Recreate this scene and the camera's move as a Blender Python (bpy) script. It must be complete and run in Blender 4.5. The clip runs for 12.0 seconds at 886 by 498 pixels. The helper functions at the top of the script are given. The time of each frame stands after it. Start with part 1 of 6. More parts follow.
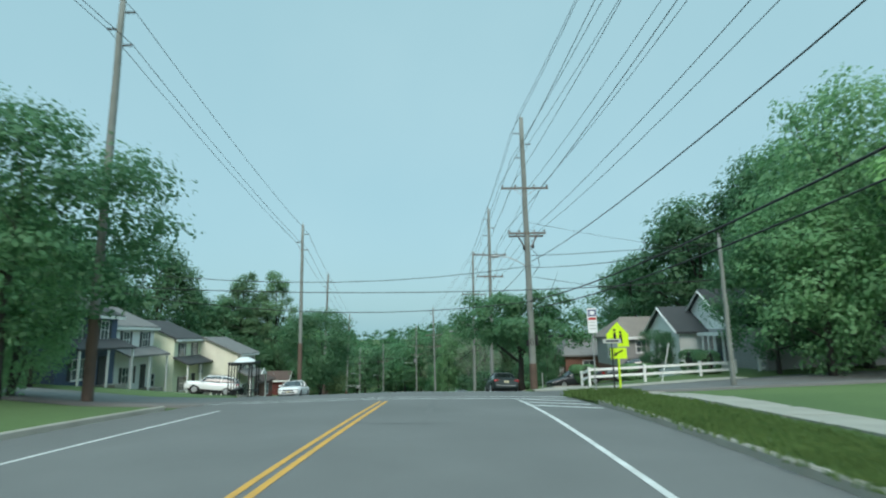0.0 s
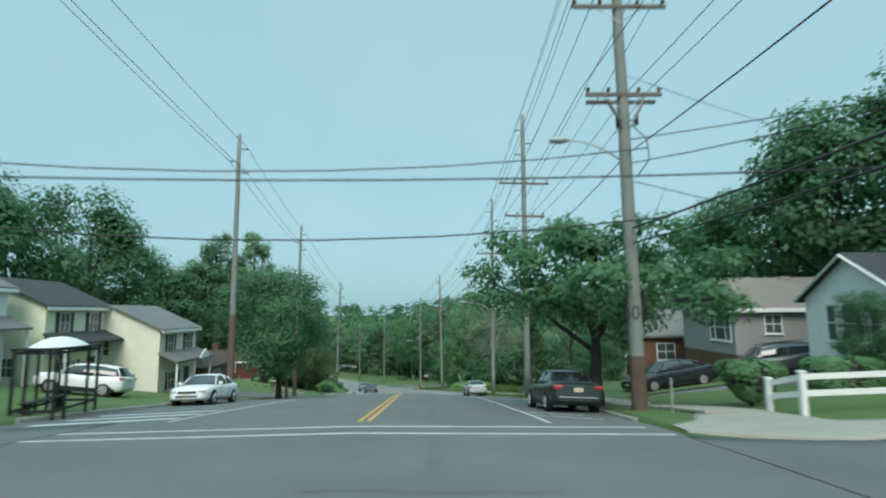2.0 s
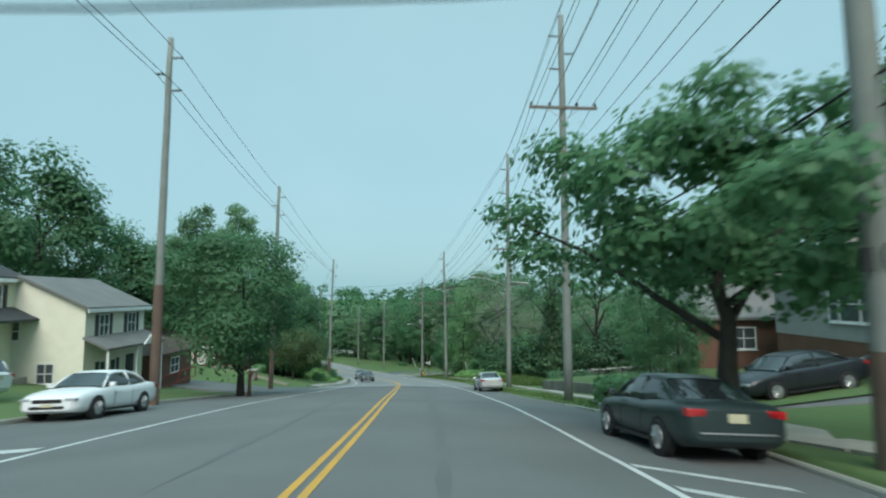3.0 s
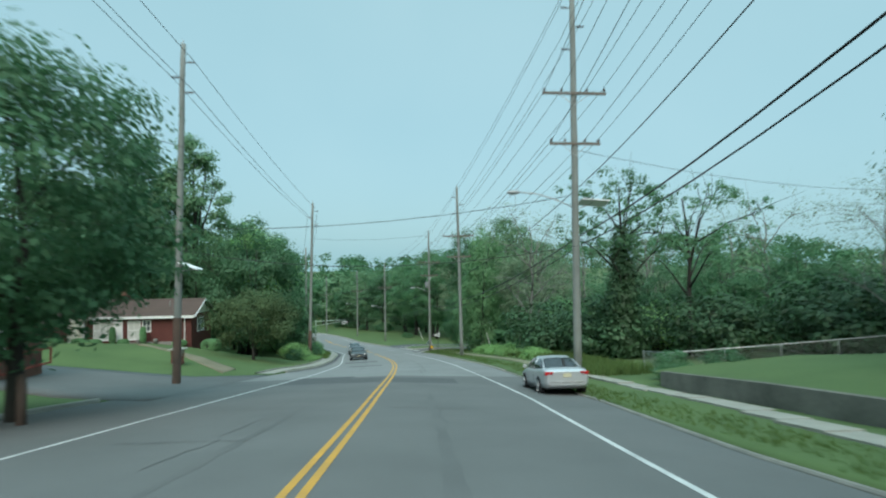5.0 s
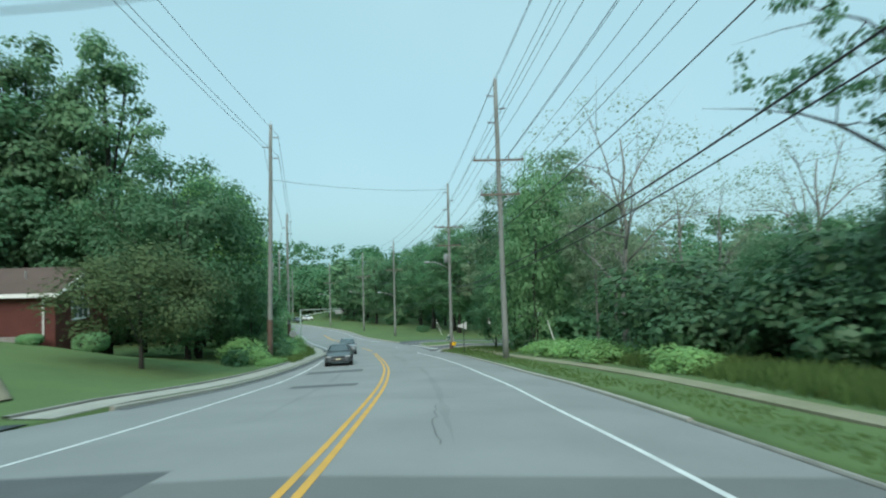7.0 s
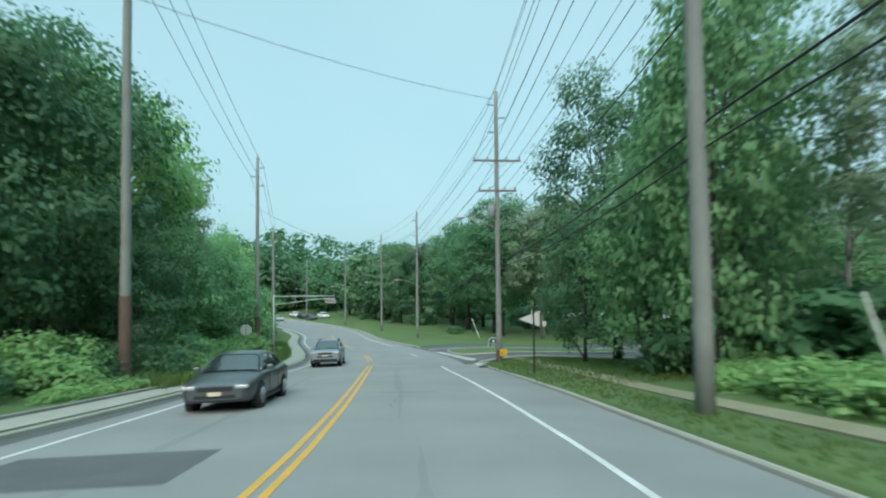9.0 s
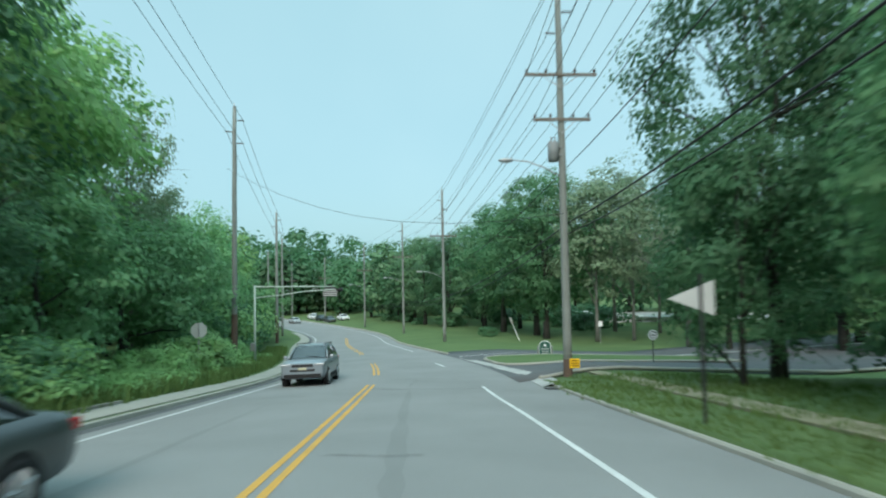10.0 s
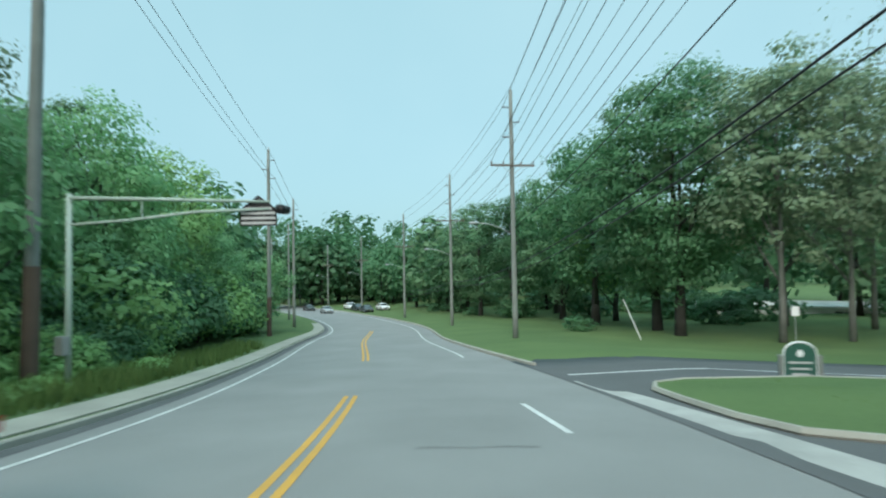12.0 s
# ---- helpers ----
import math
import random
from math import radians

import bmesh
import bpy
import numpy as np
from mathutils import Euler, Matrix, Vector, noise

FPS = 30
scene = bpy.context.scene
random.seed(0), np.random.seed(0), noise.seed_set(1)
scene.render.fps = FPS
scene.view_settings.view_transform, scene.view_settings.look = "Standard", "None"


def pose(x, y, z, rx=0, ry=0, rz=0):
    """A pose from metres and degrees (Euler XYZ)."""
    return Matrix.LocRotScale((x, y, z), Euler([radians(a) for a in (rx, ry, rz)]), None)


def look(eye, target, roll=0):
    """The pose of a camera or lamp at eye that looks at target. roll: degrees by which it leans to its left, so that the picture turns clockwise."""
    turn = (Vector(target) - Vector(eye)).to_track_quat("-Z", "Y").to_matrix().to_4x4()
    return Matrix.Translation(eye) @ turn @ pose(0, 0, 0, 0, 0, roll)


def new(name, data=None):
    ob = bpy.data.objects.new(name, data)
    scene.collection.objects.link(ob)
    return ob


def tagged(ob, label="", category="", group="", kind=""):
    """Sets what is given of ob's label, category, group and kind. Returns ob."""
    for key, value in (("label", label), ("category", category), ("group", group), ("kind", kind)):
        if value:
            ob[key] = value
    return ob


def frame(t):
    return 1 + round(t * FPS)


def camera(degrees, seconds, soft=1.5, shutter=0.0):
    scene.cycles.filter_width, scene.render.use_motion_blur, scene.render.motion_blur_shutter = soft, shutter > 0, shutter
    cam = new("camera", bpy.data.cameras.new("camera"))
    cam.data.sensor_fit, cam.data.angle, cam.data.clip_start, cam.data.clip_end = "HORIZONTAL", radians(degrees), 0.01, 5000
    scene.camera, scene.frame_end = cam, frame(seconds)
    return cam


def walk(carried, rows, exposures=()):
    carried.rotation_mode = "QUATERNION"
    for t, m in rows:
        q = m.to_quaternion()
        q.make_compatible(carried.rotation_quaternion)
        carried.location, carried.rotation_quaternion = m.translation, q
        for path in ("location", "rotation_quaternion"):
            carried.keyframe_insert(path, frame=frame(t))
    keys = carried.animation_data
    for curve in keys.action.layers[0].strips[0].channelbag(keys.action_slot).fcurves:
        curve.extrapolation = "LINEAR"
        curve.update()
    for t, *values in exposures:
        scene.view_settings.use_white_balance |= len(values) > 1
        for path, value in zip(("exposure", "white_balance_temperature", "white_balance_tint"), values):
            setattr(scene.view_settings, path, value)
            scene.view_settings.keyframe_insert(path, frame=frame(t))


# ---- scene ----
cam = camera(80.7, 12.0, soft=2.1, shutter=0.5)
PATH = [
    (0, (1.101, -0.099, 1.39), (1.06, 1.875, 1.713), -1.0),
    (0.5, (0.987, 4.267, 1.333), (0.941, 6.243, 1.64), -1.0),
    (1, (0.885, 8.926, 1.233), (0.831, 10.904, 1.523), -0.8),
    (1.5, (0.8, 13.157, 1.095), (0.735, 15.139, 1.358), -0.8),
    (2, (0.59, 17.973, 0.872), (0.515, 19.958, 1.108), -0.5),
    (2.5, (0.309, 22.638, 0.586), (0.222, 24.626, 0.789), -0.0),
    (3, (-0.048, 27.293, 0.231), (-0.134, 29.284, 0.409), -0.3),
    (5, (-1.607, 46.252, -1.889), (-1.719, 48.248, -1.823), -0.9),
    (5.5, (-1.974, 51.765, -2.683), (-2.112, 53.76, -2.635), -1.1),
    (6.5, (-3.118, 62.633, -4.296), (-3.287, 64.625, -4.247), -1.3),
    (8.5, (-5.603, 85.197, -7.577), (-5.866, 87.179, -7.518), -1.0),
    (9, (-6.446, 90.68, -8.36), (-6.758, 92.654, -8.295), -0.6),
    (9.5, (-7.582, 96.271, -9.156), (-7.941, 98.238, -9.091), -0.8),
    (10, (-8.815, 102.158, -9.972), (-9.227, 104.113, -9.892), -1.1),
    (10.5, (-10.221, 107.693, -10.723), (-10.678, 109.638, -10.641), -0.7),
    (11, (-11.598, 113.018, -11.443), (-12.097, 114.953, -11.362), -0.8),
    (11.5, (-13.135, 118.263, -12.167), (-13.682, 120.185, -12.091), -0.8),
    (12, (-14.429, 123.316, -12.879), (-15.039, 125.22, -12.814), -1.0),
]
walk(cam, [(t, look(eye, target, roll)) for t, eye, target, roll in PATH], exposures=[(0, 0.0), (3, 0.03), (5.5, 0.06), (8.5, 0.26), (12, 0.23)])

# ---- sky and sun: a bright overcast day ----
world = bpy.data.worlds.new("overcast_sky")
scene.world = world
world.use_nodes = True
wn, wl = world.node_tree.nodes, world.node_tree.links
wn.clear()
sky = wn.new("ShaderNodeTexSky")
sky.sky_type = "NISHITA"
sky.sun_disc = False
sky.sun_elevation, sky.sun_rotation = radians(42), radians(177)
sky.dust_density, sky.air_density, sky.ozone_density = 4.0, 1.0, 2.0
bg_sky = wn.new("ShaderNodeBackground")
bg_sky.inputs["Strength"].default_value = 0.03
wl.new(sky.outputs[0], bg_sky.inputs["Color"])
coords = wn.new("ShaderNodeTexCoord")
clouds = wn.new("ShaderNodeTexNoise")
clouds.inputs["Scale"].default_value = 1.6
clouds.inputs["Detail"].default_value = 4
wl.new(coords.outputs["Generated"], clouds.inputs["Vector"])
ramp = wn.new("ShaderNodeValToRGB")
ramp.color_ramp.elements[0].position, ramp.color_ramp.elements[0].color = 0.3, (0.335, 0.60, 0.665, 1)
ramp.color_ramp.elements[1].position, ramp.color_ramp.elements[1].color = 0.72, (0.40, 0.655, 0.71, 1)
wl.new(clouds.outputs["Fac"], ramp.inputs["Fac"])
bg_cloud = wn.new("ShaderNodeBackground")
sep, lift = wn.new("ShaderNodeSeparateXYZ"), wn.new("ShaderNodeValToRGB")
wl.new(coords.outputs["Generated"], sep.inputs[0])
wl.new(sep.outputs["Z"], lift.inputs["Fac"])
lift.color_ramp.elements[0].position, lift.color_ramp.elements[0].color = 0.0, (0.335, 0.335, 0.335, 1)
lift.color_ramp.elements[1].position, lift.color_ramp.elements[1].color = 0.95, (1, 1, 1, 1)
midway = lift.color_ramp.elements.new(0.6)
midway.color = (0.335, 0.335, 0.335, 1)
scale_up = wn.new("ShaderNodeMath")
scale_up.operation = "MULTIPLY"
scale_up.inputs[1].default_value = 2.7
wl.new(lift.outputs[0], scale_up.inputs[0])
wl.new(scale_up.outputs[0], bg_cloud.inputs["Strength"])
wl.new(ramp.outputs[0], bg_cloud.inputs["Color"])
add = wn.new("ShaderNodeAddShader")
wl.new(bg_sky.outputs[0], add.inputs[0])
wl.new(bg_cloud.outputs[0], add.inputs[1])
wout = wn.new("ShaderNodeOutputWorld")
wl.new(add.outputs[0], wout.inputs["Surface"])
sun = new("sun", bpy.data.lights.new("sun", "SUN"))
sun.data.energy, sun.data.angle, sun.data.color = 2.6, radians(36), (1.0, 0.96, 0.88)
sun.matrix_world = look((0, 0, 60), (-4, 66, 0))
scene.view_settings.exposure = 0.0

# ---- materials ----
def mat(name, col, col2=None, rough=0.85, metal=0.0, scale=2.0, fine=40.0, bump=0.0, spec=0.3, wave=None, transl=0.0, random_tint=0.0, detail=4.0):
    """A surface with two scales of variation: broad stains and fine grain."""
    m = bpy.data.materials.new(name)
    m.use_nodes = True
    n, l = m.node_tree.nodes, m.node_tree.links
    b = n["Principled BSDF"]
    b.inputs["Roughness"].default_value, b.inputs["Metallic"].default_value = rough, metal
    b.inputs["Specular IOR Level"].default_value = spec
    col2 = col2 or tuple(c * 0.72 for c in col)
    tc = n.new("ShaderNodeTexCoord")
    big, small = n.new("ShaderNodeTexNoise"), n.new("ShaderNodeTexNoise")
    for tex, sc in ((big, scale), (small, fine)):
        tex.inputs["Scale"].default_value, tex.inputs["Detail"].default_value = sc, detail
        l.new(tc.outputs["Object"], tex.inputs["Vector"])
    mid = n.new("ShaderNodeMath")
    mid.operation = "MULTIPLY_ADD"
    l.new(small.outputs["Fac"], mid.inputs[0])
    mid.inputs[1].default_value = 0.55
    half = n.new("ShaderNodeMath")
    half.operation = "MULTIPLY_ADD"
    l.new(big.outputs["Fac"], half.inputs[0])
    half.inputs[1].default_value, half.inputs[2].default_value = 1.3, -0.42
    l.new(half.outputs[0], mid.inputs[2])
    mix = n.new("ShaderNodeMix")
    mix.data_type = "RGBA"
    mix.inputs["A"].default_value, mix.inputs["B"].default_value = (*col2, 1), (*col, 1)
    l.new(mid.outputs[0], mix.inputs["Factor"])
    colour = mix.outputs["Result"]
    if random_tint:
        info, tint = n.new("ShaderNodeObjectInfo"), n.new("ShaderNodeHueSaturation")
        span = n.new("ShaderNodeMapRange")
        span.inputs["To Min"].default_value, span.inputs["To Max"].default_value = 1 - random_tint, 1 + random_tint
        l.new(info.outputs["Random"], span.inputs["Value"])
        l.new(span.outputs[0], tint.inputs["Value"])
        l.new(colour, tint.inputs["Color"])
        colour = tint.outputs[0]
    l.new(colour, b.inputs["Base Color"])
    height = small.outputs["Fac"]
    if wave:
        w = n.new("ShaderNodeTexWave")
        w.wave_type, w.bands_direction, w.wave_profile = "BANDS", "Z", "SAW"
        w.inputs["Scale"].default_value = 0.314 / wave
        l.new(tc.outputs["Object"], w.inputs["Vector"])
        height = w.outputs["Fac"]
    if bump:
        bp = n.new("ShaderNodeBump")
        bp.inputs["Strength"].default_value, bp.inputs["Distance"].default_value = bump, 0.02
        l.new(height, bp.inputs["Height"])
        l.new(bp.outputs[0], b.inputs["Normal"])
    if transl:
        tr, ms = n.new("ShaderNodeBsdfTranslucent"), n.new("ShaderNodeMixShader")
        l.new(colour, tr.inputs["Color"])
        ms.inputs[0].default_value = transl
        l.new(b.outputs[0], ms.inputs[1])
        l.new(tr.outputs[0], ms.inputs[2])
        l.new(ms.outputs[0], n["Material Output"].inputs["Surface"])
    return m


def glass(name, col=(0.03, 0.04, 0.045), rough=0.06):
    m = bpy.data.materials.new(name)
    m.use_nodes = True
    b = m.node_tree.nodes["Principled BSDF"]
    b.inputs["Base Color"].default_value = (*col, 1)
    b.inputs["Roughness"].default_value = rough
    b.inputs["Specular IOR Level"].default_value = 0.9
    return m


ASPHALT = mat("asphalt", (0.152, 0.157, 0.154), (0.105, 0.11, 0.108), 0.9, scale=0.35, fine=55, bump=0.25)
ASPHALT_OLD = mat("asphalt_old", (0.235, 0.24, 0.236), (0.17, 0.175, 0.172), 0.9, scale=0.35, fine=55, bump=0.25)
ASPHALT_DARK = mat("asphalt_new", (0.11, 0.115, 0.118), (0.082, 0.086, 0.088), 0.9, scale=0.6, fine=55, bump=0.25)
ASPHALT_PATCH = mat("asphalt_patch", (0.105, 0.11, 0.112), (0.078, 0.082, 0.084), 0.9, scale=1.2, fine=60, bump=0.3)
ASPHALT_STREAK = mat("asphalt_streak", (0.138, 0.142, 0.14), (0.095, 0.10, 0.098), 0.85, scale=0.5, fine=55, bump=0.25)
ASPHALT_OLD_STREAK = mat("asphalt_old_streak", (0.212, 0.217, 0.213), (0.152, 0.157, 0.154), 0.88, scale=0.35, fine=55, bump=0.25)
TAR = mat("tar", (0.09, 0.095, 0.095), (0.05, 0.05, 0.05), 0.7, scale=3)
PAINT_WHITE = mat("road_paint_white", (0.66, 0.67, 0.655), (0.36, 0.37, 0.365), 0.7, scale=1.5, fine=20)
PAINT_YELLOW = mat("road_paint_yellow", (0.62, 0.325, 0.05), (0.4, 0.235, 0.065), 0.7, scale=1.5, fine=20)
CONCRETE = mat("concrete", (0.36, 0.35, 0.305), (0.24, 0.235, 0.205), 0.9, scale=0.9, fine=35, bump=0.2)
CONCRETE_PALE = mat("concrete_pale", (0.43, 0.43, 0.41), (0.22, 0.222, 0.21), 0.9, scale=1.1, fine=25, bump=0.2)
CONCRETE_OLD = mat("concrete_old", (0.30, 0.29, 0.26), (0.13, 0.13, 0.115), 0.95, scale=1.2, fine=18, bump=0.4)
CONCRETE_STAINED = mat("concrete_stained", (0.21, 0.205, 0.18), (0.055, 0.06, 0.05), 0.95, scale=0.9, fine=9, bump=0.5)
EARTH = mat("worn_earth", (0.24, 0.20, 0.145), (0.13, 0.125, 0.075), 0.95, scale=0.8, fine=10, bump=0.4)
DIRT = mat("dirt", (0.28, 0.255, 0.19), (0.15, 0.16, 0.085), 0.95, scale=0.8, fine=12, bump=0.4)
LAWN = mat("lawn", (0.108, 0.162, 0.058), (0.055, 0.10, 0.036), 0.95, scale=0.25, fine=9, bump=0.6)
GRASS = mat("grass_blades", (0.155, 0.235, 0.075), (0.10, 0.16, 0.05), 0.9, scale=0.5, fine=6, transl=0.55)
LEAF_DARK = mat("leaves_dark", (0.11, 0.255, 0.115), (0.062, 0.16, 0.075), 0.6, scale=0.5, fine=3, transl=0.48, spec=0.5, random_tint=0.18)
LEAF_MID = mat("leaves_mid", (0.215, 0.425, 0.19), (0.135, 0.285, 0.13), 0.6, scale=0.5, fine=3, transl=0.48, spec=0.5, random_tint=0.2)
LEAF_LIGHT = mat("leaves_light", (0.29, 0.50, 0.185), (0.19, 0.36, 0.13), 0.6, scale=0.5, fine=3, transl=0.45, spec=0.5, random_tint=0.15)
LEAF_GREY = mat("leaves_grey_green", (0.17, 0.315, 0.16), (0.105, 0.205, 0.105), 0.6, scale=0.5, fine=3, transl=0.48, spec=0.4, random_tint=0.12)
LEAF_IVY = mat("leaves_ivy", (0.065, 0.145, 0.062), (0.035, 0.085, 0.036), 0.55, scale=0.5, fine=3, transl=0.35, spec=0.4, random_tint=0.2)
LEAF_PALE = mat("leaves_pale", (0.25, 0.345, 0.21), (0.17, 0.25, 0.15), 0.8, scale=0.5, fine=3, transl=0.48, spec=0.5, random_tint=0.12)
LEAF_RED = mat("leaves_bronze", (0.10, 0.155, 0.068), (0.065, 0.10, 0.044), 0.8, scale=0.6, fine=3, transl=0.3, spec=0.22)
BARK = mat("bark", (0.062, 0.06, 0.052), (0.03, 0.029, 0.026), 0.95, scale=2, fine=14, bump=0.7)
BARK_DARK = mat("bark_dark", (0.04, 0.037, 0.032), (0.02, 0.019, 0.017), 0.95, scale=2, fine=14, bump=0.7)
BARK_PALE = mat("bark_pale", (0.215, 0.22, 0.20), (0.105, 0.107, 0.097), 0.95, scale=1.5, fine=10, bump=0.5)
POLE_GREY = mat("weathered_pole", (0.235, 0.257, 0.24), (0.15, 0.163, 0.152), 0.9, scale=1.2, fine=25, bump=0.4)
POLE_BROWN = mat("treated_pole", (0.155, 0.105, 0.082), (0.07, 0.055, 0.046), 0.9, scale=1.2, fine=25, bump=0.4)
ARM_WOOD = mat("crossarm_wood", (0.19, 0.165, 0.14), (0.11, 0.095, 0.08), 0.9, fine=20)
CERAMIC = mat("insulator_ceramic", (0.10, 0.09, 0.085), (0.06, 0.055, 0.05), 0.35, spec=0.6)
STEEL = mat("galvanised_steel", (0.42, 0.43, 0.43), (0.32, 0.33, 0.33), 0.5, metal=0.6)
TANK_GREY = mat("transformer_paint", (0.23, 0.25, 0.255), (0.17, 0.185, 0.19), 0.55)
STEEL_GREEN = mat("painted_steel_pale_green", (0.42, 0.5, 0.44), (0.33, 0.41, 0.36), 0.55)
WIRE = mat("wire", (0.035, 0.035, 0.037), rough=0.6)
BLACK_METAL = mat("black_metal", (0.03, 0.032, 0.034), rough=0.45, spec=0.22)
WHITE_VINYL = mat("white_vinyl", (0.76, 0.77, 0.76), (0.62, 0.63, 0.62), 0.6, scale=1.5)
SIDING_WHITE = mat("siding_white", (0.80, 0.81, 0.80), (0.70, 0.71, 0.70), 0.7, bump=0.8, wave=0.18)
SIDING_GREY = mat("siding_grey", (0.34, 0.34, 0.335), (0.27, 0.27, 0.268), 0.75, bump=0.8, wave=0.18)
SIDING_BLUE = mat("siding_blue", (0.10, 0.135, 0.215), (0.075, 0.10, 0.165), 0.75, bump=0.8, wave=0.18)
SIDING_GREEN = mat("siding_pale_green", (0.78, 0.82, 0.64), (0.68, 0.72, 0.56), 0.75, bump=0.8, wave=0.18)
SIDING_CREAM = mat("siding_cream", (0.78, 0.77, 0.65), (0.68, 0.67, 0.56), 0.75, bump=0.8, wave=0.18)
BRICK_RED = mat("brick_red", (0.14, 0.05, 0.043), (0.09, 0.034, 0.03), 0.9, scale=1.0, fine=12, bump=0.7, wave=0.075)
BRICK_BROWN = mat("brick_brown", (0.22, 0.115, 0.085), (0.14, 0.075, 0.06), 0.9, scale=1.0, fine=12, bump=0.7, wave=0.075)
SHINGLE_GREY = mat("shingles_grey", (0.19, 0.19, 0.185), (0.13, 0.13, 0.128), 0.95, scale=0.8, fine=14, bump=0.6, wave=0.14)
SHINGLE_DARK = mat("shingles_dark", (0.065, 0.07, 0.072), (0.045, 0.047, 0.05), 0.95, scale=0.8, fine=14, bump=0.6, wave=0.14)
SHINGLE_BROWN = mat("shingles_brown", (0.108, 0.076, 0.065), (0.072, 0.052, 0.045), 0.95, scale=0.8, fine=14, bump=0.6, wave=0.14)
SHINGLE_TAUPE = mat("shingles_taupe", (0.235, 0.205, 0.18), (0.17, 0.15, 0.135), 0.95, scale=0.8, fine=14, bump=0.6, wave=0.14)
TRIM_WHITE = mat("trim_white", (0.75, 0.76, 0.75), (0.66, 0.67, 0.66), 0.6)
SHUTTER = mat("shutter_dark", (0.045, 0.05, 0.052), rough=0.6)
WINDOW = glass("window_glass", (0.07, 0.085, 0.09), 0.08)
CURTAINED = glass("curtained_glass", (0.5, 0.51, 0.48), 0.12)
WOOD_RED = mat("red_painted_wood", (0.30, 0.07, 0.05), (0.2, 0.05, 0.04), 0.8)
SIGN_BACK = mat("sign_back_aluminium", (0.50, 0.52, 0.51), (0.42, 0.43, 0.43), 0.5, metal=0.1)
SIGN_LIME = mat("sign_lime", (0.62, 0.86, 0.02), (0.55, 0.78, 0.02), 0.45)
SIGN_YELLOW = mat("sign_yellow", (0.86, 0.52, 0.015), (0.8, 0.46, 0.015), 0.5)
SIGN_WHITE = mat("sign_white", (0.76, 0.77, 0.78), (0.68, 0.69, 0.7), 0.5)
SIGN_RED = mat("sign_red", (0.55, 0.05, 0.045), rough=0.5)
SIGN_BLUE = mat("sign_blue", (0.035, 0.07, 0.2), rough=0.5)
SIGN_GREEN = mat("sign_green", (0.035, 0.11, 0.085), (0.03, 0.09, 0.07), 0.5)
SIGN_BLACK = mat("sign_black", (0.02, 0.02, 0.022), rough=0.5)
RUBBER = mat("rubber", (0.02, 0.02, 0.021), rough=0.85)
ALLOY = mat("wheel_alloy", (0.45, 0.46, 0.47), rough=0.35, metal=0.8)
CAR_GLASS = glass("car_glass", (0.02, 0.025, 0.028), 0.04)
TAIL_RED = mat("tail_lamp", (0.42, 0.015, 0.02), rough=0.2, spec=0.7)
LAMP_CLEAR = mat("head_lamp", (0.36, 0.38, 0.39), rough=0.1, spec=0.8)
PLATE = mat("number_plate", (0.55, 0.52, 0.36), rough=0.5)
def paint(name, col, metal=0.25):
    return mat(name, col, tuple(c * 0.92 for c in col), 0.28, metal=metal, spec=0.7, scale=0.6)
CAR_SILVER, CAR_BLACK, CAR_WHITE = paint("paint_silver", (0.50, 0.52, 0.54), 0.5), paint("paint_black", (0.02, 0.024, 0.03)), paint("paint_white", (0.72, 0.74, 0.75), 0.0)
CAR_TEAL, CAR_GREY = paint("paint_dark_green", (0.025, 0.04, 0.042)), paint("paint_blue_grey", (0.22, 0.255, 0.28), 0.4)
CAR_DARKGREY = paint("paint_dark_grey", (0.075, 0.09, 0.095), 0.4)

# ---- plan of the road: a centre line, its heights and its edges ----
CENTRE = [(-1.45, -66), (-1.45, -20), (-1.45, 6), (-1.5, 18), (-2.1, 33.5), (-3.75, 52.5), (-5.1, 65), (-6.5, 77.6), (-8.5, 91), (-10.85, 101.5),
          (-14.6, 116), (-17.4, 126.8), (-20.3, 134.5), (-24.2, 143), (-32.2, 159), (-39, 174.3), (-51.3, 193.5), (-70, 216), (-103, 246), (-188, 310)]
LEVELS = [(-90, -0.63), (-30, -0.38), (-0.1, -0.33), (8.8, -0.5), (17.9, -0.87), (27.2, -1.51), (46.3, -3.65), (62.6, -6.02), (85.2, -9.29),
          (96.4, -10.88), (107.9, -12.43), (124.2, -14.6), (157.2, -17.9), (204.2, -20.9), (264.2, -23.1), (374.2, -25.1)]
CAMBER_R = [(-100, .015), (31, .015), (38, .045), (54, .045), (72, .045), (86, .015), (400, .015)]
KERB_R = [(-100, 7.2), (33, 7.2), (38, 8.1), (42, 8.1), (48, 7.5), (55, 7.0), (64, 7.5), (72, 7.2), (82, 6.9), (92, 6.4), (122, 7.0), (150, 6.0), (400, 6.0)]
KERB_L = [(-100, -7.2), (20, -7.2), (30, -10.4), (64, -10.4), (80, -8.2), (90, -6.6), (104, -5.8), (120, -5.3), (135, -5.0), (400, -5.0)]
RISE_R = [(-100, .02), (24, .03), (34, .10), (60, .11), (76, .02), (116, .0), (128, -.07), (150, -.07), (165, .0), (400, .02)]
DROP_R = [(-100, 1), (17, 1), (22, 0), (29, 0), (33, 1), (46, 1), (52, .35), (76, .35), (82, 1), (122, 1), (125, 0), (143, 0), (146, 1), (400, 1)]
DROP_L = [(-100, 1), (17, 1), (20, 0), (32, 0), (35, 1), (63, 1), (67, 0), (81, 0), (85, 1), (400, 1)]
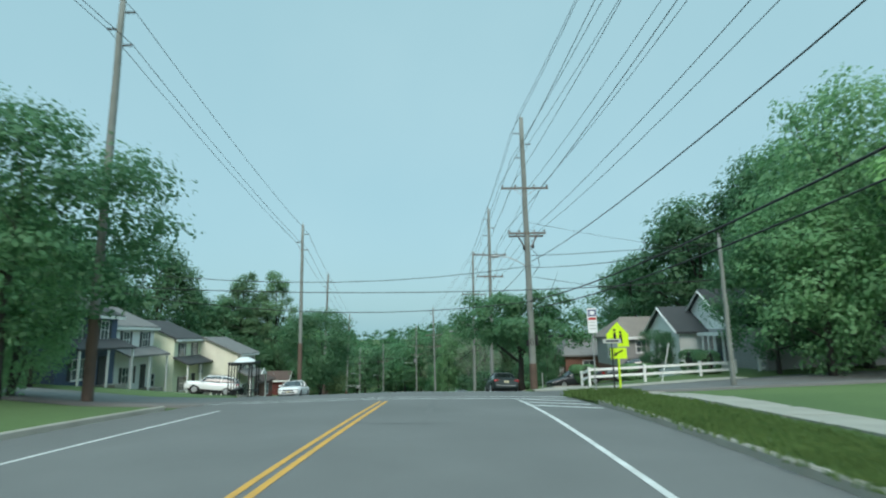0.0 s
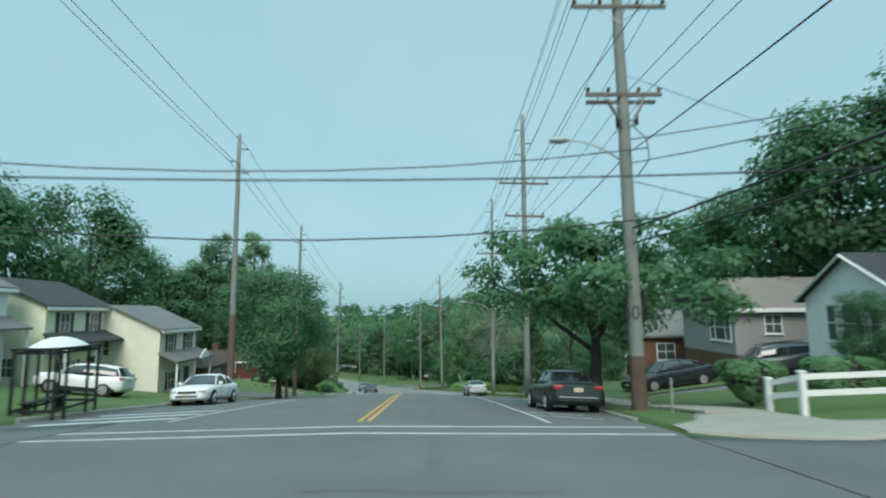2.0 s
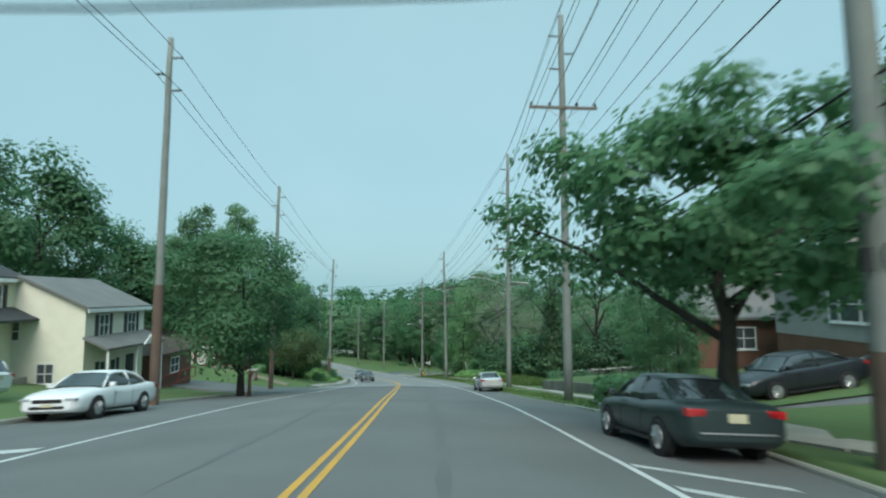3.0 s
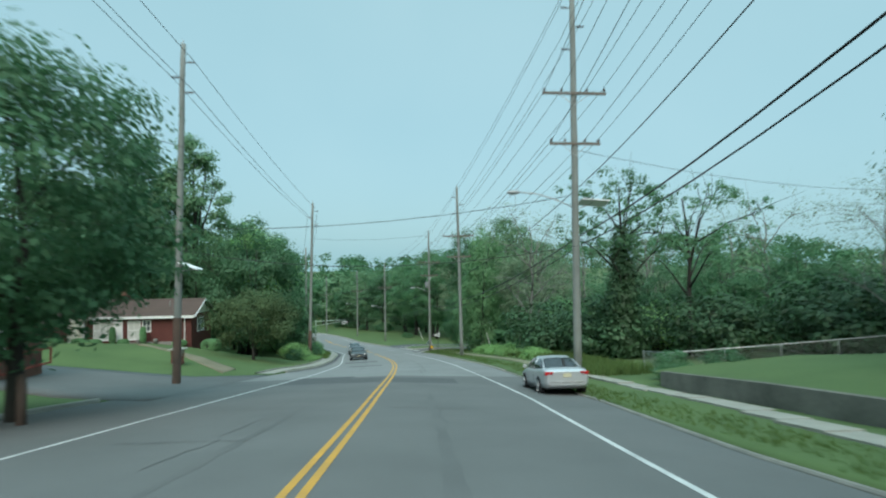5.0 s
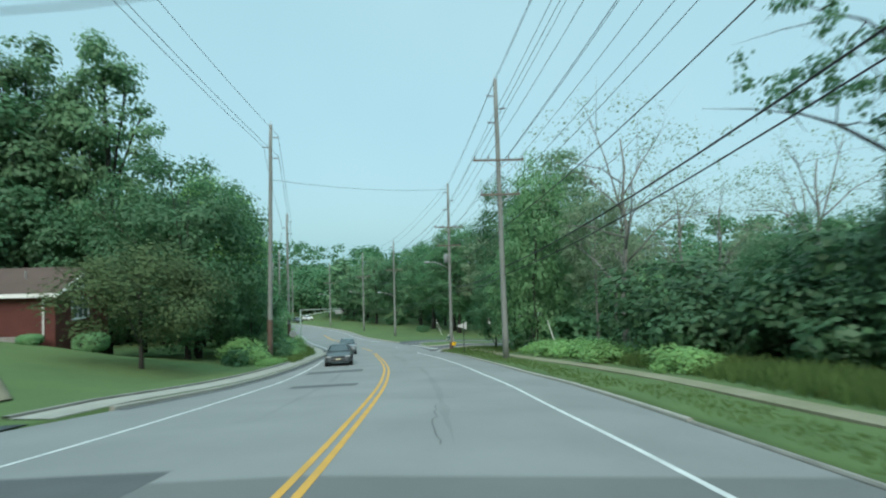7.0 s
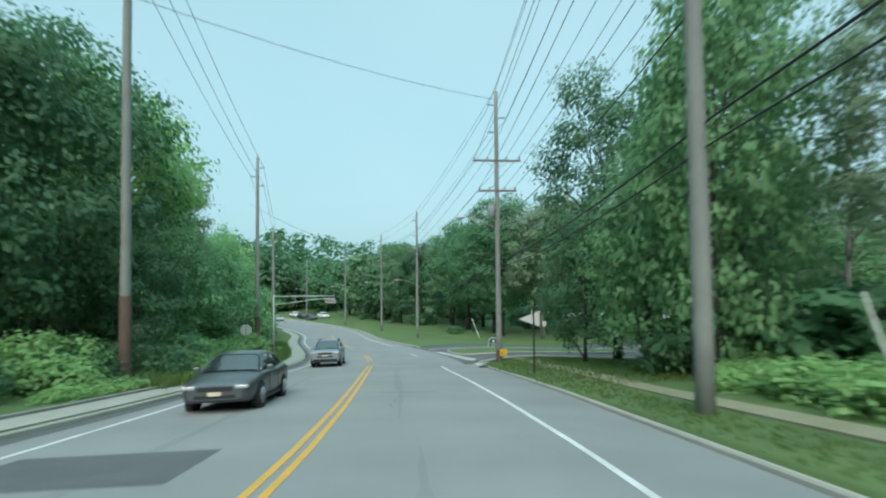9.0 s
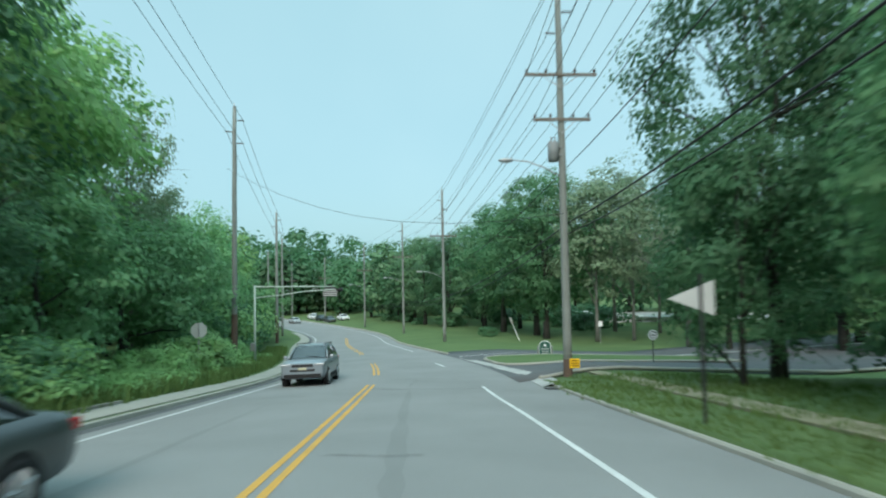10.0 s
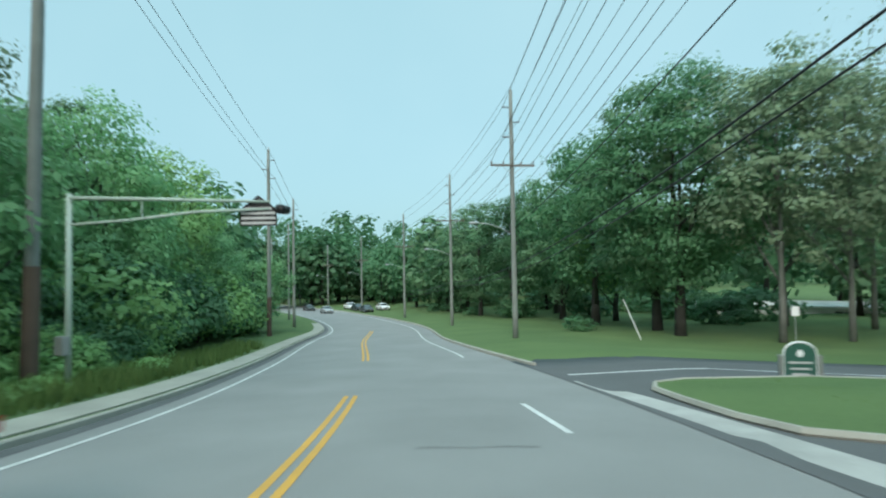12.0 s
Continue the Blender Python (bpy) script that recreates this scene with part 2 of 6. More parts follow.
RISE_L = [(-100, .10), (70, .10), (82, .12), (90, .2), (102, .2), (108, .13), (118, .06), (400, .04)]


def smooth(xs, ys, q):
    xs, ys, q = np.asarray(xs, float), np.asarray(ys, float), np.asarray(q, float)
    d, w = np.diff(ys) / np.diff(xs), np.diff(xs)
    m = np.r_[d[0], (d[:-1] * w[1:] + d[1:] * w[:-1]) / (w[1:] + w[:-1]), d[-1]]
    i = np.clip(np.searchsorted(xs, q) - 1, 0, len(xs) - 2)
    h = xs[i + 1] - xs[i]
    u = (q - xs[i]) / h
    return (2 * u**3 - 3 * u**2 + 1) * ys[i] + (u**3 - 2 * u**2 + u) * h * m[i] + (3 * u**2 - 2 * u**3) * ys[i + 1] + (u**3 - u**2) * h * m[i + 1]


_c = np.array(CENTRE, float)
_chord = np.r_[0, np.cumsum(np.hypot(*np.diff(_c, axis=0).T))]
_q = np.linspace(0, _chord[-1], 1600)
RX, RY = smooth(_chord, _c[:, 0], _q), smooth(_chord, _c[:, 1], _q)
RS = np.r_[0, np.cumsum(np.hypot(np.diff(RX), np.diff(RY)))]
RS -= np.interp(0, RY, RS)


def table(s, rows):
    return float(np.interp(s, [r[0] for r in rows], [r[1] for r in rows]))


def road_z(s):
    return float(smooth([r[0] for r in LEVELS], [r[1] for r in LEVELS], s))


def heading(s):
    j = int(np.clip(np.searchsorted(RS, s), 1, len(RX) - 2))
    h = np.array([RX[j + 1] - RX[j - 1], RY[j + 1] - RY[j - 1]])
    return h / np.linalg.norm(h)


def camber(s, o):
    return table(s, CAMBER_R) if o > 0 else 0.015


def rise(s, o):
    a = abs(o) - abs(table(s, KERB_R if o > 0 else KERB_L))
    if a <= 0:
        return -camber(s, o) * abs(o)
    return -camber(s, o) * (abs(o) - a) + 0.14 * table(s, DROP_R if o > 0 else DROP_L) + 0.035 * min(a, 4) + table(s, RISE_R if o > 0 else RISE_L) * min(max(a - 4, 0), 12) + 0.015 * max(a - 16, 0)


def at(s, o, dz=0.0):
    """World place: s metres along the road, o to its right, dz over the ground there."""
    h = heading(s)
    return Vector((np.interp(s, RS, RX) + h[1] * o, np.interp(s, RS, RY) - h[0] * o, road_z(s) + rise(s, o) + dz))


def on_road(s, o, dz=0.0):
    h = heading(s)
    return Vector((np.interp(s, RS, RX) + h[1] * o, np.interp(s, RS, RY) - h[0] * o, road_z(s) + dz - camber(s, o) * abs(o)))


def along(x, y):
    j = int(np.clip(np.argmin((RX - x) ** 2 + (RY - y) ** 2), 1, len(RX) - 2))
    h = heading(RS[j])
    v = np.array([x - RX[j], y - RY[j]])
    return float(RS[j] + v @ h), float(h[1] * v[0] - h[0] * v[1])


def ground(x, y):
    s, o = along(x, y)
    return road_z(s) + rise(s, o)


def turn_at(s):
    """Degrees by which the road's heading is turned to the left from +y."""
    h = heading(s)
    return math.degrees(math.atan2(-h[0], h[1]))


# ---- mesh helpers ----
class Shape:
    """Collects vertices and faces for one mesh."""
    def __init__(self):
        self.v, self.f = [], []

    def face(self, *pts):
        n = len(self.v)
        self.v += [tuple(p) for p in pts]
        self.f.append(tuple(range(n, n + len(pts))))
        return self

    def box(self, x0, y0, z0, x1, y1, z1, m=None):
        n = len(self.v)
        pts = [Vector(p) for p in ((x0, y0, z0), (x1, y0, z0), (x1, y1, z0), (x0, y1, z0), (x0, y0, z1), (x1, y0, z1), (x1, y1, z1), (x0, y1, z1))]
        self.v += [tuple(m @ p if m else p) for p in pts]
        self.f += [tuple(n + i for i in q) for q in ((3, 2, 1, 0), (4, 5, 6, 7), (0, 1, 5, 4), (1, 2, 6, 5), (2, 3, 7, 6), (3, 0, 4, 7))]
        return self

    def beam(self, a, b, r0, r1=None, sides=8, caps=True):
        a, b, r1 = Vector(a), Vector(b), r0 if r1 is None else r1
        q = (b - a).to_track_quat("Z", "Y")
        n = len(self.v)
        for p, r in ((a, r0), (b, r1)):
            self.v += [tuple(p + q @ Vector((r * math.cos(2 * math.pi * i / sides), r * math.sin(2 * math.pi * i / sides), 0))) for i in range(sides)]
        self.f += [(n + i, n + (i + 1) % sides, n + sides + (i + 1) % sides, n + sides + i) for i in range(sides)]
        if caps:
            self.f += [tuple(n + i for i in reversed(range(sides))), tuple(n + sides + i for i in range(sides))]
        return self

    def tube(self, pts, r, sides=6):
        """A tube along points; r is one radius or one for each point."""
        rs = r if isinstance(r, (list, tuple)) else [r] * len(pts)
        pts = [Vector(p) for p in pts]
        n = len(self.v)
        q = None
        for k, p in enumerate(pts):
            d = (pts[min(k + 1, len(pts) - 1)] - pts[max(k - 1, 0)]).normalized()
            q = d.to_track_quat("Z", "Y") if q is None else (q @ Vector((0, 0, 1))).rotation_difference(d) @ q
            self.v += [tuple(p + q @ Vector((rs[k] * math.cos(2 * math.pi * i / sides), rs[k] * math.sin(2 * math.pi * i / sides), 0))) for i in range(sides)]
        for k in range(len(pts) - 1):
            a = n + k * sides
            self.f += [(a + i, a + (i + 1) % sides, a + sides + (i + 1) % sides, a + sides + i) for i in range(sides)]
        self.f += [tuple(n + i for i in reversed(range(sides))), tuple(n + (len(pts) - 1) * sides + i for i in range(sides))]
        return self

    def prism(self, poly, axis_from, axis_to):
        """A flat polygon of (u, v) pairs swept from one plane to another; the planes are functions (u, v) -> point."""
        n, k = len(self.v), len(poly)
        self.v += [tuple(axis_from(u, v)) for u, v in poly] + [tuple(axis_to(u, v)) for u, v in poly]
        self.f += [(n + i, n + (i + 1) % k, n + k + (i + 1) % k, n + k + i) for i in range(k)]
        self.f += [tuple(n + i for i in reversed(range(k))), tuple(n + k + i for i in range(k))]
        return self

    def ring(self, rows, close=True):
        """Faces between rows of points of equal length."""
        n, k = len(self.v), len(rows[0])
        for row in rows:
            self.v += [tuple(p) for p in row]
        for a in range(len(rows) - 1):
            for i in range(k if close else k - 1):
                self.f.append((n + a * k + i, n + a * k + (i + 1) % k, n + (a + 1) * k + (i + 1) % k, n + (a + 1) * k + i))
        return self

    def mesh(self, name, material, shade=False):
        me = bpy.data.meshes.new(name)
        me.from_pydata(self.v, [], self.f)
        me.materials.append(material)
        if shade:
            me.polygons.foreach_set("use_smooth", [True] * len(me.polygons))
        me.update()
        return me


def part(name, shape, material, parent=None, label="", shade=False, bevel=0.0):
    me = shape.mesh(name, material, shade)
    if bevel:
        bm = bmesh.new()
        bm.from_mesh(me)
        bmesh.ops.remove_doubles(bm, verts=bm.verts, dist=0.0005)
        bmesh.ops.bevel(bm, geom=[e for e in bm.edges if len(e.link_faces) == 2 and e.calc_face_angle(0) > 0.5], offset=bevel, segments=2, affect="EDGES", profile=0.6)
        bm.to_mesh(me)
        bm.free()
    ob = new(name, me)
    if parent:
        ob.parent = parent
    if label:
        tagged(ob, label)
    return ob


def thing(name, m, label, category, group="", kind=""):
    ob = new(name)
    ob.empty_display_size = 0.2
    ob.matrix_world = m if isinstance(m, Matrix) else Matrix.Translation(m)
    return tagged(ob, label, category, group, kind)


def structure(name, shape, material, label, category, shade=False):
    return tagged(part(name, shape, material, None, "", shade), label, category, "", "structure")


# ---- the ground: one sheet, lowered under the road ----
def build_ground():
    outs = [0.15, 0.5, 1.0, 1.6, 2.4, 3.2, 4.0, 5.5, 7, 9, 11.5, 14, 17, 21, 27, 36, 50, 70, 100, 140]
    rng = np.random.default_rng(4)
    shape, rows = Shape(), []
    stations = np.arange(-60, 345, 2.0)
    def bump(s, a, drop):
        return -0.1 if table(s, drop) < 0.01 else rng.normal(0, 0.015) if a > 2 else 0.0
    for s in stations:
        kl, kr = table(s, KERB_L), table(s, KERB_R)
        row = []
        for a in reversed(outs):
            row.append(at(s, kl - a, bump(s, a, DROP_L)))
        row.append(on_road(s, kl - 0.14, -0.2))
        row.append(on_road(s, 0, -0.25))
        row.append(on_road(s, kr + 0.14, -0.2))
        for a in outs:
            row.append(at(s, kr + a, bump(s, a, DROP_R)))
        first, last = row[0].copy(), row[-1].copy()
        row.insert(0, Vector((first.x - 30, first.y, -34)))
        row.append(Vector((last.x + 30, last.y, -34)))
        rows.append(row)
    shape.ring(rows, close=False)
    structure("ground", shape, LAWN, "mown green grass verge and lawn along the road", "ground", shade=True)
    far = Shape().face((-4500, -4500, -32), (4500, -4500, -32), (4500, 4500, -32), (-4500, 4500, -32))
    structure("ground_far", far, LAWN, "distant wooded green land", "ground")


build_ground()


def strip(shape, s0, s1, left, right, dz, step=1.5, place=on_road):
    """A band on the road between two offsets, which are numbers or functions of s."""
    n = max(2, int((s1 - s0) / step) + 1)
    fl = left if callable(left) else (lambda s: left)
    fr = right if callable(right) else (lambda s: right)
    k = max(2, int(abs(fr(s0) - fl(s0)) / 0.8) + 2)
    shape.ring([[place(s, o, dz) for o in np.linspace(fl(s), fr(s), k)] for s in np.linspace(s0, s1, n)], close=False)
    return shape


def build_road():
    body, rows = Shape(), []
    for s in np.arange(-60, 341, 1.5):
        kl, kr = table(s, KERB_L), table(s, KERB_R)
        rows.append([on_road(s, o) for o in np.r_[np.linspace(kl, 0, 7), np.linspace(0, kr, 6)[1:]]])
    seam = 91
    body.ring(rows[:seam], close=False)
    road = structure("road", body, ASPHALT, "worn grey asphalt two-lane road running downhill", "road", shade=True)
    part("old_surface", Shape().ring(rows[seam - 1:], close=False), ASPHALT_OLD, road, "paler older asphalt beyond a seam", shade=True)
    def mark(name, s0, s1, a, b, m=PAINT_WHITE, dz=0.006, lab=""):
        part(name, strip(Shape(), s0, s1, a, b, dz), m, road, lab)
    # double yellow centre line, broken at the crossings
    drift = [(-100, 0), (92, 0), (99, .15), (117, .15), (125, 0), (129, -.1), (137, -.1), (150, 0), (400, 0)]
    for s0, s1 in ((-55, 19.2), (31.6, 123.4), (128.2, 137.0), (147.5, 178)):
        for o in (-0.17, 0.06):
            mark("yellow_line", s0, s1, lambda s, o=o: o + table(s, drift), lambda s, o=o: o + 0.115 + table(s, drift), PAINT_YELLOW, lab="worn double yellow centre line")
    wr = [(-60, 5.1), (14, 5.0), (32, 4.75), (55, 5.0), (64, 5.3), (71, 5.2), (82, 4.7), (92, 4.45), (99, 4.6), (115, 4.55), (122, 4.38), (135, 3.75), (150, 4.6), (400, 4.6)]
    wlft = [(-60, -4.95), (14, -4.85), (33, -5.6), (60, -5.6), (80, -4.9), (115, -4.55), (135, -4.0), (160, -4.1), (400, -4.2)]
    for rows_, spans, half in ((wr, ((-55, 19.5), (31.6, 122.2), (132.3, 135.2), (148, 330)), 0.06), (wlft, ((-55, 17), (33, 330)), 0.06)):
        for s0, s1 in spans:
            mark("edge_line", s0, s1, lambda s, r=rows_: table(s, r) - half, lambda s, r=rows_: table(s, r) + half, lab="white painted edge line")
    # two pairs of crosswalk lines and the hatched no-parking bars
    for s, a, b in ((20.6, -9.5, 6.9), (22.0, -9.5, 7.6), (29.4, -9.0, 7.0), (30.6, -9.0, 6.8)):
        mark("crosswalk_line", s - 0.09, s + 0.09, a, b, lab="white crosswalk line across the road")
    def bar(s0, o0, s1, o1, w=0.24):
        a, b = on_road(s0, o0, 0.007), on_road(s1, o1, 0.007)
        c, d = on_road(s1 - w, o1, 0.007), on_road(s0 - w, o0, 0.007)
        part("hatch_bar", Shape().face(a, b, c, d), PAINT_WHITE, road, "white hatch bar beside the kerb")
    for s, d in ((20.5, 1.5), (18.8, 1.15), (17.5, 1.2)):
        bar(s, 4.85, s - d, 6.95, 0.3)
    for s in (36.0, 34.4):
        bar(s, 4.9, s - 1.6, 6.5)
    for s in (34.5, 36.2, 37.9):
        bar(s - 1.3, -9.4, s, -5.9, 0.5)
    # darker repairs
    for s0, s1, a, b in ((70.2, 73.4, 0.2, 3.3), (70.6, 75.6, -5.0, -2.0), (70.4, 73.8, -2.0, 0.3), (97.4, 99.5, -4.3, -1.2), (88.5, 89.6, -3.6, -1.0)):
        mark("asphalt_repair", s0, s1, a, b, ASPHALT_PATCH, 0.004, "darker rectangular asphalt repair")
    # tar-filled cracks with a wandering line
    rng = np.random.default_rng(8)
    for s, a, b, w in ((61.0, 0.5, 4.4, 0.05), (61.6, -4.2, -0.9, 0.04), (94.9, 0.3, 4.2, 0.10), (83.5, 0.4, 2.4, 0.05), (107.5, 0.6, 3.9, 0.07), (110.5, 0.6, 2.1, 0.05),
                       (121.4, 0.6, 4.3, 0.10), (121.8, -0.2, 0.7, 0.06), (125.6, -0.3, 3.6, 0.06), (131.5, 1.4, 3.2, 0.04), (119.8, -3.1, -1.6, 0.05), (56.5, -4.4, -1.6, 0.05), (24.5, 0.2, 3.5, 0.05), (12.5, -0.6, 2.6, 0.04)):
        n = 14
        os_ = np.linspace(a, b, n)
        jit = np.cumsum(rng.normal(0, 0.03, n))
        wid = 0.55 * w * (0.2 + rng.random(n))
        rows_ = [[on_road(s + j - v, o, 0.005), on_road(s + j + v, o, 0.005)] for o, j, v in zip(os_, jit, wid)]
        part("crack", Shape().ring(rows_, close=False), TAR, road, "tar-filled crack across the lane")
    for o0, s0, s1 in ((2.1, 58, 62), (-2.6, 54, 59), (1.6, 122.5, 125), (1.75, 77, 82), (1.5, 104, 106)):
        n = 16
        ss = np.linspace(s0, s1, n)
        jit = o0 + np.cumsum(rng.normal(0, 0.05, n))
        rows_ = [[on_road(s, o - 0.011, 0.005), on_road(s, o + 0.011, 0.005)] for s, o in zip(ss, jit)]
        part("crack", Shape().ring(rows_, close=False), TAR, road)
    # oil darkened streaks along the lanes
    for o0, s0, s1, half in ((1.75, 12, 31, 0.16), (1.8, 31, 66, 0.2), (2.0, 77, 100, 0.16), (1.7, 102, 122, 0.18), (-1.9, 34, 62, 0.16), (-2.3, 80, 118, 0.16)):
        n = int((s1 - s0) / 0.7)
        ss = np.linspace(s0, s1, n)
        mid = o0 + np.cumsum(rng.normal(0, 0.012, n))
        wid = half * (0.35 + 0.65 * rng.random(n)) * np.clip(np.minimum(ss - s0, s1 - ss) / 4, 0.05, 1)
        part("oil_streak", Shape().ring([[on_road(s, o - w, 0.0035), on_road(s, o + w, 0.0035)] for s, o, w in zip(ss, mid, wid)], close=False), ASPHALT_STREAK if s0 < 76 else ASPHALT_OLD_STREAK, road, "faint oil-darkened streak along the lane")
    return road


build_road()


def kerb(name, s0, s1, table_rows, sign, label, height=0.15, width=0.16, material=CONCRETE, gap=0.0):
    rows = []
    for s in np.linspace(s0, s1, int((s1 - s0) / 1.2) + 2):
        k = table(s, table_rows) + sign * gap
        base = on_road(s, k, 0)
        z = base.z
        pts = [(k, -0.1), (k + sign * 0.02, height - 0.03), (k + sign * 0.05, height), (k + sign * width, height), (k + sign * width, -0.1)]
        rows.append([Vector((*on_road(s, o, 0).xy, z + dz)) for o, dz in pts])
    body = Shape().ring(rows, close=False)
    body.face(*rows[0]).face(*reversed(rows[-1]))
    return structure(name, body, material, label, "kerb")


kerb("kerb_right_1", -55, 17.5, KERB_R, 1, "concrete kerb along the grass verge")
kerb("kerb_right_2", 32.4, 49, KERB_R, 1, "worn concrete kerb beside the verge", height=0.085)
kerb("kerb_right_4", 49, 79, KERB_R, 1, "low worn kerb sunk beside the grass", height=0.045, width=0.13, material=CONCRETE_OLD)
kerb("kerb_right_5", 79, 122.5, KERB_R, 1, "worn concrete kerb beside the verge", height=0.09, width=0.13)
kerb("kerb_right_3", 143, 330, KERB_R, 1, "concrete kerb beside the park lawn")
kerb("kerb_left_1", -55, 18, KERB_L, -1, "concrete kerb on the far side")
kerb("kerb_left_2", 34, 66, KERB_L, -1, "concrete kerb in front of the houses")
kerb("kerb_left_3", 84, 330, KERB_L, -1, "concrete kerb on the outside of the bend", height=0.13)


def sweep_band(name, s0, s1, o0, o1, z0, material, label, category, thick=0.08, step=1.5):
    """A slab that follows the ground between two offsets (functions of s)."""
    rows = []
    for s in np.linspace(s0, s1, int((s1 - s0) / step) + 2):
        a, b = at(s, o0(s)), at(s, o1(s))
        rows.append([a + Vector((0, 0, z0 - thick)), a + Vector((0, 0, z0)), b + Vector((0, 0, z0)), b + Vector((0, 0, z0 - thick))])
    return structure(name, Shape().ring(rows, close=False), material, label, category)


# left: dark gutter strip, flush concrete walk and its back edge
part("gutter", strip(Shape(), 84, 330, lambda s: table(s, KERB_L) + 0.02, lambda s: table(s, KERB_L) + 0.42, 0.005), ASPHALT_DARK, bpy.data.objects["road"], "dark asphalt gutter strip")
sweep_band("pavement_left", 82, 200, lambda s: table(s, KERB_L) - 1.2, lambda s: table(s, KERB_L) - 0.17, 0.03, CONCRETE, "pale concrete pavement along the bend", "pavement")
sweep_band("pavement_edge", 82, 118, lambda s: table(s, KERB_L) - 1.37, lambda s: table(s, KERB_L) - 1.2, 0.10, CONCRETE_OLD, "raised concrete edging of the lawn", "edging")
# right: a trodden dirt path over the old pavement
sweep_band("dirt_path", 70, 126, lambda s: table(s, [(70, 10.0), (80, 9.3), (96, 8.5), (105, 8.4), (117, 9.0), (121, 9.4), (126, 9.7)]), lambda s: table(s, [(70, 10.6), (80, 10.0), (96, 9.25), (105, 9.1), (117, 9.8), (121, 10.2), (126, 10.3)]), 0.05, DIRT, "trodden dirt path over an overgrown pavement", "path")

# ---- utility poles ----
def insulator(shape, p, h=0.22, r=0.055):
    p = Vector(p)
    shape.beam(p, p + Vector((0, 0, h * 0.5)), r * 0.5, r * 0.5, 6)
    for k in range(3):
        shape.beam(p + Vector((0, 0, h * (0.3 + 0.22 * k))), p + Vector((0, 0, h * (0.42 + 0.22 * k))), r * 1.3, r * 0.9, 8)


def utility_pole(x, y, top, label, arms=(), posts=(), radius=0.19, material=POLE_GREY, head=None, lamp=None, transformer=None, base_brown=None, group="utility poles"):
    """A wooden pole; arms are (height, width), posts are side insulators (height, side), head is where its top stands."""
    z0 = ground(x, y)
    s, _ = along(x, y)
    hgt = top - z0
    axis = Vector((head[0] - x, head[1] - y, hgt)) if head else Vector((0, 0, 1))
    tilt = Vector((0, 0, 1)).rotation_difference(axis).to_matrix().to_4x4()
    ob = thing("utility_pole", Matrix.Translation((x, y, z0)) @ tilt @ Matrix.Rotation(radians(turn_at(s)), 4, "Z"), label, "utility pole", group)
    n = 9
    pole = Shape().tube([(0.012 * math.sin(3 * k), 0.012 * math.cos(2 * k), -0.4 + (hgt + 0.4) * k / n) for k in range(n + 1)], [radius * (1 - 0.38 * k / n) for k in range(n + 1)], 12)
    part("pole", pole, material, ob, shade=True)
    if base_brown:
        part("base_band", Shape().tube([(0, 0, -0.3), (0, 0, base_brown)], [radius + 0.012, radius + 0.004], 12), POLE_BROWN, ob, "brown stained foot of the pole")
    for z, w in arms:
        z -= z0
        part("crossarm", Shape().box(-w / 2, -0.2, z - 0.065, w / 2, -0.10, z + 0.065), ARM_WOOD, ob, bevel=0.008)
        brace = Shape()
        for sx in (-1, 1):
            brace.beam((sx * w * 0.24, -0.15, z - 0.06), (0, -0.17, z - 0.62), 0.018, 0.018, 5)
        part("brace", brace, STEEL, ob)
        for f in (-0.47, -0.2, 0.2, 0.47):
            sh = Shape()
            insulator(sh, (f * w, -0.15, z + 0.06))
            part("insulator", sh, CERAMIC, ob)
    for z, side in posts:
        z -= z0
        sh = Shape().beam((0, 0, z), (side * 0.62, 0, z + 0.04), 0.035, 0.03, 8)
        for k in range(4):
            sh.beam((side * (0.25 + 0.09 * k), 0, z + 0.02), (side * (0.29 + 0.09 * k), 0, z + 0.025), 0.06, 0.05, 8)
        part("post_insulator", sh, CERAMIC, ob)
    part("pole_cap", Shape().beam((0, 0, hgt), (0, 0, hgt + 0.25), 0.03, 0.02, 6), STEEL, ob)
    if lamp:
        z, reach = lamp[0] - z0, lamp[1]
        arm = Shape().tube([(-0.1, 0, z - 0.75), (-reach * 0.35, 0, z - 0.35), (-reach * 0.7, 0, z - 0.06), (-reach, 0, z)], 0.03, 8)
        part("lamp_arm", arm, STEEL, ob, "grey metal lamp arm", shade=True)
        head = Shape()
        rows = []
        for u, w, h0, h1 in ((0, 0.05, -0.04, 0.05), (0.12, 0.12, -0.09, 0.09), (0.35, 0.17, -0.13, 0.10), (0.58, 0.14, -0.10, 0.07), (0.68, 0.05, -0.03, 0.03)):
            rows.append([Vector((-reach + 0.08 - u, w * math.cos(a), z + (h1 if math.sin(a) > 0 else -h0) * math.sin(a))) for a in np.linspace(0, 2 * math.pi, 10, endpoint=False)])
        head.ring(rows)
        part("lamp_head", head, STEEL, ob, "grey cobra-head street lamp", shade=True)
    if transformer:
        z = transformer - z0
        can = Shape().tube([(-0.42, -0.1, z - 0.45), (-0.42, -0.1, z - 0.43), (-0.42, -0.1, z + 0.4), (-0.42, -0.1, z + 0.47)], [0.2, 0.24, 0.24, 0.16], 14)
        can.beam((-0.5, -0.1, z + 0.45), (-0.5, -0.1, z + 0.68), 0.04, 0.03, 8).beam((-0.33, -0.1, z + 0.45), (-0.33, -0.1, z + 0.66), 0.04, 0.03, 8)
        can.box(-0.2, -0.16, z - 0.2, 0, -0.04, z - 0.12).box(-0.2, -0.16, z + 0.15, 0, -0.04, z + 0.23)
        part("transformer", can, TANK_GREY, ob, "grey pole-mounted transformer can", shade=True)
    return ob


